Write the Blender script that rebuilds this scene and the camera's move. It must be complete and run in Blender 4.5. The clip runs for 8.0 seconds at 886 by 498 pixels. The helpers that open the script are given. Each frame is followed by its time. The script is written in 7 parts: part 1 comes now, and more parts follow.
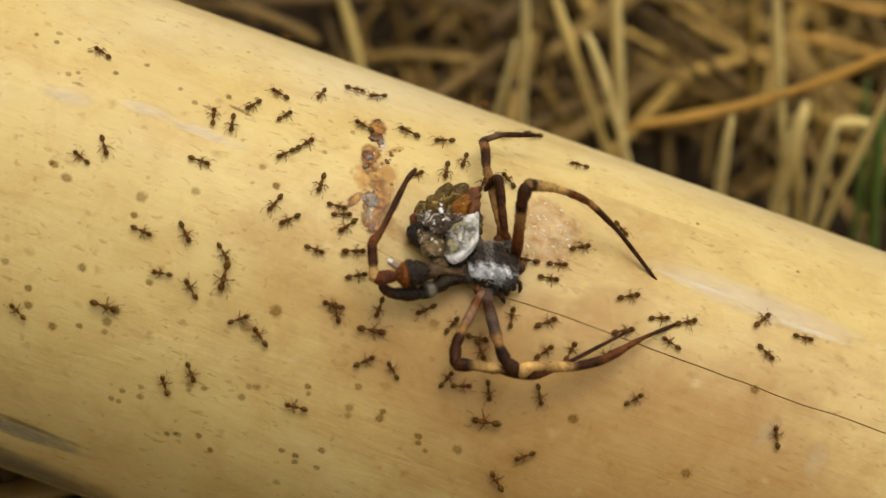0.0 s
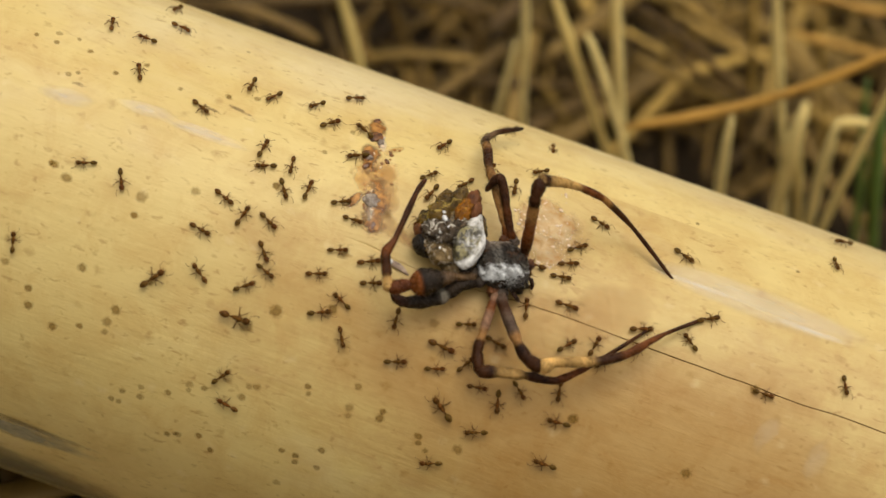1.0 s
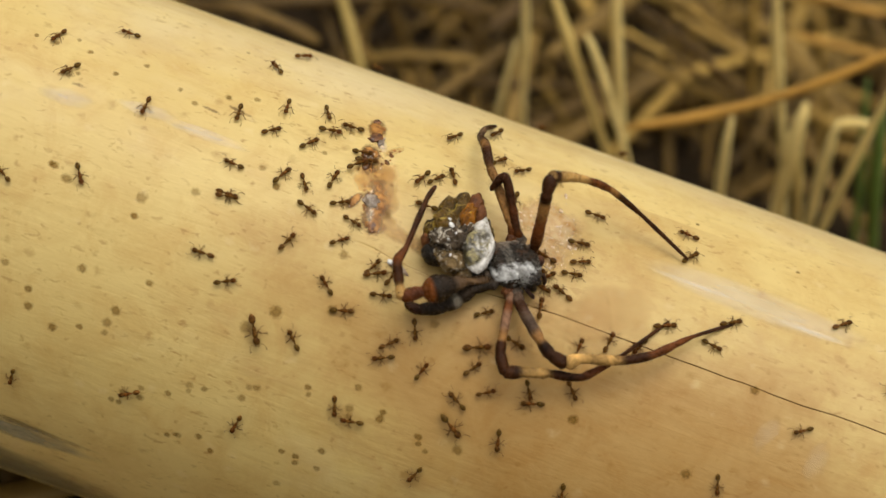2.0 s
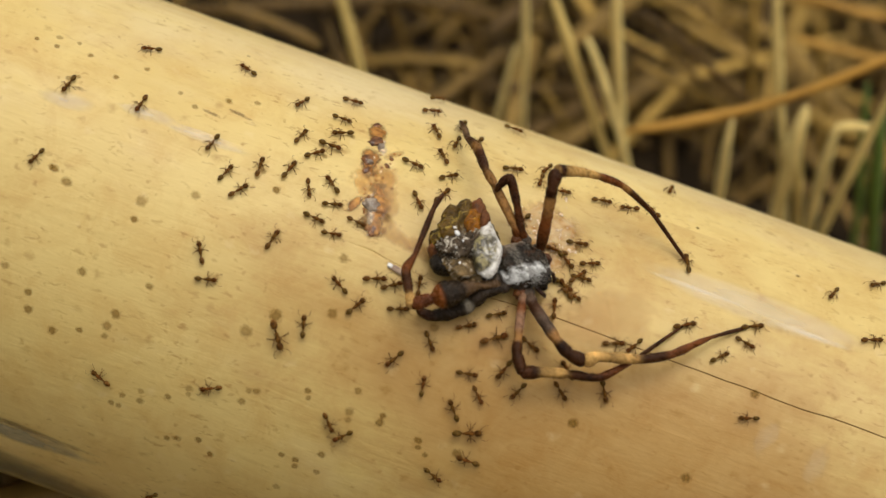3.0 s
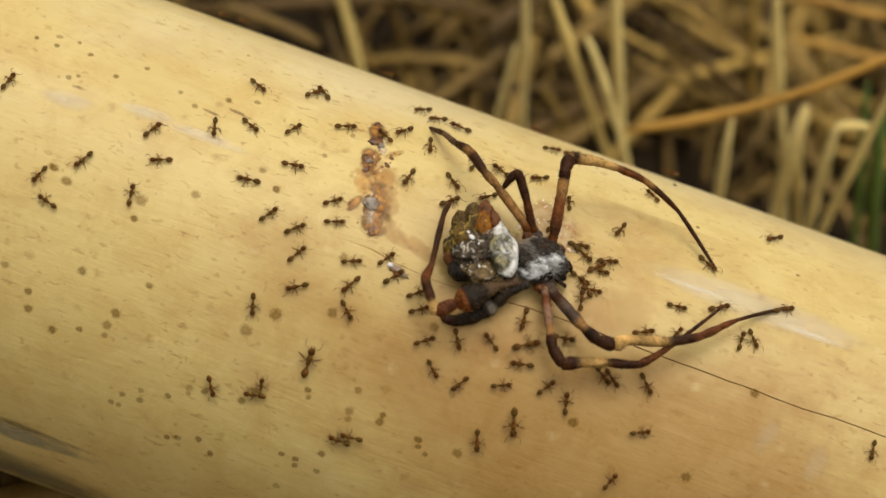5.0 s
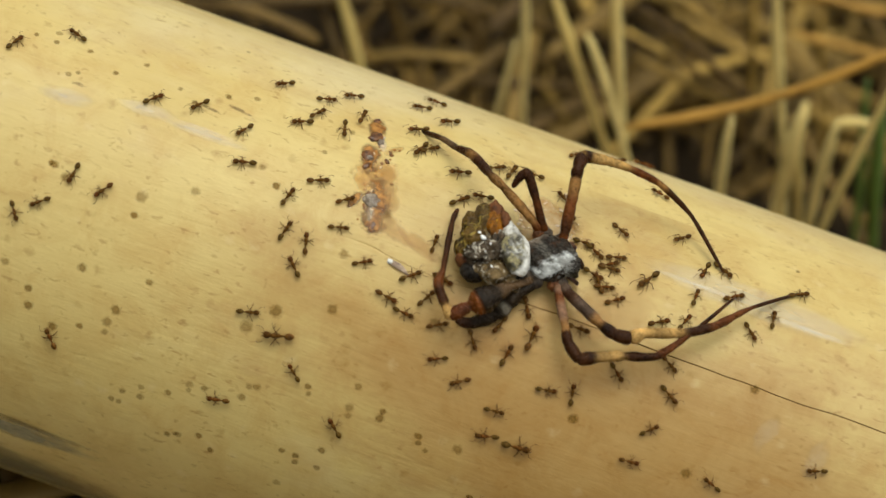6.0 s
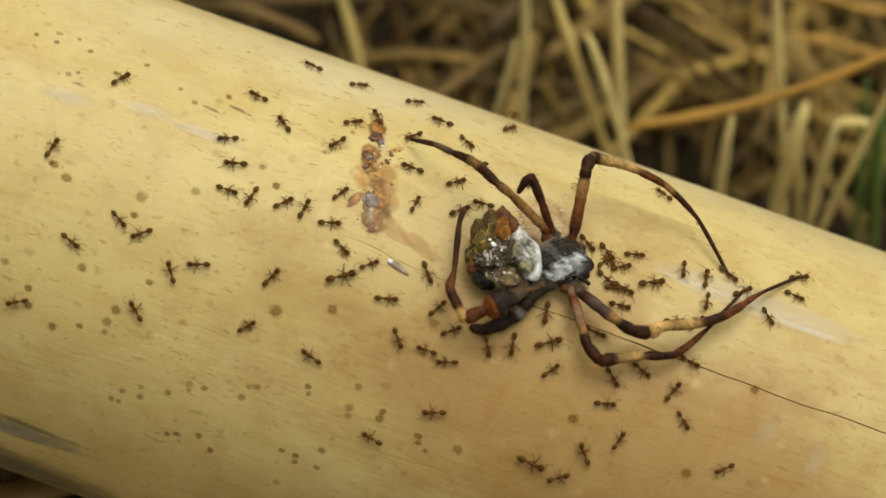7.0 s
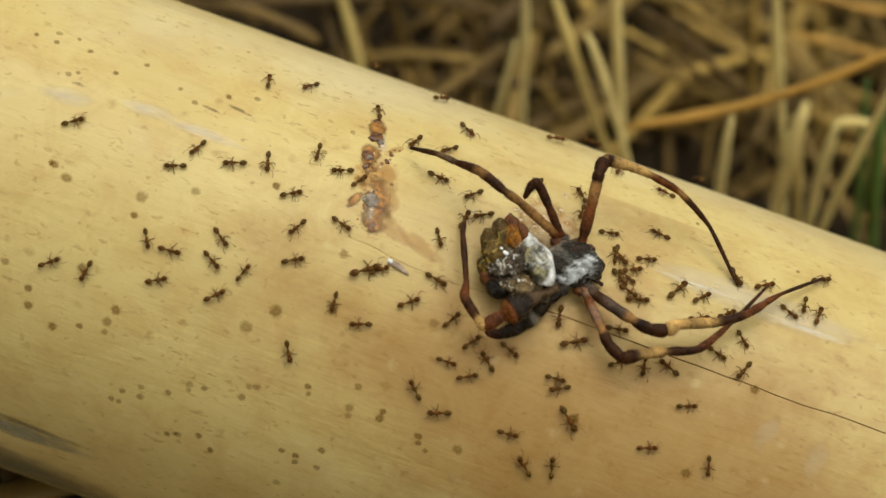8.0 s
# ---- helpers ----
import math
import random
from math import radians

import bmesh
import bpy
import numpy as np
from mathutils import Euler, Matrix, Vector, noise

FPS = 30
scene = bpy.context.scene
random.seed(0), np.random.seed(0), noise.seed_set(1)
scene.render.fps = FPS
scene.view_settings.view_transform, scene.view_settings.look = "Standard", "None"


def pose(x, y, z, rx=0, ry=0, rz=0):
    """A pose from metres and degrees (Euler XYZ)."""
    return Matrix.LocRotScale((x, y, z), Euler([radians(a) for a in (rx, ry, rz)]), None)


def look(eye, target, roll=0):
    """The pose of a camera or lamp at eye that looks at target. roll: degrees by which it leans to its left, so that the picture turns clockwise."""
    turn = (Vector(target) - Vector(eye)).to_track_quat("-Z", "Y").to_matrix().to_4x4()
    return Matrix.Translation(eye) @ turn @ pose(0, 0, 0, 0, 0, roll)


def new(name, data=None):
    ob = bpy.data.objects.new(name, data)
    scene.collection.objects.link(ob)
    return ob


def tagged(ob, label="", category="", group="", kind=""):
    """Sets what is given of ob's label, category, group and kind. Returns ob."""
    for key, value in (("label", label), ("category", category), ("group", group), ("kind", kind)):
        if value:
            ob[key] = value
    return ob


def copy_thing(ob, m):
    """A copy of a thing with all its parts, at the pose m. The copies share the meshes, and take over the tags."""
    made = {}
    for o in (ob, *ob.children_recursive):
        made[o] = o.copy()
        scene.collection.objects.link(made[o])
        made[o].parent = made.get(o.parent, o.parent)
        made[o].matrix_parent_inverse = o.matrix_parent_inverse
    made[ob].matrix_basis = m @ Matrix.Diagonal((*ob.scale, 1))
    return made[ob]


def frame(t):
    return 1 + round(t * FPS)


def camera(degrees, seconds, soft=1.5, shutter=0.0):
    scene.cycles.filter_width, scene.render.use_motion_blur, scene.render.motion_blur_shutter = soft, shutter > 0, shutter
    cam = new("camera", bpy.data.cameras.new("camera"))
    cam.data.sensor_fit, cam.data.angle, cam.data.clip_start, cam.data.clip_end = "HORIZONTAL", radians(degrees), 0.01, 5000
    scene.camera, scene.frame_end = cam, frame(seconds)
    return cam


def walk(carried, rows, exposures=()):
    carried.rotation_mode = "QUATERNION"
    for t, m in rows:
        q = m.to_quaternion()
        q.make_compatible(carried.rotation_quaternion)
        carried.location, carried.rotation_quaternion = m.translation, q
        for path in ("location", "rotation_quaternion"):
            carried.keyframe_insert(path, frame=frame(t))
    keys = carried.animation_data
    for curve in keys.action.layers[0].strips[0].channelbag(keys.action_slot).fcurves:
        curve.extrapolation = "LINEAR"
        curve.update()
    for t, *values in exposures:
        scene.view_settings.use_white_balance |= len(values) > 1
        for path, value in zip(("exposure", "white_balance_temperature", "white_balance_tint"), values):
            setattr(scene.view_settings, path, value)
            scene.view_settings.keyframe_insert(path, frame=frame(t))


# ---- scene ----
# ---------------------------------------------------------------- camera
RADIUS = 0.0345                      # bamboo culm, metres
EYE = (0.0, -0.19553, 0.20465)
TARGET = (0.0, 0.0014710, 0.0507375)
cam = camera(27.0, 8.0, soft=1.5)
cam.data.dof.use_dof = True
cam.data.dof.focus_distance = 0.232
cam.data.dof.aperture_fstop = 16.0
def aim(lift):
    """The camera's pose, tilted up in the picture by lift degrees."""
    k = 0.25 * math.tan(radians(lift))
    return look(EYE, (TARGET[0] - k * 0.3346, TARGET[1] + k * 0.5802, TARGET[2] + k * 0.7426), 19.55)


walk(cam, [(0.0, aim(0)), (1.7, aim(0)), (2.8, aim(0.1316)), (4.7, aim(0.1316)), (5.8, aim(0)), (8.0, aim(0))],
     exposures=[(0.0, 0.07, 6780, 11), (4.7, 0.07, 6780, 11), (5.8, 0.04, 6470, 3), (8.0, 0.0, 6470, 3)])

# ---------------------------------------------------------------- daylight
SUN_ELEVATION, SUN_TURN = radians(86), radians(205)
world = bpy.data.worlds.new("overcast_sky")
scene.world = world
world.use_nodes = True
wn = world.node_tree
sky = wn.nodes.new("ShaderNodeTexSky")
sky.sky_type = "NISHITA"
sky.sun_disc = False
sky.sun_elevation, sky.sun_rotation = SUN_ELEVATION, SUN_TURN
sky.dust_density = 6.0
pale = wn.nodes.new("ShaderNodeHueSaturation")          # cloud cover takes most of the blue away
pale.inputs["Saturation"].default_value = 0.15
wn.links.new(sky.outputs[0], pale.inputs["Color"])
wn.links.new(pale.outputs[0], wn.nodes["Background"].inputs[0])
wn.nodes["Background"].inputs[1].default_value = 0.15

sun_data = bpy.data.lights.new("sun", "SUN")
sun_data.energy, sun_data.angle, sun_data.color = 0.5, radians(55), (1.0, 0.93, 0.8)
sun = new("sun", sun_data)
sun_way = Vector((math.sin(SUN_TURN) * math.cos(SUN_ELEVATION), math.cos(SUN_TURN) * math.cos(SUN_ELEVATION), math.sin(SUN_ELEVATION)))
sun.matrix_world = look(sun_way * 3, (0, 0, 0))


# ---------------------------------------------------------------- helpers for building
def part(name, bm, material, parent=None, label="", smooth=True):
    """One mesh object from a bmesh, under a thing or a part of it."""
    me = bpy.data.meshes.new(name)
    if smooth:
        for f in bm.faces:
            f.smooth = True
    bm.to_mesh(me)
    bm.free()
    for m in material if isinstance(material, (list, tuple)) else [material]:
        me.materials.append(m)
    ob = new(name, me)
    if parent is not None:
        ob.parent = parent
    if label:
        ob["label"] = label
    return ob


def tube(bm, points, radii, seg=8, flat=1.0, tips=True, mat=0):
    """A tapered round bar along points."""
    pts = [Vector(p) for p in points]
    rings = []
    side = None
    for i, p in enumerate(pts):
        way = (pts[min(i + 1, len(pts) - 1)] - pts[max(i - 1, 0)]).normalized()
        if side is None:
            side = way.cross(Vector((0, 0, 1)) if abs(way.z) < 0.9 else Vector((1, 0, 0))).normalized()
        side = (side - way * side.dot(way)).normalized()
        over = way.cross(side)
        r = radii[i]
        rings.append([bm.verts.new(p + side * r * math.cos(k * math.tau / seg) + over * r * flat * math.sin(k * math.tau / seg))
                      for k in range(seg)])
    for a, b in zip(rings, rings[1:]):
        for k in range(seg):
            bm.faces.new((a[k], a[(k + 1) % seg], b[(k + 1) % seg], b[k])).material_index = mat
    if tips:
        for ring, s, q in ((rings[0], -1, 0), (rings[-1], 1, -1)):
            way = (pts[1] - pts[0]) if q == 0 else (pts[-1] - pts[-2])
            c = bm.verts.new(pts[q] + way.normalized() * s * radii[q] * 0.6)
            for k in range(seg):
                f = (ring[k], ring[(k + 1) % seg], c)
                bm.faces.new(f if s > 0 else f[::-1]).material_index = mat
    return bm


def blob(bm, centre, size, rough=0.0, seed=0, seg=16, rings=10, turn=None, scale=1.0):
    """An uneven ellipsoid with half-axes size."""
    m = turn or Matrix.Identity(3)
    c = Vector(centre)
    rows = []
    for i in range(rings + 1):
        th = math.pi * i / rings
        row = []
        n = 1 if i in (0, rings) else seg
        for k in range(n):
            ph = k * math.tau / seg
            d = Vector((math.cos(th), math.sin(th) * math.cos(ph), math.sin(th) * math.sin(ph)))
            r = 1.0 + (rough * noise.noise(d * 2.1 * scale + Vector((seed * 7.3, 0, 0))) + rough * 0.5 * noise.noise(d * 5.3 * scale + Vector((0, seed * 3.1, 0))) if rough else 0)
            row.append(bm.verts.new(c + m @ Vector((d.x * size[0] * r, d.y * size[1] * r, d.z * size[2] * r))))
        rows.append(row)
    for a, b in zip(rows, rows[1:]):
        for k in range(seg):
            j = (k + 1) % seg
            if len(a) == 1:
                bm.faces.new((a[0], b[k], b[j]))
            elif len(b) == 1:
                bm.faces.new((a[k], b[0], a[j]))
            else:
                bm.faces.new((a[k], b[k], b[j], a[j]))
    return bm


def on_pole(u, angle, heading=0.0, lift=0.0):
    """Pose on the culm: u metres along it, angle degrees from its crest towards the south, heading degrees from east."""
    a = radians(angle)
    n = Vector((0, -math.sin(a), math.cos(a)))
    e2 = Vector((0, math.cos(a), math.sin(a)))
    h = radians(heading)
    x = Vector((math.cos(h), 0, 0)) + e2 * math.sin(h)
    y = n.cross(x)
    p = Vector((u, 0, RADIUS)) + n * (RADIUS + lift)
    return Matrix(((x.x, y.x, n.x, p.x), (x.y, y.y, n.y, p.y), (x.z, y.z, n.z, p.z), (0, 0, 0, 1)))
# ---------------------------------------------------------------- materials
class Nodes:
    """Short way to write a node material."""

    def __init__(self, name):
        self.mat = bpy.data.materials.new(name)
        self.mat.use_nodes = True
        self.tree = self.mat.node_tree
        self.bsdf = self.tree.nodes["Principled BSDF"]

    def add(self, kind, **inputs):
        n = self.tree.nodes.new(kind)
        for k, v in inputs.items():
            self.put(n, k, v)
        return n

    def put(self, n, key, v):
        s = n.inputs[int(key[1:])] if key[0] == "i" and key[1:].isdigit() else n.inputs[key.replace("_", " ")]
        if isinstance(v, bpy.types.NodeSocket):
            self.tree.links.new(v, s)
        else:
            s.default_value = v

    def coords(self, scale=(1, 1, 1), source="Object", shift=(0, 0, 0)):
        c = self.add("ShaderNodeTexCoord")
        m = self.add("ShaderNodeMapping", Vector=c.outputs[source], Scale=scale, Location=shift)
        return m.outputs[0]

    def noise(self, vector, scale, detail=4.0, rough=0.55, distortion=0.0):
        return self.add("ShaderNodeTexNoise", Vector=vector, Scale=scale, Detail=detail, Roughness=rough, Distortion=distortion).outputs[0]

    def ramp(self, fac, *stops):
        n = self.add("ShaderNodeValToRGB", Fac=fac)
        els = n.color_ramp.elements
        while len(els) < len(stops):
            els.new(0.5)
        for e, (p, c) in zip(els, stops):
            e.position = p
            e.color = (*c, 1) if isinstance(c, (tuple, list)) else (c, c, c, 1)
        return n.outputs[0]

    def mix(self, fac, a, b, blend="MIX"):
        n = self.tree.nodes.new("ShaderNodeMix")
        n.data_type, n.blend_type = "RGBA", blend
        for i, v in ((0, fac), (6, a), (7, b)):
            if isinstance(v, bpy.types.NodeSocket):
                self.tree.links.new(v, n.inputs[i])
            else:
                n.inputs[i].default_value = (*v, 1) if isinstance(v, tuple) else v
        return n.outputs[2]

    def math(self, op, a, b=0.0):
        n = self.tree.nodes.new("ShaderNodeMath")
        n.operation = op
        for i, v in ((0, a), (1, b)):
            if isinstance(v, bpy.types.NodeSocket):
                self.tree.links.new(v, n.inputs[i])
            else:
                n.inputs[i].default_value = v
        return n.outputs[0]

    def bump(self, height, strength, distance):
        return self.add("ShaderNodeBump", Height=height, Strength=strength, Distance=distance).outputs[0]

    def done(self, colour=None, rough=0.5, normal=None, **more):
        if colour is not None:
            self.put(self.bsdf, "Base_Color", colour if isinstance(colour, bpy.types.NodeSocket) else (*colour, 1))
        self.put(self.bsdf, "Roughness", rough)
        if normal is not None:
            self.put(self.bsdf, "Normal", normal)
        for k, v in more.items():
            self.put(self.bsdf, k, v)
        return self.mat


def spotted(name, low, high, scale, rough=0.5, bump=0.0001, detail=4.0, stretch=(1, 1, 1), **more):
    """Two tones mixed by noise at two scales, with fine relief."""
    n = Nodes(name)
    v = n.coords(stretch)
    big = n.noise(v, scale, detail)
    fine = n.noise(v, scale * 6.0, 3.0)
    f = n.math("ADD", n.math("MULTIPLY", big, 0.7), n.math("MULTIPLY", fine, 0.3))
    col = n.ramp(f, (0.35, low), (0.65, high))
    return n.done(col, rough, n.bump(fine, 0.6, bump), **more)


def bamboo_material():
    n = Nodes("dry_bamboo_skin")
    v = n.coords((1, 1, 1))
    fibre = n.noise(n.coords((0.13, 1, 1)), 1000.0, 5.0, 0.65, 0.4)
    grain = n.noise(n.coords((0.22, 1, 1)), 300.0, 5.0, 0.65, 0.6)
    dash = n.noise(n.coords((0.42, 1, 1), shift=(0.2, 0.3, 0.1)), 1300.0, 3.0, 0.55, 0.5)
    mottle = n.noise(v, 150.0, 6.0, 0.7, 0.5)
    blotch = n.noise(n.coords((0.7, 1, 1), shift=(0.3, 0.1, 0.2)), 75.0, 5.0, 0.65, 0.4)
    cloud = n.noise(v, 30.0, 4.0, 0.6)
    col = n.ramp(cloud, (0.3, (0.610, 0.452, 0.158)), (0.7, (0.655, 0.500, 0.188)))
    col = n.mix(n.ramp(blotch, (0.42, 0.0), (0.72, 0.30)), col, (0.49, 0.320, 0.088))
    col = n.mix(n.ramp(mottle, (0.45, 0.0), (0.70, 0.50)), col, (0.45, 0.250, 0.060))
    # chalky bleaching in patches; crest paints the light from above into the colour
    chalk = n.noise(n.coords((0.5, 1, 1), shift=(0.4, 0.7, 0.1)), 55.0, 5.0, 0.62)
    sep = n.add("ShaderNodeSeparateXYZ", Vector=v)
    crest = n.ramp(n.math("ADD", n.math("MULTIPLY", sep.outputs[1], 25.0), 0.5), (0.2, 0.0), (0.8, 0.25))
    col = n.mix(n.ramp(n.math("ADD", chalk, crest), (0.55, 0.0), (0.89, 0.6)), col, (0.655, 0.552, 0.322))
    # brown weathered area along the flank, with an uneven rim
    dx = n.math("DIVIDE", n.math("SUBTRACT", sep.outputs[0], 0.033), 0.060)
    tilt = n.math("MULTIPLY", n.math("SUBTRACT", sep.outputs[0], 0.01), 0.10)
    dz = n.math("DIVIDE", n.math("SUBTRACT", n.math("ADD", sep.outputs[2], tilt), 0.0535), 0.0205)
    dist = n.math("SQRT", n.math("ADD", n.math("MULTIPLY", dx, dx), n.math("MULTIPLY", dz, dz)))
    rag = n.noise(n.coords((0.6, 1, 1)), 48.0, 5.0, 0.65)
    front = n.math("LESS_THAN", sep.outputs[1], 0.0)
    area = n.math("ADD", dist, n.math("MULTIPLY", n.math("SUBTRACT", rag, 0.5), 1.7))
    worn = n.math("MULTIPLY", n.ramp(area, (0.4, 0.80), (1.15, 0.0)), front)
    col = n.mix(worn, col, n.ramp(mottle, (0.35, (0.385, 0.215, 0.062)), (0.65, (0.325, 0.160, 0.034))))
    col = n.mix(n.ramp(grain, (0.50, 0.0), (0.78, 0.20)), col, (0.38, 0.215, 0.050))
    col = n.mix(n.ramp(fibre, (0.56, 0.0), (0.78, 0.22)), col, (0.33, 0.18, 0.045))
    zone = n.noise(v, 60.0, 3.0, 0.6)
    fleck = n.math("MULTIPLY", n.ramp(dash, (0.60, 0.0), (0.72, 1.0)), n.ramp(zone, (0.38, 0.17), (0.62, 0.60)))
    col = n.mix(fleck, col, (0.27, 0.13, 0.022))
    # small soft brown pores and pale scuffs, thinly strewn
    for size, keep, near, far, tint, much in ((430.0, 0.84, 0.04, 0.30, (0.26, 0.125, 0.015), 0.42), (900.0, 0.86, 0.05, 0.32, (0.25, 0.12, 0.015), 0.45), (420.0, 0.80, 0.08, 0.30, (0.70, 0.57, 0.30), 0.22)):
        pore = n.add("ShaderNodeTexVoronoi", Vector=n.add("ShaderNodeMapping", Vector=n.mix(0.0016, v, n.add("ShaderNodeTexNoise", Vector=v, Scale=900.0).outputs[1]), Scale=(0.8, 1, 1)).outputs[0], Scale=size)
        pick = n.add("ShaderNodeSeparateXYZ", Vector=pore.outputs["Color"])
        mark = n.math("MULTIPLY", n.ramp(pore.outputs["Distance"], (near, much), (far, 0.0)), n.math("GREATER_THAN", pick.outputs[0], keep))
        col = n.mix(mark, col, tint)
    rough = n.ramp(n.math("ADD", n.math("MULTIPLY", cloud, 0.5), n.math("MULTIPLY", fibre, 0.5)), (0.3, 0.38), (0.7, 0.50))
    relief = n.math("ADD", n.math("MULTIPLY", grain, 0.5), n.math("ADD", n.math("MULTIPLY", fibre, 0.4), n.math("MULTIPLY", mottle, 0.3)))
    return n.done(col, rough, n.bump(relief, 0.5, 0.0003), Specular_IOR_Level=0.3)


def straw_material(name, low, high):
    n = Nodes(name)
    info = n.add("ShaderNodeObjectInfo").outputs["Random"]
    isl = n.add("ShaderNodeNewGeometry").outputs["Random Per Island"]
    pick = n.math("FRACT", n.math("ADD", info, isl))
    v = n.coords((1, 1, 1))
    streak = n.noise(v, 160.0, 4.0, 0.6)
    col = n.mix(pick, low, high)
    col = n.mix(n.ramp(streak, (0.45, 0.0), (0.75, 0.55)), col, tuple(c * 0.55 for c in low))
    return n.done(col, 0.6, n.bump(streak, 0.4, 0.0005), Specular_IOR_Level=0.25)


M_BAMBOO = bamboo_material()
M_STRAW = straw_material("pale_dry_straw", (0.60, 0.43, 0.125), (0.80, 0.635, 0.255))
M_STRAW_DULL = straw_material("dull_brown_straw", (0.065, 0.033, 0.004), (0.52, 0.325, 0.070))
# Crack walls are coloured darker to stand in for shade inside the groove.
M_CRACK = spotted("shaded_crack_wall", (0.15, 0.075, 0.019), (0.32, 0.18, 0.05), 420.0, 0.9, Specular_IOR_Level=0.05)
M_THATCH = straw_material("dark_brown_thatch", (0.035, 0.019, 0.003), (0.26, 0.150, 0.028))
M_STRAW_BROWN = straw_material("brown_twig_bark", (0.33, 0.165, 0.022), (0.42, 0.225, 0.038))
M_GREEN = spotted("green_grass_blade", (0.07, 0.12, 0.015), (0.11, 0.17, 0.03), 120.0, 0.5)
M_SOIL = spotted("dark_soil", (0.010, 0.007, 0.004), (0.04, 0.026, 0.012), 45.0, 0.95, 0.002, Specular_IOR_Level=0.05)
M_DARK = spotted("dark_brown_chitin", (0.006, 0.003, 0.0015), (0.065, 0.023, 0.008), 800.0, 0.5, 0.0003, Specular_IOR_Level=0.25)
M_BROWN = spotted("red_brown_chitin", (0.03, 0.009, 0.003), (0.20, 0.07, 0.018), 700.0, 0.5, 0.0003, Specular_IOR_Level=0.25)
M_GREY = spotted("grey_haired_chitin", (0.010, 0.007, 0.005), (0.13, 0.092, 0.06), 1000.0, 0.5, 0.0003, Specular_IOR_Level=0.25)
M_BLACK = spotted("black_chitin", (0.005, 0.004, 0.003), (0.032, 0.021, 0.011), 800.0, 0.4, 0.0003, Specular_IOR_Level=0.3)
M_SILVER = spotted("silver_white_scale", (0.10, 0.085, 0.06), (0.75, 0.72, 0.65), 420.0, 0.35, 0.0002)


def abdomen_material(name, share_pale, share_ochre):
    n = Nodes(name)
    v = n.coords((1, 1, 1))
    big = n.noise(v, 430.0, 4.0, 0.65, 0.8)
    fine = n.noise(v, 1700.0, 4.0, 0.65)
    col = n.ramp(fine, (0.3, (0.010, 0.006, 0.003)), (0.7, (0.085, 0.048, 0.014)))
    col = n.mix(n.ramp(big, (0.60 - share_ochre, 0.0), (0.68 - share_ochre, 0.9)), col, n.ramp(fine, (0.3, (0.05, 0.032, 0.010)), (0.7, (0.27, 0.18, 0.055))))
    pale = n.noise(n.coords((1, 1, 1), shift=(0.02, 0.01, 0)), 360.0, 4.0, 0.7, 0.6)
    col = n.mix(n.ramp(pale, (0.62 - share_pale, 0.0), (0.70 - share_pale, 0.9)), col, n.ramp(fine, (0.3, (0.16, 0.13, 0.09)), (0.7, (0.62, 0.56, 0.46))))
    relief = n.math("ADD", n.math("MULTIPLY", big, 0.7), n.math("MULTIPLY", fine, 0.5))
    return n.done(col, n.ramp(fine, (0.3, 0.10), (0.7, 0.36)), n.bump(relief, 0.9, 0.0006), Specular_IOR_Level=0.6)


M_ABDOMEN = abdomen_material("brown_ochre_abdomen", 0.02, 0.075)


def ant_material(name, low, high, scale, rough, shine):
    """Mottled chitin, from olive brown to red brown from ant to ant."""
    n = Nodes(name)
    dice = n.add("ShaderNodeObjectInfo").outputs["Random"]
    v = n.coords((1, 1, 1))
    f = n.noise(v, scale, 4.0)
    col = n.ramp(f, (0.35, low), (0.65, high))
    col = n.mix(n.ramp(dice, (0.45, 0.0), (1.0, 0.8)), col, n.ramp(f, (0.35, (low[0] * 1.25, low[1] * 0.95, low[2])), (0.65, (high[0] * 1.25, high[1] * 0.92, high[2]))))
    return n.done(col, rough, n.bump(f, 0.6, 0.0001), Specular_IOR_Level=shine)


M_ANT = ant_material("dark_red_brown_ant", (0.046, 0.018, 0.003), (0.155, 0.068, 0.011), 1500.0, 0.5, 0.06)
M_ANT_GASTER = ant_material("dark_brown_ant_gaster", (0.042, 0.021, 0.003), (0.145, 0.078, 0.013), 1800.0, 0.42, 0.09)
M_ANT_LEG = spotted("brown_ant_leg", (0.075, 0.032, 0.006), (0.16, 0.075, 0.016), 1500.0, 0.5, Specular_IOR_Level=0.15)
M_DROP = spotted("white_tip_and_glint", (0.6, 0.58, 0.54), (0.85, 0.84, 0.8), 900.0, 0.12)


def lobe_material(name, low, high, fleck_tint, fleck_share, scale=700.0, rough=0.16):
    """Wet torn skin: two dark tones, flecks of pigment and painted glints, sharp glints on fine wrinkles."""
    n = Nodes(name)
    v = n.coords((1, 1, 1))
    big = n.noise(v, scale, 5.0, 0.68, 0.7)
    fine = n.noise(v, scale * 3.4, 4.0, 0.65)
    col = n.ramp(big, (0.36, low), (0.62, high))
    fl = n.noise(n.coords((1, 1, 1), shift=(0.03, 0.02, 0.01)), scale * 0.95, 5.0, 0.7, 1.2)
    col = n.mix(n.ramp(fl, (0.64 - fleck_share, 0.0), (0.70 - fleck_share, 0.95)), col, fleck_tint)
    relief = n.math("ADD", n.math("MULTIPLY", big, 0.8), n.math("MULTIPLY", fine, 0.5))
    return n.done(col, n.ramp(fine, (0.3, rough), (0.7, rough + 0.3)), n.bump(relief, 1.0, 0.0005), Specular_IOR_Level=0.22)


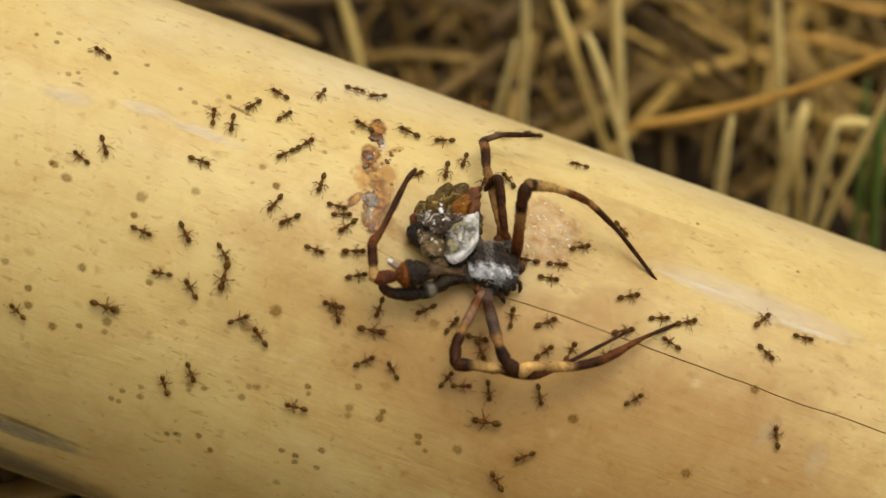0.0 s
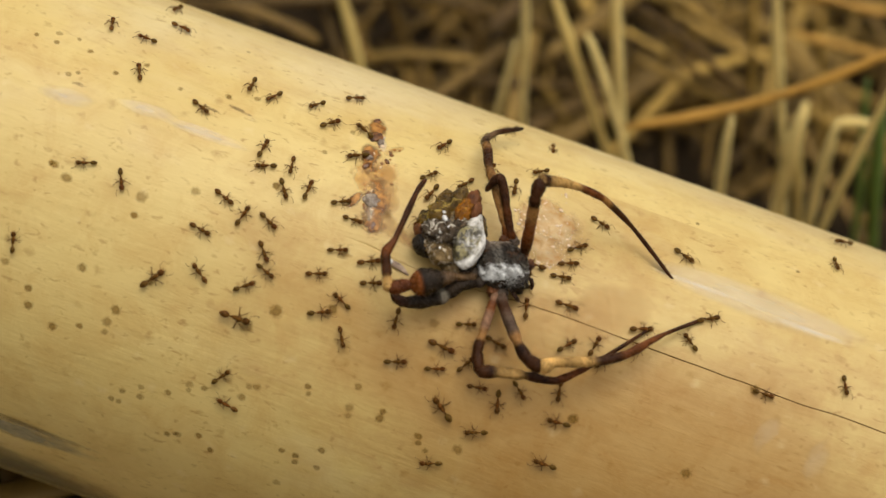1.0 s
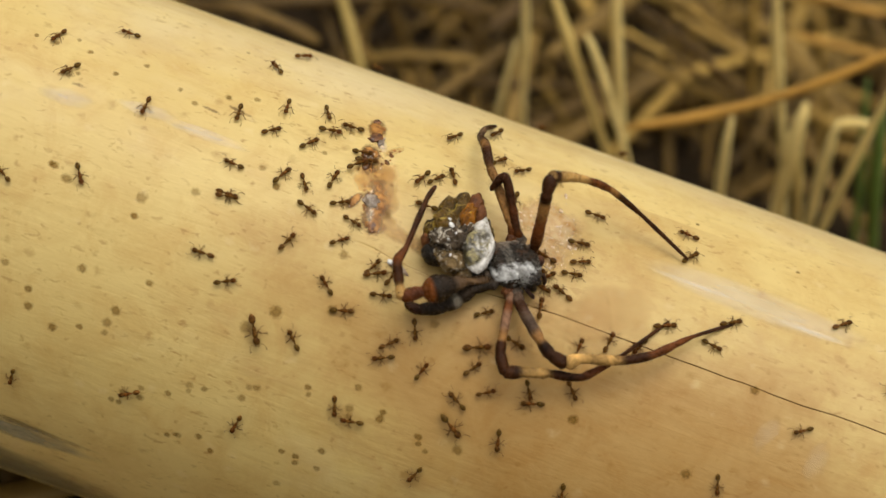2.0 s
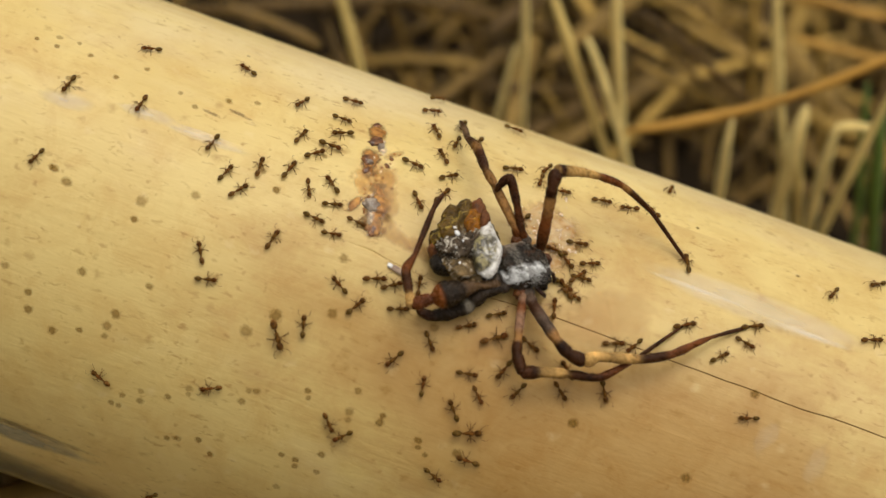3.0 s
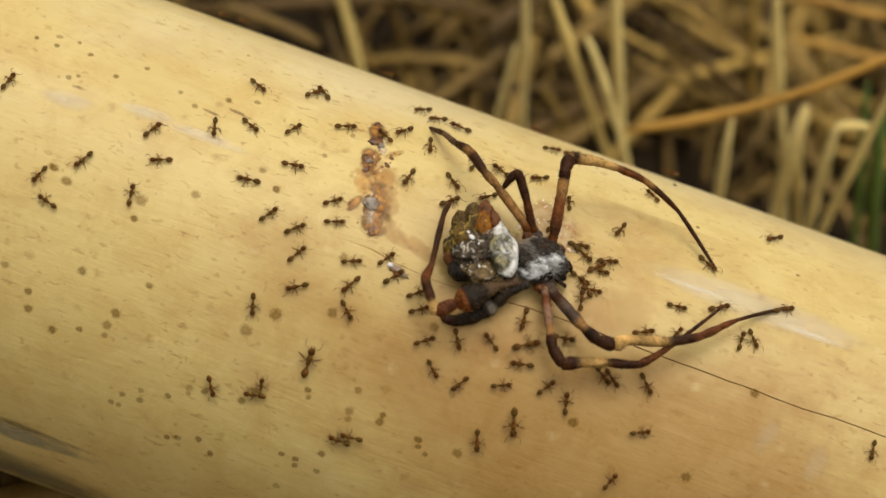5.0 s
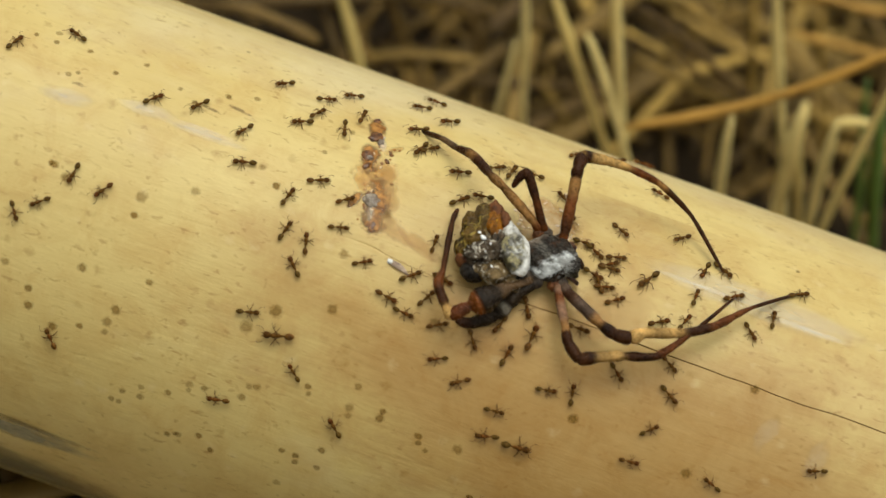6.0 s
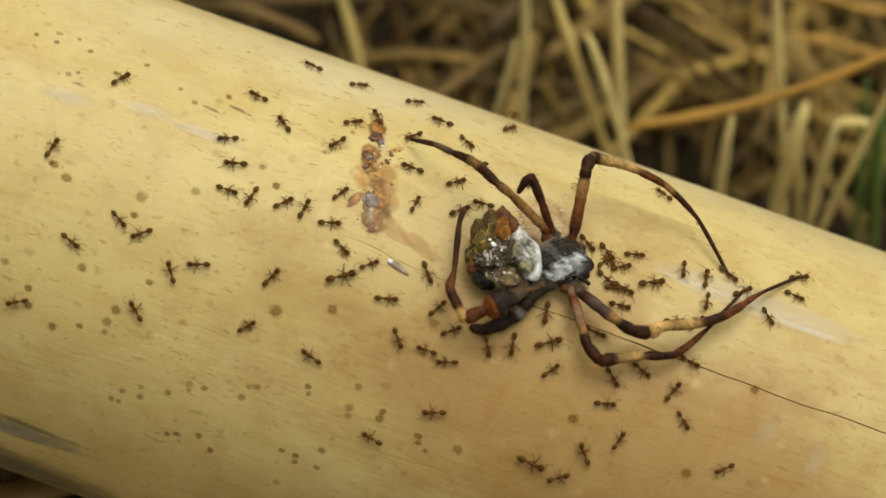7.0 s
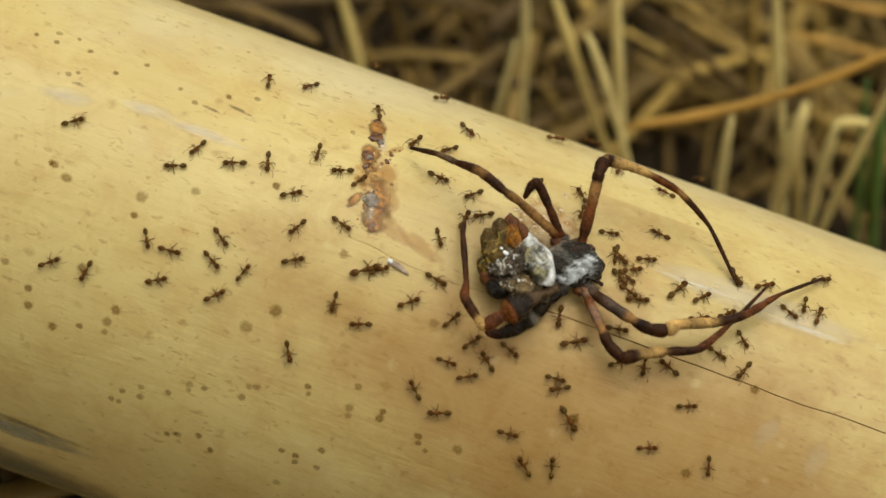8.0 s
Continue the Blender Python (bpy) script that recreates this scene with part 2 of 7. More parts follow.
M_LOBE_OLIVE = lobe_material("olive_brown_lobe", (0.012, 0.006, 0.001), (0.150, 0.082, 0.012), (0.42, 0.30, 0.06), 0.085)
M_LOBE_AMBER = lobe_material("amber_lobe", (0.018, 0.005, 0.001), (0.40, 0.145, 0.008), (0.62, 0.36, 0.03), 0.05)
# In the next two the pale flecks are wet glints put into the colour.
M_LOBE_WET = lobe_material("silver_wet_skin", (0.010, 0.007, 0.004), (0.105, 0.070, 0.038), (0.62, 0.56, 0.44), 0.10, 900.0, 0.08)
M_LOBE_SHEET = lobe_material("translucent_brown_skin", (0.030, 0.018, 0.006), (0.27, 0.175, 0.070), (0.72, 0.62, 0.45), 0.10, 700.0, 0.06)
M_LOBE_BLACK = lobe_material("black_wet_lobe", (0.006, 0.005, 0.004), (0.03, 0.022, 0.014), (0.10, 0.075, 0.045), 0.0, 700.0, 0.15)


# ---------------------------------------------------------------- ground and culm
def make_ground():
    bm = bmesh.new()
    n = 60
    rows = []
    for i in range(n + 1):
        row = []
        for j in range(n + 1):
            s, t = (i / n * 2 - 1), (j / n * 2 - 1)
            x, y = 0.03 + 40.0 * s * abs(s) ** 4.0 + 0.25 * s, 0.12 + 40.0 * t * abs(t) ** 4.0 + 0.25 * t
            d = math.hypot(x, y - 0.1)
            z = 0.006 * noise.noise(Vector((x * 22, y * 22, 0))) + 0.003 * noise.noise(Vector((x * 80, y * 80, 3)))
            near = min(1.0, max(0.0, (abs(y) - 0.012) / 0.03))
            z = (z - 0.006) * near - 0.002 * near - 0.0004
            row.append(bm.verts.new((x, y, z)))
        rows.append(row)
    for a, b in zip(rows, rows[1:]):
        for k in range(n):
            bm.faces.new((a[k], b[k], b[k + 1], a[k + 1]))
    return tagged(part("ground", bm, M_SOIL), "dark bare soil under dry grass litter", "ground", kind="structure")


CRACK_ANGLE = 34.25
CRACK_FROM = -0.0095
CRACK_BEND = ((-0.0085, -0.0035, 0.0018, 0.012, 0.018, 0.028, 0.040, 0.048, 0.052, 0.059, 0.09), (-0.9, 0.3, 0.8, -0.4, -0.6, -0.3, 0.0, 0.0, -0.3, 0.0, 0.4))


def ease(a, b, x):
    t = min(1.0, max(0.0, (x - a) / (b - a)))
    return t * t * (3 - 2 * t)


def unevenness(x, a):
    """How far the skin stands off a true cylinder."""
    lumps = RADIUS * 0.003 * noise.noise(Vector((x * 9, math.cos(radians(a)), math.sin(radians(a)))))
    return lumps + 0.0008 * ease(98.0, 122.0, a) * (1 - ease(130.0, 150.0, a))


def make_culm():
    """Bamboo culm along x: round, slightly uneven, hollow, with a fine lengthwise crack and a scar."""
    bm = bmesh.new()
    angles = sorted({round(k * 1.5, 3) for k in range(240) if abs(k * 1.5 - CRACK_ANGLE) > 0.7} | {round(CRACK_ANGLE % 360 + d, 3) for d in (-0.6, -0.12, 0.0, 0.12, 0.6)})
    xs = [-0.42 + 0.02 * k for k in range(16)] + [-0.10 + 0.002 * k for k in range(110)] + [0.12 + 0.02 * k for k in range(1, 16)]
    rings = []
    for x in xs:
        ring = []
        for a in angles:
            wob = 0.22 * noise.noise(Vector((x * 330, 1.7, 0))) + 0.2 * noise.noise(Vector((x * 120, 4.2, 0))) + float(np.interp(x, *CRACK_BEND))
            r = RADIUS + unevenness(x, a)
            # not quite round: a little flat behind the crest, a little full low in front
            r -= 0.00060 * ease(332.0 + 16.0, 330.0, a) * (1 - ease(300.0, 270.0, a))
            d = a - CRACK_ANGLE
            aa = a + wob * max(0.0, 1.0 - abs(d) / 9.0)
            if 0.05 < abs(d) < 0.3:
                aa -= d * 0.7 * (1 - ease(0.004, 0.013, x))
            if abs(d) < 0.05 and x > CRACK_FROM:
                r -= min(1.0, 0.14 + max(0.0, x - 0.004) / 0.007) * 0.0007
            ring.append(bm.verts.new((x, -r * math.sin(radians(aa)), RADIUS + r * math.cos(radians(aa)))))
        rings.append(ring)
    n = len(angles)
    for a, b in zip(rings, rings[1:]):
        for k in range(n):
            f = bm.faces.new((a[k], b[k], b[(k + 1) % n], a[(k + 1) % n]))
            if a[k].co.x > CRACK_FROM and min(abs(angles[k] - CRACK_ANGLE), abs(angles[(k + 1) % n] - CRACK_ANGLE)) < 0.05:
                f.material_index = 1
        if a[0].co.x > CRACK_FROM:
            for k in range(n):
                if 0.03 < abs(angles[k] - CRACK_ANGLE) < 0.2:
                    bm.edges.get((a[k], b[k])).smooth = False
    # hollow ends
    for ring, s in ((rings[0], 1), (rings[-1], -1)):
        inner, deep = [], []
        for v in ring:
            c = Vector((v.co.x, 0, RADIUS))
            inner.append(bm.verts.new(c + (v.co - c) * 0.82))
            deep.append(bm.verts.new(c + (v.co - c) * 0.82 + Vector((0.12 * s, 0, 0))))
        for p, q in ((ring, inner), (inner, deep)):
            for k in range(n):
                f = (p[k], p[(k + 1) % n], q[(k + 1) % n], q[k])
                bm.faces.new(f if s > 0 else f[::-1])
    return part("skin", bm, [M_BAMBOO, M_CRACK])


culm = new("bamboo_culm")
tagged(culm, "thick pale yellow dry bamboo culm with brown spots lying on straw", "bamboo pole")
skin = make_culm()
skin.parent = culm
ground = make_ground()
# ---------------------------------------------------------------- straw behind the culm
def stalk(name, label, points, width, material, category="straw", flat=0.55, steps=10):
    """One dry stalk: a bent, slightly ribbed bar with swollen joints."""
    ctrl = [Vector(p) for p in points]
    pts, radii = [], []
    n = max(2, steps)
    for i in range(n + 1):
        t = i / n
        if len(ctrl) == 2:
            p = ctrl[0].lerp(ctrl[1], t)
        else:
            p = ctrl[0] * (1 - t) ** 2 + ctrl[1] * 2 * t * (1 - t) + ctrl[2] * t * t
        p += Vector((noise.noise(p * 30), noise.noise(p * 30 + Vector((5, 0, 0))), 0)) * width * 0.35
        pts.append(p)
        radii.append(width * 0.5 * (1 + 0.12 * noise.noise(p * 90) + (0.18 if i in (3, 8) else 0)) * (1 - 0.25 * t) * (0.3 if i == 0 else 0.8 if i == 1 else 1.0))
    bm = bmesh.new()
    tube(bm, pts, radii, 8, flat)
    ob = part(name, bm, material)
    return tagged(ob, label, category)


def make_litter():
    """Loose dry grass lying over the ground: uncountable."""
    rnd = random.Random(4)
    bm = bmesh.new()
    for i in range(1450):
        if i < 950:
            x, y = rnd.uniform(-0.16, 0.24), rnd.uniform(0.045, 0.36)
            if math.hypot((x - 0.044) / 0.032, (y - 0.108) / 0.030) < 1.0 or noise.noise(Vector((x * 38, y * 38, 2.0))) < -0.06 + (0.28 if y < 0.13 else 0.0) or (x < 0.018 and rnd.random() < 0.55):
                continue
        else:
            x, y = rnd.uniform(-0.22, 0.2), rnd.uniform(-0.16, -0.02)
        z = rnd.uniform(-0.006, 0.010) if y > 0.04 else rnd.uniform(-0.006, 0.0015)
        turn = rnd.gauss(1.5, 0.75)
        rise = rnd.gauss(0.05, 0.16) if y > 0.06 else 0.0
        length = rnd.uniform(0.03, 0.11)
        w = rnd.uniform(0.0009, 0.0028)
        d = Vector((math.cos(turn) * math.cos(rise), math.sin(turn) * math.cos(rise), math.sin(rise)))
        if y < 0.04:
            d = Vector((d.x, d.y * 0.3, 0.0))
        p = Vector((x, y, z))
        mid = p + Vector((rnd.uniform(-1, 1), rnd.uniform(-1, 1), rnd.uniform(0, 0.6))) * length * 0.12
        pts = [p - d * length / 2, mid, p + d * length / 2]
        if min(q.y for q in pts) < 0.037 and y > 0.04:
            continue
        tube(bm, pts, [w * 0.6, w * 1.1, w * 0.4], 6, rnd.uniform(0.2, 0.6))
    for i in range(2600):                     # thins out round about
        x, y = rnd.gauss(0, 0.45), rnd.gauss(0.1, 0.45)
        if -0.17 < x < 0.25 and -0.17 < y < 0.4 or abs(y) < 0.09:
            continue
        turn, length, w = rnd.uniform(0, math.tau), rnd.uniform(0.04, 0.12), rnd.uniform(0.0009, 0.0026)
        d = Vector((math.cos(turn), math.sin(turn) * 0.7, rnd.uniform(-0.06, 0.12)))
        p = Vector((x, y, rnd.uniform(-0.006, 0.006)))
        tube(bm, [p - d * length / 2, p, p + d * length / 2], [w * 0.6, w * 1.1, w * 0.4], 5, 0.5)
    return tagged(part("straw_litter", bm, M_STRAW_DULL), "matted dull brown dry grass lying on soil", "straw", kind="stuff")


def make_thatch():
    """Fine dark decayed grass under the litter: uncountable."""
    rnd = random.Random(9)
    bm = bmesh.new()
    for i in range(2600):
        x, y = rnd.uniform(-0.16, 0.24), rnd.uniform(0.05, 0.38)
        if math.hypot((x - 0.044) / 0.028, (y - 0.108) / 0.028) < 1.0 or noise.noise(Vector((x * 30, y * 30, 7.0))) < -0.10 or (y < 0.135 and x > 0.02 and rnd.random() < 0.7):
            continue
        z = rnd.uniform(-0.010, -0.001)
        turn, rise = rnd.gauss(1.4, 0.9), rnd.gauss(0.1, 0.12)
        length, w = rnd.uniform(0.02, 0.06), rnd.uniform(0.0005, 0.0014)
        d = Vector((math.cos(turn) * math.cos(rise), math.sin(turn) * math.cos(rise), math.sin(rise)))
        p = Vector((x, y, z))
        mid = p + Vector((rnd.uniform(-1, 1), rnd.uniform(-1, 1), rnd.uniform(0, 0.5))) * length * 0.15
        pts = [p - d * length / 2, mid, p + d * length / 2]
        if min(q.y for q in pts) < 0.037:
            continue
        tube(bm, pts, [w, w, w * 0.5], 4, 0.6)
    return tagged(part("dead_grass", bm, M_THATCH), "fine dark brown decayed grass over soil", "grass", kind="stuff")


straw_litter = make_litter()
dead_grass = make_thatch()

# larger stalks, from top to foot
stalk("straw_stalk", "pale dry straw stalk standing in the litter", [(-0.0363, 0.0890, 0.0362), (-0.0125, 0.0890, -0.0080)], 0.0035, M_STRAW, "straw")
stalk("straw_stalk", "pale dry straw stalk standing in the litter", [(-0.0032, 0.1000, 0.0424), (0.0112, 0.1000, -0.0080)], 0.0030, M_STRAW, "straw")
stalk("straw_stalk", "pale dry straw stalk standing in the litter", [(-0.0004, 0.0950, 0.0291), (0.0026, 0.0950, -0.0080)], 0.0024, M_STRAW, "straw")
stalk("straw_stalk", "pale dry straw stalk standing in the litter", [(0.0006, 0.0900, 0.0482), (0.0111, 0.0900, 0.0306), (0.0389, 0.0900, -0.0065)], 0.0034, M_STRAW, "straw")
stalk("straw_stalk", "pale dry straw stalk standing in the litter", [(0.0111, 0.0890, 0.0389), (0.0192, 0.0890, 0.0298), (0.0384, 0.0890, -0.0049)], 0.0030, M_STRAW, "straw")
stalk("straw_stalk", "pale dry straw stalk standing in the litter", [(0.0121, 0.0950, 0.0501), (0.0328, 0.0950, -0.0080)], 0.0036, M_STRAW, "straw")
stalk("twig", "bent brown dry twig lying across straw", [(0.0228, 0.0790, 0.0295), (0.0443, 0.0790, 0.0412), (0.0605, 0.0790, 0.0622)], 0.0031, M_STRAW_BROWN, "twig")
stalk("straw_stalk", "pale dry straw stalk standing in the litter", [(0.0407, 0.0840, 0.0360), (0.0439, 0.0840, 0.0183), (0.0494, 0.0840, -0.0080)], 0.0034, M_STRAW, "straw")
stalk("straw_stalk", "pale dry straw stalk standing in the litter", [(0.0391, 0.1050, 0.0554), (0.0660, 0.1050, -0.0080)], 0.0035, M_STRAW, "straw")
stalk("straw_stalk", "pale dry straw stalk standing in the litter", [(0.0530, 0.0890, 0.0407), (0.0546, 0.0890, 0.0261), (0.0570, 0.0890, -0.0053)], 0.0056, M_STRAW, "straw")
stalk("straw_stalk", "pale dry straw stalk standing in the litter", [(0.0580, 0.0840, 0.0423), (0.0596, 0.0840, 0.0292), (0.0646, 0.0840, -0.0080)], 0.0036, M_STRAW, "straw")
stalk("straw_stalk", "pale dry straw stalk standing in the litter", [(0.0624, 0.0790, 0.0579), (0.0626, 0.0790, -0.0080)], 0.0031, M_STRAW, "straw")
stalk("grass_leaf", "fresh green grass blade among dry straw", [(0.0621, 0.1000, 0.0430), (0.0785, 0.1000, -0.0080)], 0.0029, M_GREEN, "grass")
stalk("grass_leaf", "fresh green grass blade among dry straw", [(0.0637, 0.0840, 0.0492), (0.0819, 0.0840, -0.0080)], 0.0045, M_GREEN, "grass")
stalk("straw_stalk", "pale dry straw stalk standing in the litter", [(0.0195, 0.1150, 0.0331), (0.0352, 0.1150, 0.0276), (0.0492, 0.1150, 0.0198)], 0.0022, M_STRAW_DULL, "straw")
stalk("grass_stalk", "dull brown dry grass stalk", [(0.0267, 0.1250, 0.0289), (0.0400, 0.1250, 0.0248), (0.0505, 0.1250, 0.0251)], 0.0026, M_STRAW_DULL, "straw")
stalk("twig", "bent brown dry twig lying across straw", [(0.0475, 0.1500, 0.0285), (0.0593, 0.1500, 0.0297), (0.0732, 0.1500, 0.0319)], 0.0028, M_STRAW_BROWN, "twig")
stalk("twig", "bent brown dry twig lying across straw", [(0.0520, 0.1400, 0.0249), (0.0637, 0.1400, 0.0262), (0.0753, 0.1400, 0.0274)], 0.0027, M_STRAW_BROWN, "twig")
stalk("grass_stalk", "dull brown dry grass stalk", [(0.0225, 0.1200, 0.0193), (0.0349, 0.1200, 0.0175), (0.0449, 0.1200, 0.0161)], 0.0024, M_STRAW_DULL, "straw")
stalk("grass_stalk", "dull brown dry grass stalk", [(0.0273, 0.1300, 0.0122), (0.0314, 0.1300, 0.0210), (0.0385, 0.1300, 0.0308)], 0.0025, M_STRAW_DULL, "straw")
stalk("grass_stalk", "dull brown dry grass stalk", [(0.0069, 0.1200, 0.0069), (0.0117, 0.1200, 0.0032), (0.0165, 0.1200, -0.0021)], 0.0019, M_STRAW_DULL, "straw")
stalk("grass_stalk", "dull brown dry grass stalk", [(0.0298, 0.1400, 0.0256), (0.0440, 0.1400, -0.0080)], 0.0020, M_STRAW_DULL, "straw")
stalk("grass_stalk", "dull brown dry grass stalk", [(0.0414, 0.1400, 0.0303), (0.0547, 0.1400, -0.0080)], 0.0022, M_STRAW_DULL, "straw")
stalk("grass_stalk", "dull brown dry grass stalk", [(-0.0567, 0.1000, 0.0114), (-0.0469, 0.1000, 0.0135), (-0.0361, 0.1000, 0.0113)], 0.0035, M_STRAW_DULL, "straw")
stalk("grass_stalk", "dull brown dry grass stalk", [(-0.0223, 0.1500, 0.0033), (-0.0168, 0.1500, -0.0094), (-0.0096, 0.1500, -0.0235)], 0.0044, M_STRAW_DULL, "straw")
stalk("grass_stalk", "dull brown dry grass stalk", [(0.0559, 0.1500, 0.0291), (0.0722, 0.1500, -0.0080)], 0.0025, M_STRAW_DULL, "straw")
stalk("straw_stalk", "pale dry straw stalk standing in the litter", [(0.0523, 0.0920, 0.0368), (0.0602, 0.0920, 0.0141), (0.0685, 0.0920, -0.0088)], 0.0030, M_STRAW, "straw")
stalk("straw_stalk", "pale dry straw stalk standing in the litter", [(0.0584, 0.0890, 0.0374), (0.0610, 0.0890, 0.0418), (0.0665, 0.0890, 0.0403)], 0.0026, M_STRAW, "straw")
stalk("grass_stalk", "dull brown dry grass stalk", [(0.0218, 0.1280, 0.0316), (0.0349, 0.1280, 0.0282), (0.0470, 0.1280, 0.0228)], 0.0026, M_STRAW_DULL, "straw")
stalk("grass_stalk", "dull brown dry grass stalk", [(0.0281, 0.1200, 0.0234), (0.0366, 0.1200, 0.0193), (0.0456, 0.1200, 0.0175)], 0.0020, M_STRAW_DULL, "straw")
stalk("grass_stalk", "dull brown dry grass stalk", [(0.0289, 0.1400, 0.0264), (0.0401, 0.1400, 0.0211), (0.0462, 0.1400, 0.0179)], 0.0024, M_STRAW_DULL, "straw")
stalk("grass_stalk", "dull brown dry grass stalk", [(-0.0284, 0.1350, 0.0060), (-0.0249, 0.1350, -0.0026), (-0.0148, 0.1350, -0.0118)], 0.0030, M_STRAW_DULL, "straw")
stalk("grass_stalk", "dull brown dry grass stalk", [(-0.0133, 0.1300, 0.0135), (-0.0057, 0.1300, 0.0040), (-0.0037, 0.1300, -0.0069)], 0.0032, M_STRAW_DULL, "straw")
stalk("grass_stalk", "dull brown dry grass stalk", [(-0.0287, 0.1200, -0.0023), (-0.0182, 0.1200, 0.0042), (-0.0044, 0.1200, 0.0064)], 0.0030, M_STRAW_DULL, "straw")
stalk("grass_stalk", "dull brown dry grass stalk", [(0.0386, 0.1200, 0.0429), (0.0427, 0.1200, 0.0314), (0.0469, 0.1200, 0.0195)], 0.0022, M_STRAW_DULL, "straw")
stalk("twig", "bent brown dry twig lying across straw", [(0.0646, 0.1300, 0.0412), (0.0582, 0.1300, 0.0399), (0.0488, 0.1300, 0.0401)], 0.0026, M_STRAW_BROWN, "twig")

# ---------------------------------------------------------------- marks on the skin
def stain_material(name, low, high, ring=False, strength=0.8, scale=900.0, rough=0.5, ragged=0.5, stretch=1.0, bump=0.00005, shine=0.2, grain=3.1, tide=None):
    """A thin mark that fades out unevenly at its rim."""
    n = Nodes(name)
    g = n.add("ShaderNodeTexCoord").outputs["Generated"]
    m = n.add("ShaderNodeMapping", Vector=g, Location=(-1, -1, 0), Scale=(2, 2, 0)).outputs[0]
    r = n.add("ShaderNodeVectorMath", i0=m)
    r.operation = "LENGTH"
    dice = n.add("ShaderNodeObjectInfo").outputs["Random"]
    v = n.coords((stretch, 1, 1))
    shift = n.add("ShaderNodeVectorMath", i0=v)
    n.tree.links.new(dice, shift.inputs[1])
    noise_v = n.noise(shift.outputs[0], scale, 4.0, 0.6)
    d = n.math("ADD", r.outputs["Value"], n.math("MULTIPLY", n.math("SUBTRACT", noise_v, 0.5), ragged * 2))
    if ring:
        a = n.ramp(d, (0.0, 0.66), (0.25, 0.70), (0.45, 0.82), (0.68, 0.42), (1.0, 0.0))
        a = n.math("MULTIPLY", a, n.math("ADD", 0.55, n.math("MULTIPLY", dice, 0.45)))
    else:
        a = n.ramp(d, (0.15, 1.0), (0.55, 0.7), (0.95, 0.0))
        a = n.math("MULTIPLY", a, n.ramp(r.outputs["Value"], (0.70, 1.0), (0.98, 0.0)))
    a = n.math("MULTIPLY", a, strength)
    fine = n.noise(shift.outputs[0], scale * grain, 3.0)
    col = n.ramp(fine, (0.3, low), (0.7, high))
    if tide:                                  # darker where the drying rim gathered
        col = n.mix(n.ramp(d, (0.38, 0.0), (0.56, 0.85), (0.74, 0.85), (0.9, 0.2)), col, tide)
    return n.done(col, rough, n.bump(fine, 0.6, bump), Alpha=a, Specular_IOR_Level=shine)


def patch(name, u, angle, turn, half_long, half_wide, material, label="", height=0.04, grid=10):
    """A thin sheet lying on the culm, following its curve."""
    m = on_pole(u, angle, turn)
    inv = m.inverted()
    c, s = math.cos(radians(turn)), math.sin(radians(turn))
    bm = bmesh.new()
    rows = []
    for i in range(grid + 1):
        row = []
        for j in range(grid + 1):
            x, y = (i / grid * 2 - 1) * half_long, (j / grid * 2 - 1) * half_wide
            du, dv = (x * c - y * s) * MM, (x * s + y * c) * MM
            a = angle - math.degrees(dv / RADIUS)
            p = on_pole(u + du, a, 0, height * MM + unevenness(u + du, a)).translation
            row.append(bm.verts.new(inv @ p))
        rows.append(row)
    for lo, hi in zip(rows, rows[1:]):
        for k in range(grid):
            bm.faces.new((lo[k], hi[k], hi[k + 1], lo[k + 1]))
    ob = part(name, bm, material, culm, label)
    ob.matrix_basis = m
    ob.visible_shadow = False
    return ob


MM = 0.001
M_SPOT = stain_material("brown_mould_spot", (0.150, 0.072, 0.009), (0.26, 0.142, 0.023), True, 0.9, 2600.0, 0.7, 0.6, shine=0.03)
M_WEAR = stain_material("pale_worn_skin", (0.66, 0.56, 0.38), (0.80, 0.72, 0.56), False, 0.4, 700.0, 0.45, 0.9, 0.12)
M_SCRATCH = stain_material("pale_scratched_skin", (0.64, 0.55, 0.36), (0.78, 0.71, 0.54), False, 0.40, 420.0, 0.32, 0.22, 0.10)
M_SCRATCH_LINE = stain_material("white_scratch_line", (0.74, 0.66, 0.48), (0.88, 0.83, 0.70), False, 0.34, 420.0, 0.3, 0.3, 0.1)
M_BLOOM = stain_material("chalky_wax_bloom", (0.62, 0.54, 0.37), (0.80, 0.735, 0.59), False, 0.38, 700.0, 0.55, 0.45, 0.3)
M_BLOOM_FAINT = stain_material("faint_wax_bloom", (0.58, 0.47, 0.29), (0.70, 0.60, 0.42), False, 0.20, 500.0, 0.55, 1.0, 0.6)
M_RUST = stain_material("rusty_sap_stain", (0.13, 0.040, 0.005), (0.56, 0.270, 0.065), False, 0.95, 620.0, 0.2, 1.3, 1.0, 0.0004, 0.15, 1.6, (0.10, 0.030, 0.004))
M_ORANGE = stain_material("orange_sap_stain", (0.30, 0.115, 0.014), (0.66, 0.36, 0.075), False, 0.5, 520.0, 0.25, 1.3, 1.0, 0.0003, 0.12, 1.7)
M_HALO = stain_material("pinkish_sap_halo", (0.58, 0.36, 0.15), (0.68, 0.47, 0.22), False, 0.42, 380.0, 0.4, 1.1)
M_SMEAR = stain_material("faint_rusty_smear", (0.35, 0.17, 0.04), (0.60, 0.34, 0.09), False, 0.5, 500.0, 0.35, 1.0)
M_SAP = stain_material("sticky_orange_sap", (0.40, 0.20, 0.05), (0.80, 0.60, 0.31), False, 0.8, 420.0, 0.10, 1.1, 1.0, 0.0009, 0.3, 2.0)
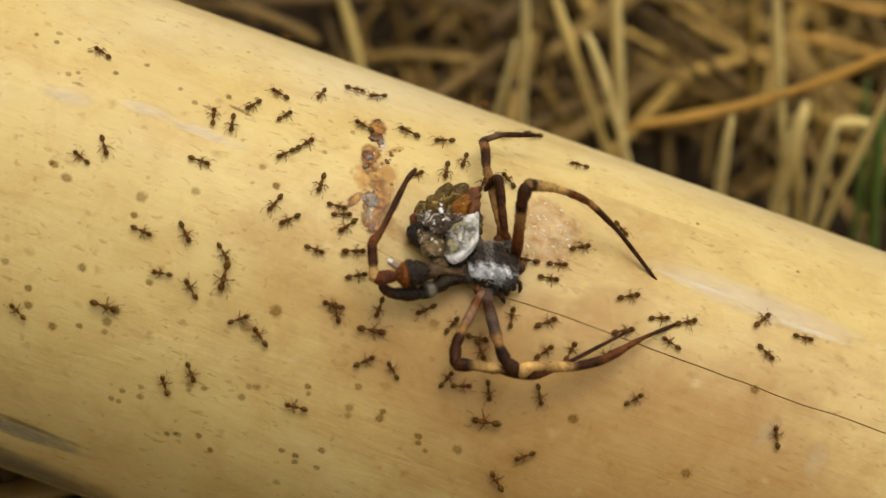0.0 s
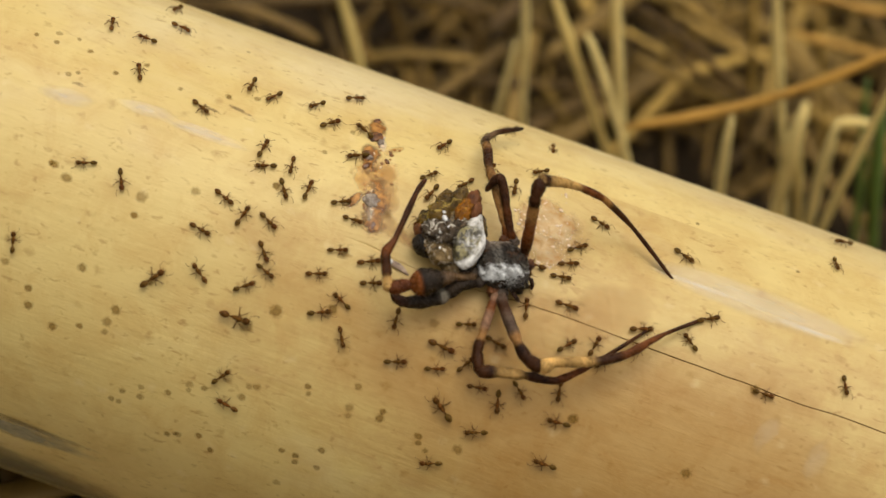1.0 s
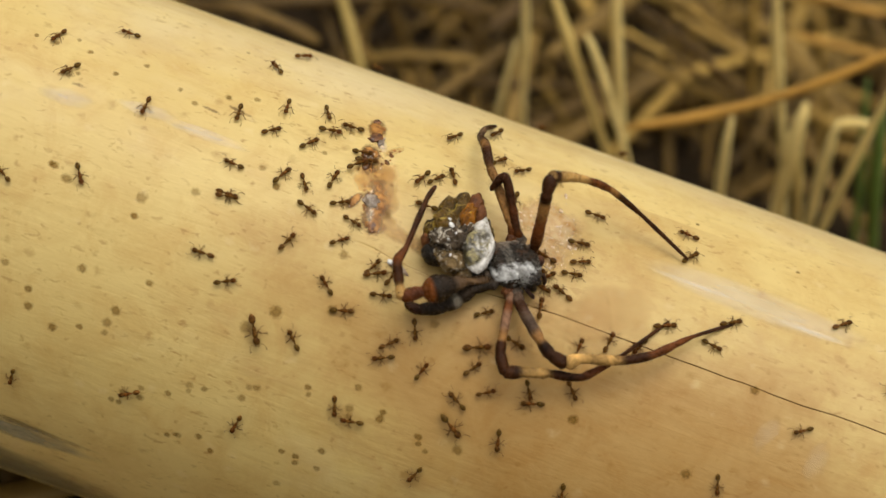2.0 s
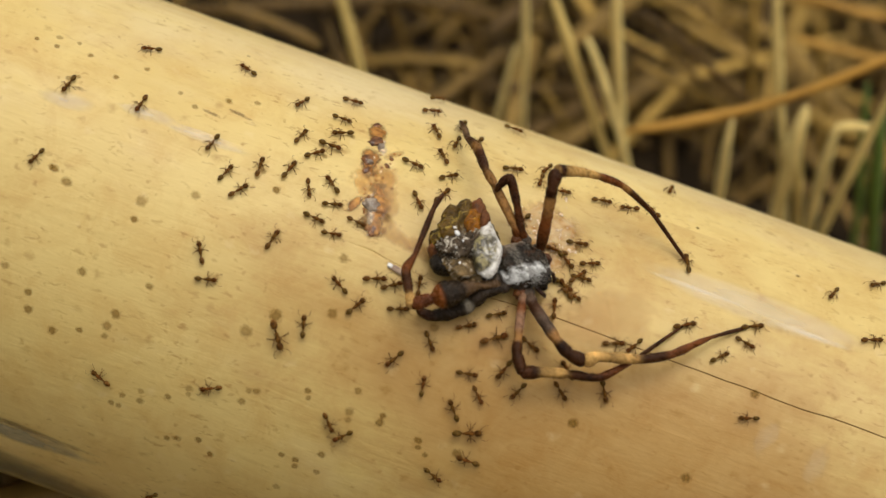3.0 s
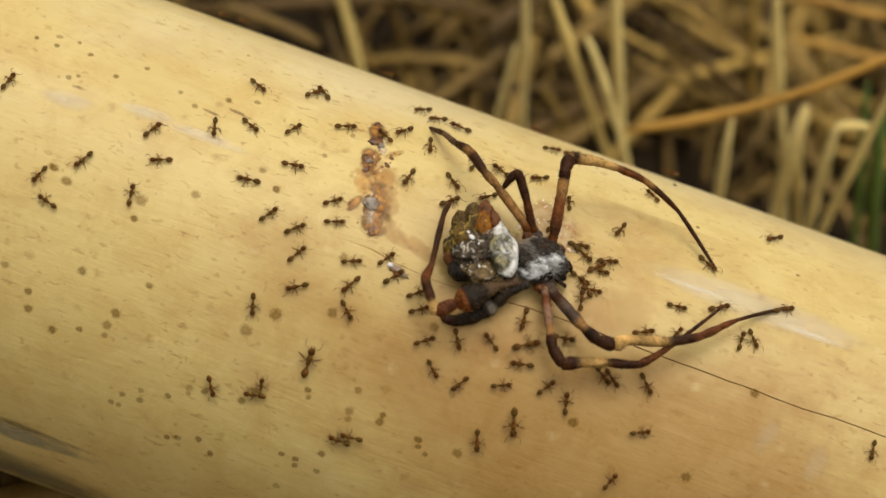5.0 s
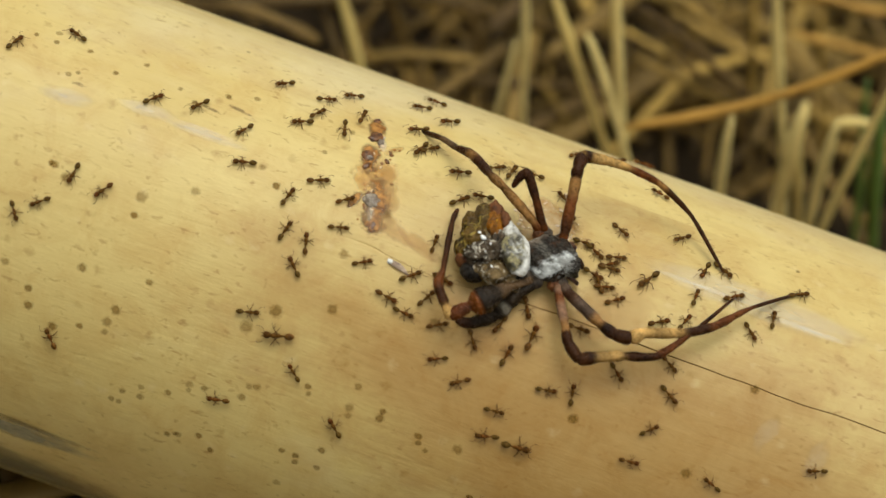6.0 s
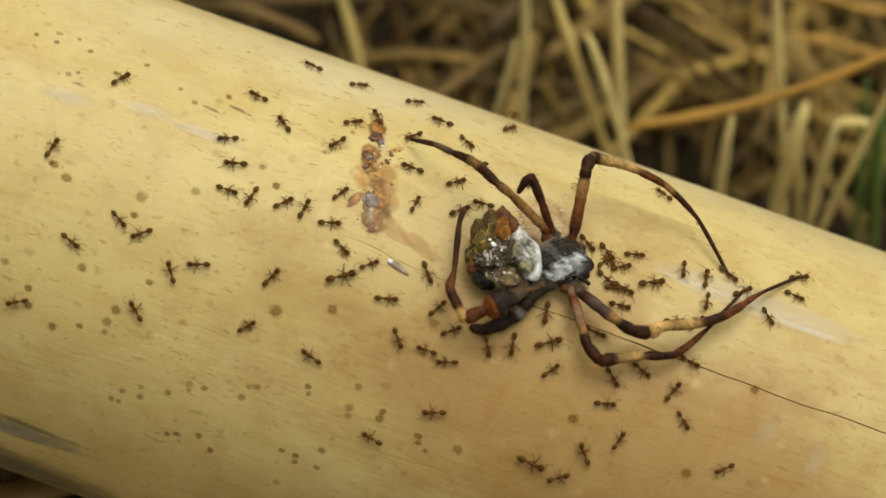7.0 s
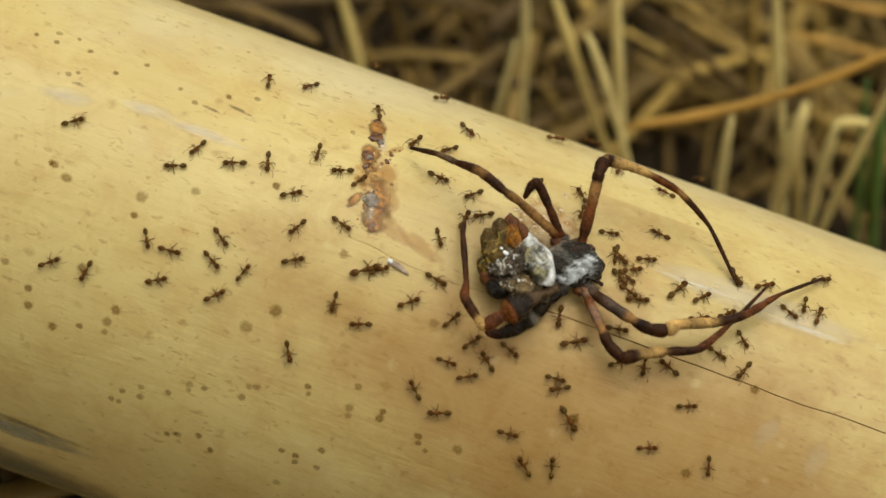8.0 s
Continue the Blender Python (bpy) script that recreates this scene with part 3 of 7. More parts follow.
M_REDDISH = stain_material("faint_reddish_tint", (0.44, 0.235, 0.070), (0.55, 0.325, 0.11), False, 0.26, 160.0, 0.5, 1.6, 0.7)
M_FLAKE = stain_material("brown_flaked_skin", (0.17, 0.095, 0.03), (0.42, 0.29, 0.13), False, 0.6, 1400.0, 0.7, 1.3)
M_SCAR = stain_material("grey_brown_scar", (0.20, 0.175, 0.098), (0.40, 0.35, 0.215), False, 0.8, 420.0, 0.7, 0.6, 0.35)
# Grey that paints the shade of the low flank onto the skin.
M_UNDER = stain_material("grey_shaded_flank", (0.085, 0.073, 0.038), (0.22, 0.19, 0.105), False, 0.65, 300.0, 0.8, 0.4, 0.6)
M_SCAR_EDGE = stain_material("dark_scar_edge", (0.045, 0.030, 0.012), (0.13, 0.085, 0.034), False, 0.38, 420.0, 0.8, 0.9, 0.4)


def spot(u, angle, radius):
    return patch("spot", u, angle, 0, radius * 1.25, radius * 1.15, M_SPOT, "", 0.03 + 0.004 * (len(culm.children) % 5), 6)


def bead(u, angle, size, seed, material, label, name="sap_bead"):
    """A raised lump of dried sap."""
    bm = bmesh.new()
    blob(bm, (0, 0, size[2] * 0.15 * MM), [s * MM for s in size], 0.4, seed, 20, 12)
    ob = part(name, bm, material, culm, label)
    ob.matrix_basis = on_pole(u, angle, seed * 40)
    return ob


def glassy(name, colour, deep, trans=0.35):
    n = Nodes(name)
    v = n.coords((1, 1, 1))
    f = n.noise(v, 900.0, 4.0, 0.6)
    col = n.ramp(f, (0.35, deep), (0.65, colour))
    return n.done(col, 0.10, n.bump(f, 0.6, 0.0003), Specular_IOR_Level=0.35, Transmission_Weight=trans)


M_SAP_BROWN = glassy("dried_brown_sap", (0.28, 0.11, 0.025), (0.05, 0.017, 0.005), 0.1)
M_SAP_AMBER = glassy("dried_amber_sap", (0.52, 0.25, 0.06), (0.20, 0.075, 0.015), 0.2)
M_SAP_GREY = glassy("clear_grey_sap", (0.50, 0.41, 0.30), (0.13, 0.080, 0.045), 0.25)
# Whitish colour that stands in for glints on wet sap.
M_SAP_GLINT = glassy("white_sap_glint", (0.90, 0.80, 0.62), (0.66, 0.44, 0.24), 0.2)

# dried sap left where the spider lay first
patch("sap_stain", -0.0103, 18.8, -75, 7.2, 3.0, M_HALO, "faint pinkish sap stain", 0.04)
patch("sap_stain", -0.0130, 5.1, -80, 2.7, 1.5, M_RUST, "rusty brown dried sap stain", 0.07)
patch("sap_stain", -0.0124, 13.9, -75, 2.9, 1.6, M_RUST, "rusty brown dried sap stain", 0.09)
patch("sap_stain", -0.0125, 19.5, -60, 2.4, 1.8, M_ORANGE, "orange dried sap stain", 0.06)
patch("sap_stain", -0.0101, 17.3, -70, 2.6, 2.0, M_ORANGE, "orange dried sap stain", 0.08)
patch("sap_stain", -0.0097, 22.6, -80, 3.4, 2.1, M_RUST, "rusty brown dried sap stain", 0.1)
patch("sap_stain", -0.0092, 27.7, -75, 3.0, 2.0, M_RUST, "rusty brown dried sap stain", 0.12)
patch("sap_stain", -0.0082, 21.5, -70, 3.0, 1.3, M_SMEAR, "faint rusty sap stain", 0.11)
patch("sap_stain", -0.0064, 28.2, -28, 3.6, 1.5, M_SMEAR, "faint rusty sap stain", 0.13)
patch("sap_stain", -0.0029, 29.6, -20, 4.4, 1.2, M_SMEAR, "faint rusty sap stain", 0.14)
patch("sap_stain", -0.0124, 25.0, 62, 1.9, 0.75, M_RUST, "dark rusty flake", 0.08)
patch("sap_stain", -0.0101, 9.6, 50, 2.2, 0.7, M_SMEAR, "faint rusty sap stain", 0.06)
patch("sap_stain", -0.0116, 9.2, -70, 1.5, 0.7, M_BLOOM, "whitish dried sap", 0.14)
patch("sap_stain", -0.0099, 26.4, -80, 1.6, 0.6, M_BLOOM, "whitish dried sap", 0.15)
bead(-0.0127, 7.5, (0.95, 0.75, 0.28), 1, M_SAP_BROWN, "glossy brown dried sap")
bead(-0.0119, 8.5, (0.62, 0.46, 0.30), 2, M_SAP_GREY, "clear grey sap bead")
bead(-0.0128, 13.3, (0.80, 0.74, 0.28), 3, M_SAP_BROWN, "glossy brown dried sap")
bead(-0.0125, 13.7, (0.48, 0.42, 0.33), 4, M_SAP_GREY, "clear grey sap bead")
bead(-0.0104, 23.6, (1.05, 0.95, 0.36), 5, M_SAP_GREY, "clear grey sap bead")
bead(-0.0125, 15.9, (0.7, 0.4, 0.2), 6, M_SAP_BROWN, "glossy brown dried sap")
bead(-0.0091, 29.1, (0.85, 0.5, 0.16), 7, M_SAP_BROWN, "glossy brown dried sap")
bead(-0.0103, 13.1, (0.42, 0.3, 0.16), 8, M_SAP_BROWN, "glossy brown dried sap")
bead(-0.0101, 10.9, (0.3, 0.25, 0.12), 9, M_SAP_BROWN, "glossy brown dried sap")
bead(-0.0134, 2.3, (0.5, 0.4, 0.14), 10, M_SAP_BROWN, "glossy brown dried sap")
# small whitish lumps where the wet stain glints
for u, a, r in ((-0.0119, 6.9, 0.34), (-0.0116, 9.4, 0.42), (-0.0122, 12.2, 0.26), (-0.0108, 15.2, 0.24), (-0.0100, 25.8, 0.36), (-0.0097, 27.3, 0.26), (-0.0108, 21.6, 0.28)):
    bead(u, a, (r, r * 0.55, 0.16), round(u * 1e5) % 50, M_SAP_GLINT, "whitish glint painted on the sap")
dice = random.Random(12)
for k in range(46):
    along = dice.uniform(0, 1)
    bead(-0.0112 + 0.0016 * along + dice.gauss(0, 0.0009), 8.5 + 22.0 * along, [dice.uniform(0.1, 0.26), dice.uniform(0.1, 0.22), dice.uniform(0.04, 0.1)], k + 20,
         dice.choice((M_SAP_BROWN, M_SAP_AMBER, M_SAP_AMBER)), "", "sap_crumb")
# wet sticky patch beside the spider
patch("sap_stain", 0.0114, 14.2, -30, 5.6, 4.4, M_SAP, "sticky pale orange sap film", 0.06)
patch("sap_stain", 0.0112, 20.8, -5, 4.6, 3.0, M_SAP, "sticky pale orange sap film", 0.09)
for k in range(26):
    cu, ca = 0.0114 + dice.gauss(0, 0.0020), 15.5 + dice.gauss(0, 3.8)
    for j in range(dice.randint(2, 6)):       # whitish lumps for the film's wet glints, in loose clumps
        r = dice.uniform(0.07, 0.30)
        bead(cu + dice.gauss(0, 0.0005), ca + dice.gauss(0, 0.8), [r, r * dice.uniform(0.6, 1.3), dice.uniform(0.04, 0.13)], k * 7 + j + 70,
             M_SAP_GLINT, "", "sap_crumb")
# faint reddish-brown tint on the skin where the spider is dragged
patch("worn_stain", 0.0125, 38.5, 25, 11.0, 5.0, M_REDDISH, "faint reddish-brown tinted skin", 0.02, 16)
patch("worn_stain", 0.0205, 30.5, 22, 9.0, 4.4, M_REDDISH, "faint reddish-brown tinted skin", 0.025, 16)
# pale worn streaks and flakes
patch("worn_streak", 0.0392, 15.6, -1, 17.5, 2.9, M_SCRATCH, "", 0.04, 14)
patch("worn_streak", 0.0466, 17.95, 0, 7.0, 0.6, M_SCRATCH_LINE, "", 0.06, 14)
patch("worn_streak", 0.0314, 16.5, -1, 7.5, 0.5, M_SCRATCH_LINE, "", 0.06, 14)
patch("worn_streak", -0.0502, 24.5, 4, 4.2, 1.5, M_BLOOM, "", 0.04, 14)
patch("worn_streak", -0.0404, 21.2, 4, 4.6, 1.2, M_BLOOM, "", 0.05, 14)
patch("worn_streak", -0.0330, 22.0, 0, 7.0, 1.0, M_WEAR, "", 0.05, 14)
patch("flake", -0.0331, 15.7, -8, 1.5, 0.35, M_FLAKE, "", 0.05)
patch("flake", -0.0300, 13.3, -10, 2.2, 0.35, M_FLAKE, "", 0.05)
patch("flake", -0.0495, 21.0, 0, 1.2, 0.4, M_FLAKE, "", 0.05)
patch("worn_streak", 0.0445, 43.0, 70, 3.2, 1.6, M_BLOOM_FAINT, "", 0.05)
patch("worn_streak", 0.0515, 44.0, 74, 3.4, 1.8, M_BLOOM_FAINT, "", 0.05)
# old scar low on the side
patch("scar", -0.0475, 101.6, 0, 17.0, 2.2, M_SCAR, "grey-brown sunken scar", 0.05, 16)
patch("scar", -0.0430, 98.6, -3, 12.0, 0.6, M_SCAR_EDGE, "dark rim of the scar", 0.09, 16)
# not part of the scar: a sheet that paints in the underside's shade
patch("scar", -0.0470, 118.0, -3, 26.0, 6.2, M_UNDER, "grey shade painted on the underside", 0.05, 16)
# a splinter with a pale tip
M_CHIP = spotted("grey_pink_chip", (0.16, 0.09, 0.05), (0.48, 0.35, 0.24), 900.0, 0.45)
bm = bmesh.new()
tube(bm, [Vector((-0.2, 0, 0.2)) * MM, Vector((0.9, 0.08, 0.3)) * MM, Vector((1.7, 0.02, 0.25)) * MM, Vector((2.6, -0.15, 0.14)) * MM], [0.34 * MM, 0.42 * MM, 0.32 * MM, 0.1 * MM], 10, 0.45)
splinter = part("splinter", bm, M_CHIP)
splinter.matrix_basis = on_pole(-0.0054, 35.2, -14)
tagged(splinter, "small pale pinkish chip lying on the bamboo", "splinter")
bm = bmesh.new()
blob(bm, (-0.2 * MM, 0, 0.28 * MM), (0.36 * MM, 0.34 * MM, 0.24 * MM), 0.4, 3, 16, 10)
part("tip", bm, M_DROP, splinter, "white tip")

# brown mould spots on the skin: metres along, degrees round, radius in mm
spot(-0.0461, 41.1, 0.66)
spot(-0.0481, 39.4, 0.51)
spot(-0.0486, 39.2, 0.37)
spot(-0.0368, 39.6, 0.74)
spot(-0.0309, 34.8, 0.59)
spot(-0.0219, 27.8, 0.51)
spot(-0.0406, 57.2, 0.59)
spot(-0.0323, 55.4, 0.51)
spot(-0.0351, 63.1, 0.66)
spot(-0.0357, 66.1, 0.66)
spot(-0.0356, 68.3, 0.44)
spot(-0.0420, 71.0, 0.59)
spot(-0.0388, 68.9, 0.44)
spot(-0.0194, 57.5, 0.81)
spot(-0.0166, 52.4, 0.81)
spot(-0.0102, 48.2, 0.66)
spot(0.0020, 44.0, 0.66)
spot(-0.0326, 82.6, 0.44)
spot(-0.0316, 82.6, 0.44)
spot(-0.0315, 79.8, 0.44)
spot(-0.0294, 77.4, 0.44)
spot(-0.0292, 79.7, 0.51)
spot(-0.0260, 76.5, 0.44)
spot(-0.0238, 73.0, 0.51)
spot(-0.0237, 74.3, 0.37)
spot(-0.0219, 72.7, 0.44)
spot(-0.0172, 71.8, 0.51)
spot(-0.0167, 69.0, 0.44)
spot(-0.0158, 68.6, 0.51)
spot(-0.0099, 64.8, 0.44)
spot(-0.0096, 66.2, 0.37)
spot(-0.0041, 61.3, 0.51)
spot(-0.0043, 66.1, 0.59)
spot(-0.0041, 67.8, 0.44)
spot(-0.0004, 66.0, 0.59)
spot(-0.0003, 64.4, 0.44)
spot(-0.0248, 86.5, 0.44)
spot(-0.0234, 85.7, 0.44)
spot(-0.0209, 84.1, 0.44)
spot(-0.0190, 86.7, 0.44)
spot(-0.0105, 80.5, 0.44)
spot(-0.0087, 80.6, 0.44)
spot(-0.0085, 82.2, 0.44)
spot(-0.0057, 81.7, 0.44)
spot(-0.0058, 77.2, 0.51)
spot(-0.0099, 89.1, 0.51)
spot(0.0048, 66.9, 0.51)
spot(0.0051, 68.3, 0.37)
spot(0.0062, 69.3, 0.37)
spot(0.0099, 66.8, 0.66)
spot(0.0218, 52.8, 0.66)
spot(0.0370, 55.5, 0.66)
spot(-0.0112, 36.8, 0.59)
spot(-0.0368, 43.7, 0.44)
spot(-0.0548, 9.9, 0.44)
spot(-0.0545, 12.5, 0.37)
spot(-0.0430, 10.1, 0.37)
spot(-0.0354, 15.4, 0.44)
spot(-0.0378, 13.2, 0.37)
spot(-0.0285, 8.6, 0.44)
spot(-0.0180, 16.3, 0.37)
spot(-0.0244, 24.9, 0.44)
spot(0.0299, -1.5, 0.29)
spot(0.0438, 2.8, 0.29)
spot(0.0417, 34.8, 0.59)
spot(-0.0498, 61.3, 0.51)
spot(-0.0461, 64.9, 0.51)
spot(-0.0455, 68.4, 0.59)
spot(-0.0238, 85.7, 0.37)
spot(-0.0460, 15.1, 0.37)
spot(-0.0325, -6.4, 0.29)
spot(-0.0319, 10.8, 0.44)
spot(-0.0157, 8.4, 0.37)
spot(-0.0572, 12.4, 0.33)
spot(-0.0522, 9.6, 0.35)
spot(-0.0502, 11.8, 0.37)
spot(-0.0512, 19.4, 0.40)
spot(-0.0502, 18.2, 0.33)

# ---------------------------------------------------------------- the dead spider (millimetres, facing +x)
def carapace_material():
    n = Nodes("silver_haired_carapace")
    v = n.coords((1, 1, 1))
    sep = n.add("ShaderNodeSeparateXYZ", Vector=v)
    fine = n.noise(n.coords((0.8, 1, 1)), 2000.0, 4.0, 0.65)
    big = n.noise(v, 620.0, 4.0, 0.7)
    patchy = n.noise(n.coords((1, 1, 1), shift=(0.01, 0.03, 0.02)), 560.0, 4.0, 0.65)
    dark = n.ramp(fine, (0.35, (0.008, 0.006, 0.004)), (0.7, (0.042, 0.031, 0.020)))
    dark = n.mix(n.ramp(patchy, (0.5, 0.0), (0.62, 0.85)), dark, n.ramp(fine, (0.35, (0.02, 0.018, 0.013)), (0.62, (0.19, 0.17, 0.135))))
    dark = n.mix(n.ramp(patchy, (0.34, 0.8), (0.44, 0.0)), dark, (0.09, 0.036, 0.012))
    pale = n.ramp(big, (0.36, (0.17, 0.165, 0.145)), (0.62, (0.76, 0.76, 0.72)))
    place = n.math("ADD", n.math("MULTIPLY", sep.outputs[0], 150.0), n.math("MULTIPLY", sep.outputs[1], -170.0))
    mask = n.ramp(n.math("ADD", place, n.math("MULTIPLY", big, 1.0)), (0.50, 0.0), (0.72, 1.0), (0.96, 1.0), (1.14, 0.0))
    rear = n.math("ADD", n.math("MULTIPLY", sep.outputs[0], -170.0), n.math("MULTIPLY", sep.outputs[1], 110.0))
    dark = n.mix(n.ramp(n.math("ADD", rear, n.math("MULTIPLY", patchy, 0.6)), (0.78, 0.0), (0.94, 0.75)), dark, (0.26, 0.205, 0.15))
    relief = n.math("ADD", n.math("MULTIPLY", big, 0.9), n.math("MULTIPLY", fine, 0.3))
    return n.done(n.mix(mask, dark, pale), n.ramp(fine, (0.3, 0.16), (0.7, 0.40)), n.bump(relief, 0.9, 0.0006), Specular_IOR_Level=0.10)


def scutum_material():
    """White at the point and along the rim, mottled olive in the middle."""
    n = Nodes("white_mottled_scutum")
    v = n.coords((1, 1, 1))
    sep = n.add("ShaderNodeSeparateXYZ", Vector=v)
    fine = n.noise(v, 1500.0, 4.0, 0.6)
    mottle = n.noise(v, 640.0, 4.0, 0.65, 0.6)
    dark = n.noise(n.coords((1, 1, 1), shift=(0.01, 0.02, 0.03)), 800.0, 3.0, 0.6, 0.5)
    pale = n.ramp(fine, (0.30, (0.22, 0.19, 0.13)), (0.58, (0.70, 0.675, 0.61)))
    olive = n.ramp(fine, (0.35, (0.09, 0.070, 0.020)), (0.65, (0.28, 0.23, 0.085)))
    olive = n.mix(n.ramp(dark, (0.43, 0.0), (0.50, 0.92)), olive, (0.026, 0.019, 0.006))
    olive = n.mix(n.ramp(mottle, (0.36, 0.9), (0.42, 0.0)), olive, (0.58, 0.55, 0.46))
    kx = n.math("DIVIDE", sep.outputs[0], 0.00435)
    ky = n.math("SUBTRACT", n.math("DIVIDE", sep.outputs[1], 0.00195), 0.38)
    edge = n.math("SQRT", n.math("ADD", n.math("MULTIPLY", kx, kx), n.math("MULTIPLY", ky, ky)))
    low = n.ramp(n.math("SUBTRACT", 0.5, kx), (0.10, 0.0), (0.36, 1.0))
    inner = n.ramp(n.math("ADD", edge, n.math("MULTIPLY", n.math("SUBTRACT", mottle, 0.5), 0.5)), (0.86, 1.0), (1.10, 0.0))
    mask = n.math("MULTIPLY", n.math("MULTIPLY", low, inner), n.ramp(mottle, (0.36, 0.45), (0.52, 1.0)))
    return n.done(n.mix(mask, pale, olive), n.ramp(fine, (0.3, 0.22), (0.7, 0.5)), n.bump(n.math("ADD", mottle, fine), 0.7, 0.0004), Specular_IOR_Level=0.5)


M_CARAPACE = carapace_material()
M_SCUTUM_PALE = scutum_material()


def leg_material(name, rough, relief, shine):
    """Banded leg skin: the bands' own colours, mottled and bristly."""
    n = Nodes(name)
    tint = n.tree.nodes.new("ShaderNodeAttribute")
    tint.attribute_name = "band"
    v = n.coords((1, 1, 1))
    big = n.noise(v, 520.0, 4.0, 0.65)
    fine = n.noise(v, 2600.0, 3.0, 0.6)
    f = n.math("ADD", n.math("MULTIPLY", big, 0.65), n.math("MULTIPLY", fine, 0.35))
    col = n.mix(1.0, tint.outputs["Color"], n.ramp(f, (0.36, 0.28), (0.50, 0.75), (0.64, 1.0)), "MULTIPLY")
    return n.done(col, n.ramp(fine, (0.3, rough), (0.7, rough + 0.25)), n.bump(f, 1.0, relief), Specular_IOR_Level=shine)


M_LEG = leg_material("banded_leg_chitin", 0.2, 0.0005, 0.09)
M_LEG_WET = leg_material("wet_black_leg_chitin", 0.12, 0.0008, 0.16)
BROWN, DARK, TAN, PALE, GREY, BLACK = (0.155, 0.047, 0.011), (0.052, 0.018, 0.005), (0.57, 0.33, 0.10), (0.31, 0.165, 0.092), (0.105, 0.066, 0.042), (0.030, 0.019, 0.010)
UMBER, RUST, HONEY, AMBER = (0.13, 0.075, 0.035), (0.165, 0.045, 0.010), (0.32, 0.155, 0.045), (0.25, 0.072, 0.013)


def smooth_line(ctrl, radii, steps):
    """Points and radii along a rounded line through the joints; returns also the stretch each belongs to."""
    pts, rad, which = [], [], []
    n = len(ctrl)
    for i in range(n - 1):
        p0, p1, p2, p3 = ctrl[max(i - 1, 0)], ctrl[i], ctrl[i + 1], ctrl[min(i + 2, n - 1)]
        for k in range(steps + (i == n - 2)):
            t = k / steps
            # blend of the straight stretch and a gentle curve through the joints
            c = 0.5 * ((2 * p1) + (p2 - p0) * t + (2 * p0 - 5 * p1 + 4 * p2 - p3) * t * t + (3 * p1 - p0 - 3 * p2 + p3) * t ** 3)
            s = p1.lerp(p2, t)
            pts.append(s.lerp(c, 0.6))
            r = radii[i] * (1 - t) + radii[i + 1] * t
            rad.append(r)
            which.append(i)
    return pts, rad, which


def leg_mesh(name, joints, radii, bands, parent, label, seed, hairs=60, cuffs=(), material=M_LEG):
    """A jointed leg of banded, bristly stretches, its root at the origin."""
    ctrl = [Vector(j) * MM for j in joints]
    pts, rad, which = smooth_line(ctrl, [r * MM for r in radii], 7)
    rnd = random.Random(seed)
    bm = bmesh.new()
    seg = 10
    rings = []
    side = None
    band = bm.verts.layers.float_color.new("band")
    hues = []
    for i in range(len(pts)):                 # bands run into one another over a short way
        mix = Vector((0, 0, 0))
        for d, w in ((-1, 0.25), (0, 0.5), (1, 0.25)):
            mix += Vector(bands[which[min(max(i + d, 0), len(pts) - 1)]]) * w
        for at, half, tint in cuffs:          # narrow rings of another colour
            k = max(0.0, 1.0 - abs(i / (len(pts) - 1) - at) / half)
            mix = mix.lerp(Vector(tint), min(1.0, k * 1.6))
        hues.append((*(mix * (1.1 + 0.7 * noise.noise(pts[i] * 700 + Vector((0, seed, 0))))), 1.0))
    for i, p in enumerate(pts):
        way = (pts[min(i + 1, len(pts) - 1)] - pts[max(i - 1, 0)]).normalized()
        if side is None:
            side = way.cross(Vector((0.1, 0.2, 1))).normalized()
        side = (side - way * side.dot(way)).normalized()
        over = way.cross(side)
        r = rad[i] * (1 + 0.2 * noise.noise(p * 900 + Vector((seed, 0, 0))) + 0.10 * math.sin(math.pi * (i % 7) / 7.0) - (0.10 if i % 7 == 0 else 0))
        rings.append([bm.verts.new(p + (side * math.cos(k * math.tau / seg) + over * math.sin(k * math.tau / seg)) * r) for k in range(seg)])
    for i, ring in enumerate(rings):
        for v in ring:
            v[band] = hues[i]
    for i, (a, b) in enumerate(zip(rings, rings[1:])):
        for k in range(seg):
            bm.faces.new((a[k], a[(k + 1) % seg], b[(k + 1) % seg], b[k]))
    for ring, s, j in ((rings[0], -1, 0), (rings[-1], 1, -1)):
        way = (pts[1] - pts[0]) if j == 0 else (pts[-1] - pts[-2])
        c = bm.verts.new(pts[j] + way.normalized() * s * rad[j] * 0.7)
        c[band] = hues[j]
        for k in range(seg):
            f = (ring[k], ring[(k + 1) % seg], c)
            bm.faces.new(f if s > 0 else f[::-1])
    # bristles
    for _ in range(int(hairs * 1.8)):
        i = rnd.randrange(1, len(pts) - 1)
        k = rnd.randrange(seg)
        v = rings[i][k].co.copy()
        out = (v - pts[i]).normalized()
        way = (pts[i + 1] - pts[i - 1]).normalized()
        tip = v + (out + way * rnd.uniform(0.2, 0.9)).normalized() * rnd.uniform(0.18, 0.45) * MM
        w = way.cross(out) * 0.02 * MM
        a, b, c = bm.verts.new(v + w), bm.verts.new(v - w), bm.verts.new(tip)
        d = bm.verts.new(v + way * 0.035 * MM)
        for q in (a, b, c, d):
            q[band] = (0.03, 0.012, 0.005, 1.0)
        for f in ((a, b, c), (b, d, c), (d, a, c)):
            bm.faces.new(f)
    return part(name, bm, material, parent, label)


spider = new("spider")
tagged(spider, "dead silver and brown orb spider with torn abdomen on bamboo", "spider")


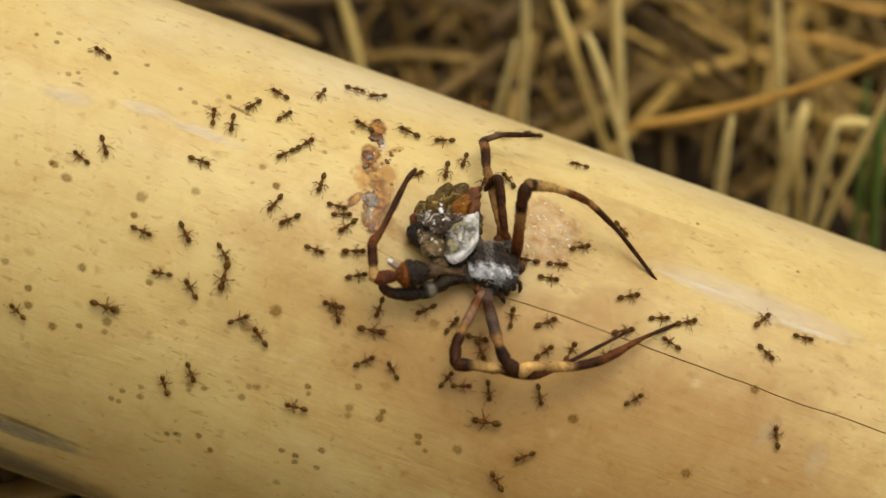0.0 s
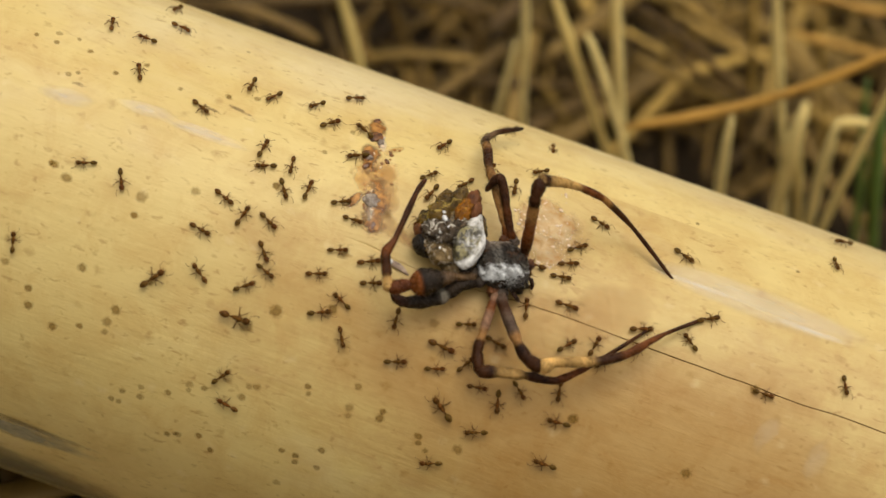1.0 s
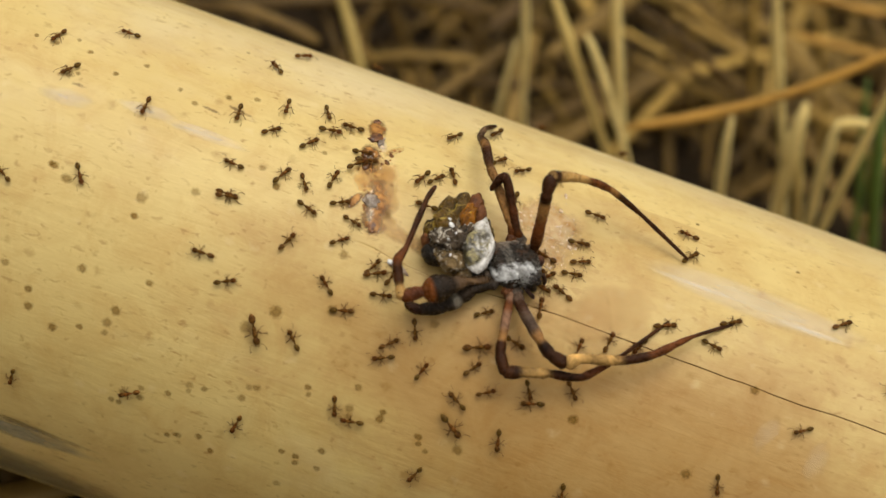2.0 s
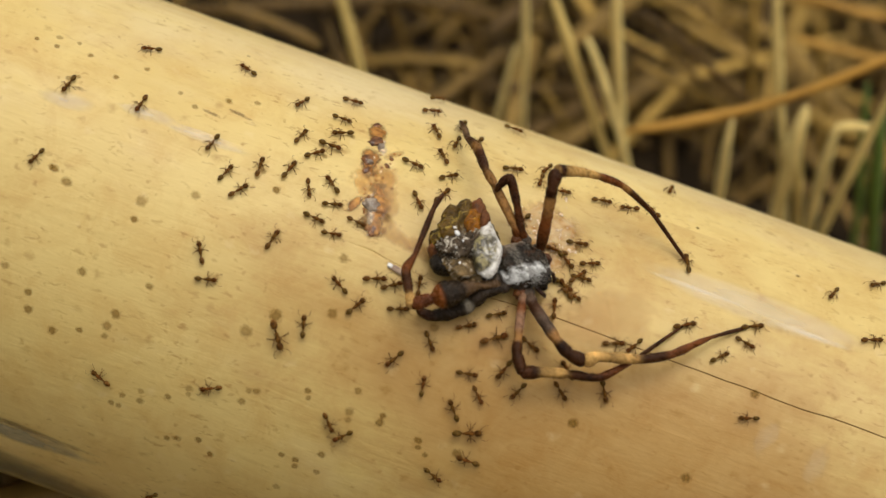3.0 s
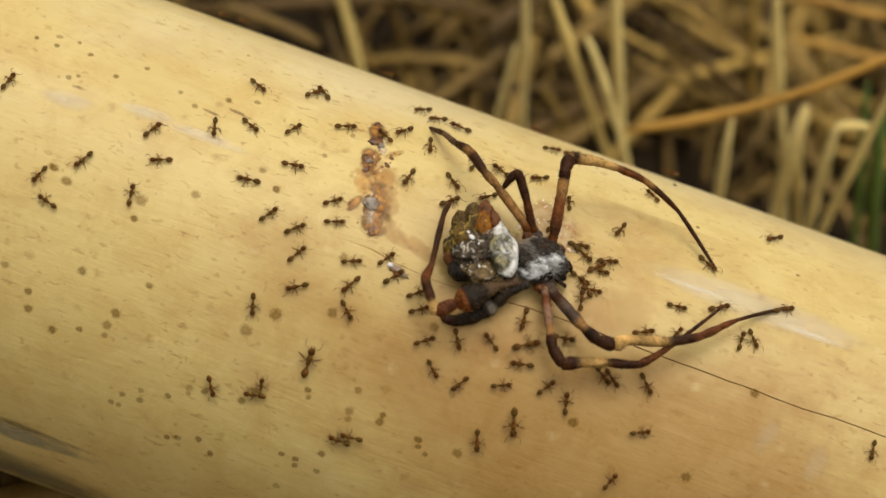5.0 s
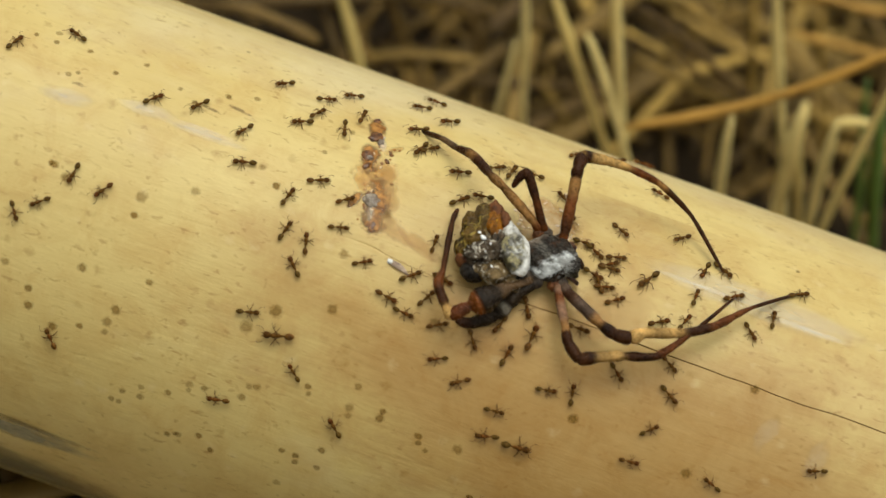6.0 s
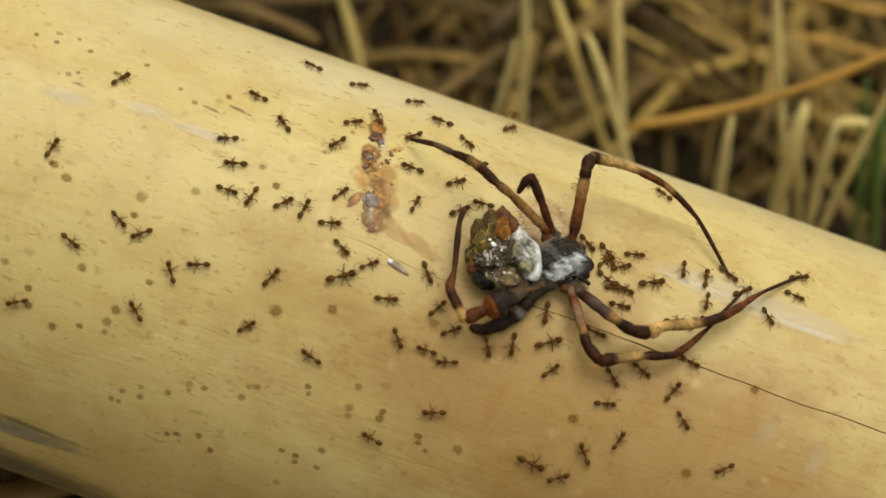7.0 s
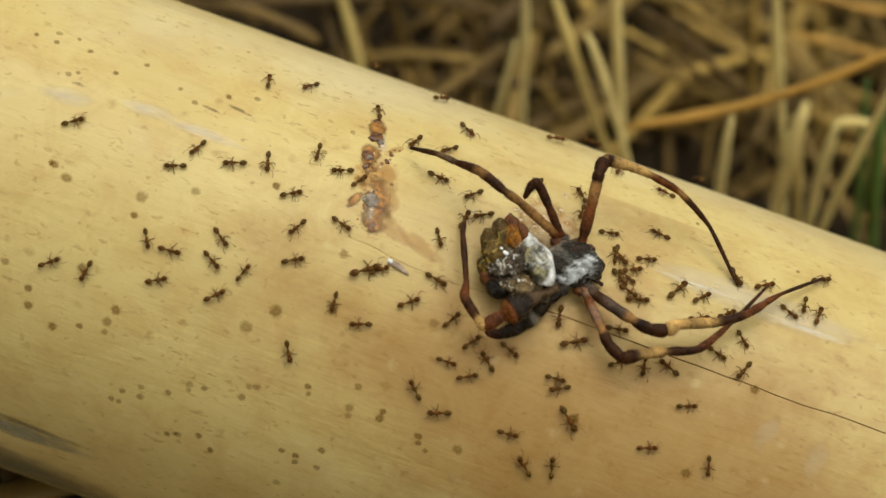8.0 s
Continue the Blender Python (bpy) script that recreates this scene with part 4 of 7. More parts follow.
def spider_body():
    bm = bmesh.new()
    blob(bm, (-0.3 * MM, 0, 2.5 * MM), (3.4 * MM, 3.15 * MM, 1.7 * MM), 0.10, 2, 64, 40)
    for v in bm.verts:                       # narrower head end, groove in the middle
        x, y = v.co.x / MM, v.co.y / MM
        if x > 0.8:
            v.co.y *= 1 - 0.13 * (x - 0.8)
        if v.co.z > 2.4 * MM:                # lumps and radial grooves
            way = math.atan2(y, x + 0.8)
            v.co.z += (0.30 * noise.noise(Vector((x * 0.9, y * 0.9, 3.0))) + 0.14 * noise.noise(Vector((x * 2.3, y * 2.3, 7.0))) - 0.16 * max(0.0, math.cos(way * 7)) ** 6) * MM
        v.co.z -= 0.35 * MM * math.exp(-((x + 1.0) ** 2 / 0.8 + y * y / 0.3)) if v.co.z > 2.5 * MM else 0
    carapace = part("carapace", bm, M_CARAPACE, spider, "dark carapace with silver-white hair")
    rnd = random.Random(5)
    bm = bmesh.new()                          # short pale hair lying on it
    for _ in range(260):
        x, y = rnd.gauss(1.5, 0.8), rnd.gauss(-0.75, 0.6)
        d = 1 - (x + 0.3) ** 2 / 12.3 - y * y / 9.0
        if d < 0.08:
            continue
        z = 2.5 + 1.72 * math.sqrt(d)
        p = Vector((x, y, z)) * MM
        q = p + Vector((rnd.uniform(0.25, 0.6), rnd.uniform(-0.3, 0.3), rnd.uniform(0.03, 0.16))) * MM
        w = Vector((0, 0.028, 0)) * MM
        f = [bm.verts.new(p + w), bm.verts.new(p - w), bm.verts.new(q), bm.verts.new(p - Vector((0, 0, 0.05)) * MM)]
        for tri in ((0, 1, 2), (1, 3, 2), (3, 0, 2)):
            bm.faces.new([f[t] for t in tri])
    part("pale_hair", bm, M_SILVER, carapace, "short silver-white hair")
    bm = bmesh.new()
    blob(bm, (2.35 * MM, 0, 2.6 * MM), (1.05 * MM, 1.5 * MM, 1.1 * MM), 0.12, 5, 18, 12)
    head = part("head", bm, M_BLACK, spider, "dark eye region")
    for y, z, x, r in ((0.28, 3.35, 3.0, 0.2), (-0.28, 3.35, 3.0, 0.2), (0.32, 2.85, 3.3, 0.17), (-0.32, 2.85, 3.3, 0.17), (1.0, 2.9, 2.95, 0.16), (-1.0, 2.9, 2.95, 0.16)):
        bm = bmesh.new()
        blob(bm, (x * MM, y * MM, z * MM), (r * MM, r * MM, r * MM), 0, 0, 10, 6)
        part("eye", bm, M_EYE, head, "glossy black eye")
    for y in (0.5, -0.5):
        bm = bmesh.new()
        tube(bm, [Vector((2.7, y, 2.3)) * MM, Vector((3.15, y * 1.1, 1.5)) * MM, Vector((2.95, y * 0.7, 0.7)) * MM], [0.45 * MM, 0.48 * MM, 0.2 * MM], 10)
        part("fang", bm, M_BLACK, spider, "black jaw")
    for y in (1.2, -1.2):
        bm = bmesh.new()
        tube(bm, [Vector((2.3, y, 1.8)) * MM, Vector((3.2, y * 1.25, 1.8)) * MM, Vector((3.7, y * 1.1, 1.1)) * MM, Vector((3.85, y * 0.95, 0.45)) * MM],
             [0.3 * MM, 0.28 * MM, 0.27 * MM, 0.15 * MM], 8)
        part("palp", bm, M_DARK, spider, "short dark feeler")
    bm = bmesh.new()
    tube(bm, [Vector((-2.8, 0, 2.4)) * MM, Vector((-4.6, -0.3, 2.7)) * MM], [1.1 * MM, 1.2 * MM], 12)
    part("waist", bm, M_GREY, spider)
    bm = bmesh.new()
    blob(bm, (-0.2 * MM, 0, 1.35 * MM), (2.6 * MM, 2.0 * MM, 0.9 * MM), 0.06, 9, 16, 10)
    part("sternum", bm, M_BLACK, spider)


M_EYE = spotted("glossy_black_eye", (0.004, 0.004, 0.004), (0.01, 0.009, 0.008), 900.0, 0.08)


def lobe(centre, size, rough, seed, material, label, name="lobe", turn=(0, 0, 0)):
    bm = bmesh.new()
    blob(bm, Vector(centre) * MM, [s * MM for s in size], rough, seed, 36, 24, Euler([radians(a) for a in turn]).to_matrix())
    return part(name, bm, material, spider, label)


spider_body()


def make_abdomen():
    """The torn hind body: a low wrinkled mass that carries the lobes."""
    bm = bmesh.new()
    blob(bm, (0, 0, 0), (3.7, 4.2, 2.3), 0, 0, 64, 40)
    for v in bm.verts:
        d = Vector((v.co.x / 3.7, v.co.y / 4.2, v.co.z / 2.3)).normalized()
        r = 0.95 + 0.12 * noise.noise(d * 2.6) + 0.09 * noise.noise(d * 6.5) + 0.05 * noise.noise(d * 15)
        crease = noise.noise(d * 4.4 + Vector((3, 1, 2)))
        r -= 0.13 * math.exp(-(crease / 0.08) ** 2) * (1 if d.z > 0.1 else 0)
        v.co = Vector((v.co.x * r - 7.7, v.co.y * r - 0.9, max(v.co.z * r + 2.3, 0.3))) * MM
    return part("abdomen", bm, M_ABDOMEN, spider, "torn brown mottled abdomen")


make_abdomen()


def scutum_plate():
    """A teardrop plate, white at its point, spotted with ochre lower down, with a raised silvery rim."""
    bm = bmesh.new()
    blob(bm, (0, 0, 0), (4.35, 1.95, 0.95), 0.05, 4, 48, 32)
    for v in bm.verts:
        k = v.co.x / 4.35
        v.co.y *= 1.0 - 0.86 * max(0.0, k) ** 0.95
        e = math.hypot(k, v.co.y / 1.95)
        v.co.z += 0.16 * math.exp(-((e - 0.86) / 0.09) ** 2) - 0.35 * k * k + 0.07 * noise.noise(v.co * 2.6) + 0.10 * noise.noise(v.co * 1.1)
        v.co *= MM
    return bm


plate = part("scutum", scutum_plate(), M_SCUTUM_PALE, spider, "white plate with ochre spots")
plate.matrix_basis = pose(-5.25 * MM, -0.9 * MM, 4.35 * MM, 6, 8, 116)

for k, (x, y) in enumerate(((-2.6, 3.0), (-1.7, 3.3), (0.0, 3.0), (1.6, 2.5), (-2.2, -3.0), (-1.0, -3.1), (0.9, -2.8), (1.9, -2.5))):
    lobe((x, y, 1.75), (0.75, 0.95, 0.8), 0.2, 30 + k, M_GREY if k % 3 else M_BROWN, "dark hip joint", "hip")
UP = 14                                     # the torn lobes lie fanned to the rear
lobe((-10.8, 0.4, 3.1), (1.25, 2.0, 1.35), 0.19, 21, M_LOBE_OLIVE, "olive-brown lobe", "lobe", (0, 0, UP))
lobe((-9.8, 1.5, 3.5), (1.2, 2.1, 1.4), 0.20, 22, M_LOBE_OLIVE, "olive-brown lobe", "lobe", (0, 0, UP - 6))
lobe((-8.6, 2.8, 3.5), (1.0, 1.7, 1.25), 0.18, 23, M_BROWN, "dark brown lobe", "lobe", (0, 0, UP))
lobe((-8.3, 0.9, 4.1), (1.0, 1.7, 1.2), 0.24, 24, M_LOBE_AMBER, "orange-amber lobe", "lobe", (0, 0, 18))
lobe((-7.3, 2.1, 3.9), (0.8, 1.3, 1.0), 0.24, 25, M_BROWN, "dark red-brown lobe", "lobe", (0, 0, 24))
lobe((-10.0, -1.3, 3.5), (1.75, 1.7, 1.5), 0.28, 26, M_LOBE_OLIVE, "olive lobe with yellow flecks", "lobe", (0, 0, 30))
lobe((-10.9, -2.4, 2.4), (1.2, 1.4, 1.3), 0.18, 27, M_LOBE_OLIVE, "olive-brown lobe")
lobe((-10.4, -3.8, 2.0), (1.1, 1.0, 1.1), 0.16, 28, M_BROWN, "brown lobe")
lobe((-8.9, -4.9, 1.9), (1.7, 1.3, 1.4), 0.16, 29, M_LOBE_BLACK, "black lobe")
lobe((-8.6, -2.8, 3.6), (2.1, 1.9, 1.5), 0.38, 30, M_LOBE_WET, "silver-grey wet folded skin", "folded_skin", (0, 0, 40))
lobe((-7.1, -1.6, 3.9), (1.4, 1.9, 1.25), 0.36, 31, M_LOBE_WET, "silver-grey wet folded skin", "folded_skin")
lobe((-6.4, -4.3, 2.9), (2.6, 1.6, 1.4), 0.28, 32, M_LOBE_SHEET, "glistening translucent brown skin", "folded_skin", (0, 0, 14))
lobe((-4.5, -4.8, 2.3), (1.9, 1.1, 1.1), 0.36, 33, M_LOBE_SHEET, "glistening translucent brown skin", "folded_skin", (0, 0, -12))
lobe((-3.5, -4.1, 1.8), (1.7, 1.3, 1.2), 0.32, 34, M_LOBE_BLACK, "black lobe")
rnd = random.Random(44)
# a white drop and smaller ones, coloured white to give wet glints
for x, y, z, r in ((-9.1, -1.7, 5.15, 0.28), (-9.7, -1.2, 5.1, 0.15), (-8.3, -3.3, 5.05, 0.14), (-10.3, -2.1, 4.2, 0.14), (-7.0, -4.6, 4.3, 0.13), (-5.6, -5.0, 3.75, 0.12), (-8.0, -2.2, 5.1, 0.12)):
    lobe((x, y, z), (r, r * 1.4, r * 0.5), 0.25, x, M_DROP, "wet drop with its glint painted white", "drop", (0, 0, rnd.uniform(0, 180)))

legs = {
    "A": leg_mesh("leg", [(0, 0, 0), (-0.06, 0.72, 0.94), (-0.42, 5.2, 3.25), (-0.58, 7.0, 4.05), (-0.67, 8.05, 4.48), (-0.35, 10.1, 4.29)],
                  [0.60, 0.64, 0.68, 0.72, 0.80, 0.76], [BROWN, BROWN, HONEY, DARK, DARK], spider, "long banded leg bent at the knee", 1, 120, ((0.22, 0.06, DARK),)),
    "B": leg_mesh("leg", [(0, 0, 0), (-0.83, 0.2, 0.99), (-5.65, 1.73, 3.69), (-7.69, 2.43, 4.24), (-10.97, 4.59, 3.96), (-13.9, 6.26, 2.06)],
                  [0.58, 0.60, 0.54, 0.53, 0.62, 0.38], [BROWN, HONEY, HONEY, DARK, DARK], spider, "brown banded leg", 2, 60, ((0.34, 0.09, HONEY), (0.8, 0.05, HONEY))),
    "C": leg_mesh("leg", [(0, 0, 0), (-0.58, 0.23, 0.79), (-2.35, 2.15, 2.65), (-4.2, 4.0, 4.15), (-4.85, 4.0, 4.2), (-5.25, 3.2, 3.6), (-5.5, 2.5, 2.9)],
                  [0.54, 0.56, 0.50, 0.57, 0.56, 0.43, 0.32], [BROWN, BROWN, DARK, DARK, DARK, DARK], spider, "short dark folded leg", 3, 60, ((0.2, 0.07, DARK),)),
    "D": leg_mesh("leg", [(0, 0, 0), (-2.3, -1.95, 0.75), (-3.9, -3.45, 0.8), (-5.0, -4.45, 0.6), (-5.9, -5.25, 0.3), (-6.8, -5.95, 0.0), (-7.7, -6.65, -0.35), (-8.65, -7.58, -0.74)],
                  [0.5, 0.55, 0.95, 1.70, 1.55, 0.70, 0.9, 0.6], [UMBER, UMBER, BLACK, BLACK, AMBER, RUST, RUST], spider, "thick black leg with a rusty end, curled under", 4, 40, (), M_LEG_WET),
    "E": leg_mesh("leg", [(0, 0, 0), (-1.65, -1.7, 0.4), (-2.6, -3.5, -0.15), (-3.7, -5.1, -0.65), (-6.2, -6.95, -1.15), (-8.0, -7.1, -1.2)],
                  [0.5, 0.85, 1.0, 0.9, 0.7, 0.4], [BLACK, BLACK, BLACK, BLACK, DARK], spider, "black glossy leg folded back", 5, 40, ((0.46, 0.07, (0.26, 0.22, 0.155)),), M_LEG_WET),
    "F": leg_mesh("leg", [(0, 0, 0), (0.93, -1.25, 0.71), (5.61, -4.13, 1.82), (7.7, -4.88, 1.93), (9.74, -4.77, 2.18)],
                  [0.62, 0.70, 0.64, 0.78, 0.82], [GREY, GREY, DARK, DARK], spider, "long banded leg", 6, 60, ((0.5, 0.07, HONEY), (0.28, 0.06, DARK))),
    "G": leg_mesh("leg", [(0, 0, 0), (0.38, -1.09, 0.51), (2.67, -5.39, 0.29), (3.64, -7.03, -0.08), (5.52, -8.55, -0.25)],
                  [0.55, 0.56, 0.50, 0.68, 0.74], [PALE, PALE, DARK, DARK], spider, "long banded leg", 7, 60, ((0.5, 0.07, HONEY), (0.3, 0.05, BROWN))),
}
lower_legs = {
    "A": leg_mesh("lower_leg", [(0, 0, 0), (3.35, 0.64, -0.73), (6.46, 0.82, -1.52), (10.59, 0.74, -3.12), (15.69, -1.24, -5.53), (21.14, -7.11, -7.04)],
                  [0.78, 0.58, 0.49, 0.45, 0.30, 0.19], [TAN, TAN, BROWN, DARK, DARK], legs["A"], "", 8, 90, ((0.04, 0.06, DARK), (0.62, 0.04, HONEY))),
    "B": leg_mesh("lower_leg", [(0, 0, 0), (-2.25, 1.2, -1.26), (-5.31, 2.95, -4.59)],
                  [0.42, 0.36, 0.22], [UMBER, DARK], legs["B"], "", 9, 30),
    "D": leg_mesh("lower_leg", [(0, 0, 0), (-1.0, 1.25, -0.05), (-2.7, 3.51, 0.1), (-2.67, 5.85, 0.17), (-3.45, 12.5, -0.09), (-3.25, 15.03, -0.71)],
                  [0.7, 0.55, 0.62, 0.36, 0.36, 0.24], [TAN, DARK, BROWN, DARK, DARK], legs["D"], "", 10, 40),
    "F": leg_mesh("lower_leg", [(0, 0, 0), (1.34, 1.33, 0.0), (5.97, 3.35, -0.39), (9.34, 5.86, -0.92), (13.1, 10.54, -2.33), (18.95, 16.53, -5.63)],
                  [0.82, 0.68, 0.6, 0.58, 0.28, 0.17], [TAN, TAN, DARK, BROWN, DARK], legs["F"], "", 11, 60),
    "G": leg_mesh("lower_leg", [(0, 0, 0), (2.09, 0.94, 0.31), (5.06, 2.07, 0.44), (8.75, 3.27, 0.54), (11.98, 7.51, 0.68), (16.18, 15.24, -1.37)],
                  [0.8, 0.66, 0.54, 0.52, 0.28, 0.17], [DARK, TAN, DARK, BROWN, DARK], legs["G"], "", 12, 50),
}

# ---------------------------------------------------------------- ants (millimetres, facing +x)
def make_ant():
    root = new("ant")
    bm = bmesh.new()
    blob(bm, (0.98 * MM, 0, 0.52 * MM), (0.37 * MM, 0.34 * MM, 0.29 * MM), 0, 0, 12, 8)
    for v in bm.verts:
        if v.co.x < 0.8 * MM:
            v.co.y *= 1.08
    head = part("head", bm, M_ANT, root)
    for s in (1, -1):
        bm = bmesh.new()
        tube(bm, [Vector((1.27, 0.13 * s, 0.45)) * MM, Vector((1.45, 0.16 * s, 0.42)) * MM, Vector((1.53, 0.03 * s, 0.4)) * MM], [0.06 * MM, 0.05 * MM, 0.02 * MM], 5)
        part("mandible", bm, M_ANT_LEG, head)
        bm = bmesh.new()
        tube(bm, [Vector((1.2, 0.14 * s, 0.62)) * MM, Vector((1.35, 0.62 * s, 0.72)) * MM, Vector((1.75, 0.78 * s, 0.42)) * MM, Vector((1.98, 0.72 * s, 0.22)) * MM],
             [0.026 * MM, 0.028 * MM, 0.026 * MM, 0.038 * MM], 5)
        part("antenna", bm, M_ANT_LEG, head)
    bm = bmesh.new()
    blob(bm, (0.36 * MM, 0, 0.55 * MM), (0.34 * MM, 0.25 * MM, 0.25 * MM), 0, 0, 10, 7)
    blob(bm, (-0.08 * MM, 0, 0.5 * MM), (0.31 * MM, 0.20 * MM, 0.21 * MM), 0, 0, 10, 7)
    tube(bm, [Vector((-0.3, 0, 0.45)) * MM, Vector((-0.44, 0, 0.58)) * MM, Vector((-0.56, 0, 0.45)) * MM, Vector((-0.68, 0, 0.5)) * MM], [0.07 * MM, 0.12 * MM, 0.07 * MM, 0.09 * MM], 7)
    part("thorax", bm, M_ANT, root)
    bm = bmesh.new()
    blob(bm, (-1.1 * MM, 0, 0.5 * MM), (0.50 * MM, 0.34 * MM, 0.32 * MM), 0, 0, 14, 10)
    for v in bm.verts:
        if v.co.x < -1.2 * MM:
            k = (v.co.x / MM + 1.2) / -0.42
            v.co.y *= 1 - 0.35 * k
    part("gaster", bm, M_ANT_GASTER, root)
    # three pairs of legs, each about its own hip
    for x, spread, reach, fore in ((0.42, 40, 1.0, 1), (0.2, -6, 0.98, 0), (-0.02, -46, 1.22, 0)):
        for s in (1, -1):
            bm = bmesh.new()
            tube(bm, [Vector((0, 0, 0)), Vector((0, 0.5 * reach * s, 0.3)) * MM, Vector((-0.05 + 0.1 * fore, 0.85 * reach * s, -0.22)) * MM, Vector((-0.1 + 0.3 * fore, 1.0 * reach * s, -0.34)) * MM],
                 [0.036 * MM, 0.041 * MM, 0.026 * MM, 0.013 * MM], 5)
            leg = part("leg", bm, M_ANT_LEG, root)
            leg.matrix_basis = pose(x * MM, 0.12 * s * MM, 0.37 * MM, 0, 0, spread * s)
    return root


def crawl(ant, rows):
    """Key an ant over the culm and swing its legs as far as it goes: rows of seconds, mm along, degrees round, heading."""
    steps = []
    for (t0, u0, a0, h0), (t1, u1, a1, h1) in zip(rows, rows[1:]):
        n = max(2, math.ceil(abs(h1 - h0) / 60.0)) if t1 - t0 > 0.13 else 1
        for k in range(n):
            f = k / n
            steps.append((t0 + (t1 - t0) * f, u0 + (u1 - u0) * f, a0 + (a1 - a0) * f, h0 + (h1 - h0) * f))
    steps.append(rows[-1])
    keys = {}
    for s in steps:
        keys[frame(s[0])] = s
    steps = [keys[k] for k in sorted(keys)]
    walk(ant, [(t, on_pole(u * MM, a, h)) for t, u, a, h in steps])
    ts = [s[0] for s in steps]
    gone = [0.0]
    for p, q in zip(steps, steps[1:]):
        gone.append(gone[-1] + math.hypot(q[1] - p[1], radians(q[2] - p[2]) * RADIUS / MM))
    start = gone[-1] * 1.7 + rows[0][1]
    times = [k * 0.2 for k in range(41)]
    far = np.interp(times, ts, gone)
    pace = np.gradient(far, 0.2)
    for i, leg in enumerate([c for c in ant.children if c.name.startswith("leg")]):
        rest = leg.matrix_basis.copy()
        tripod = 0.0 if i in (0, 3, 4) else math.pi
        swing = [14.0 * math.sin(start + far[k] * 1.15 + tripod) * min(1.0, 0.35 + pace[k] / 5.0) for k in range(41)]
        walk(leg, [(times[k], rest @ pose(0, 0, 0, 0, 0, swing[k])) for k in range(41)])


first_ant = make_ant()

BIG = [20, 24, 38, 40, 104]
TUGGING = [31, 39, 43, 49, 50, 51, 52, 53, 54, 55, 59, 60, 61, 62, 63, 64, 65, 66, 68, 69, 70, 72, 73, 74, 76, 80, 82, 83, 84, 92, 96, 97, 98, 99, 100, 102, 106, 107, 108, 109]
ants = [first_ant]
for k in range(1, 110):
    ants.append(copy_thing(first_ant, Matrix.Identity(4)))
size_dice = random.Random(8)
for k, ob in enumerate(ants):
    s = 0.95 * size_dice.choice((0.93, 0.97, 1.0, 1.03, 1.07)) * (1.36 if k in BIG else 1.0)
    ob.scale = (s, s, s)
    if k in BIG:
        tagged(ob, "large-headed dark red-brown ant walking on bamboo", "ant", "ants on the bamboo")
    elif k in TUGGING:
        tagged(ob, "small dark red-brown ant tugging at dead spider", "ant", "ants on the bamboo")
    else:
        tagged(ob, "small dark red-brown ant walking on bamboo", "ant", "ants on the bamboo")

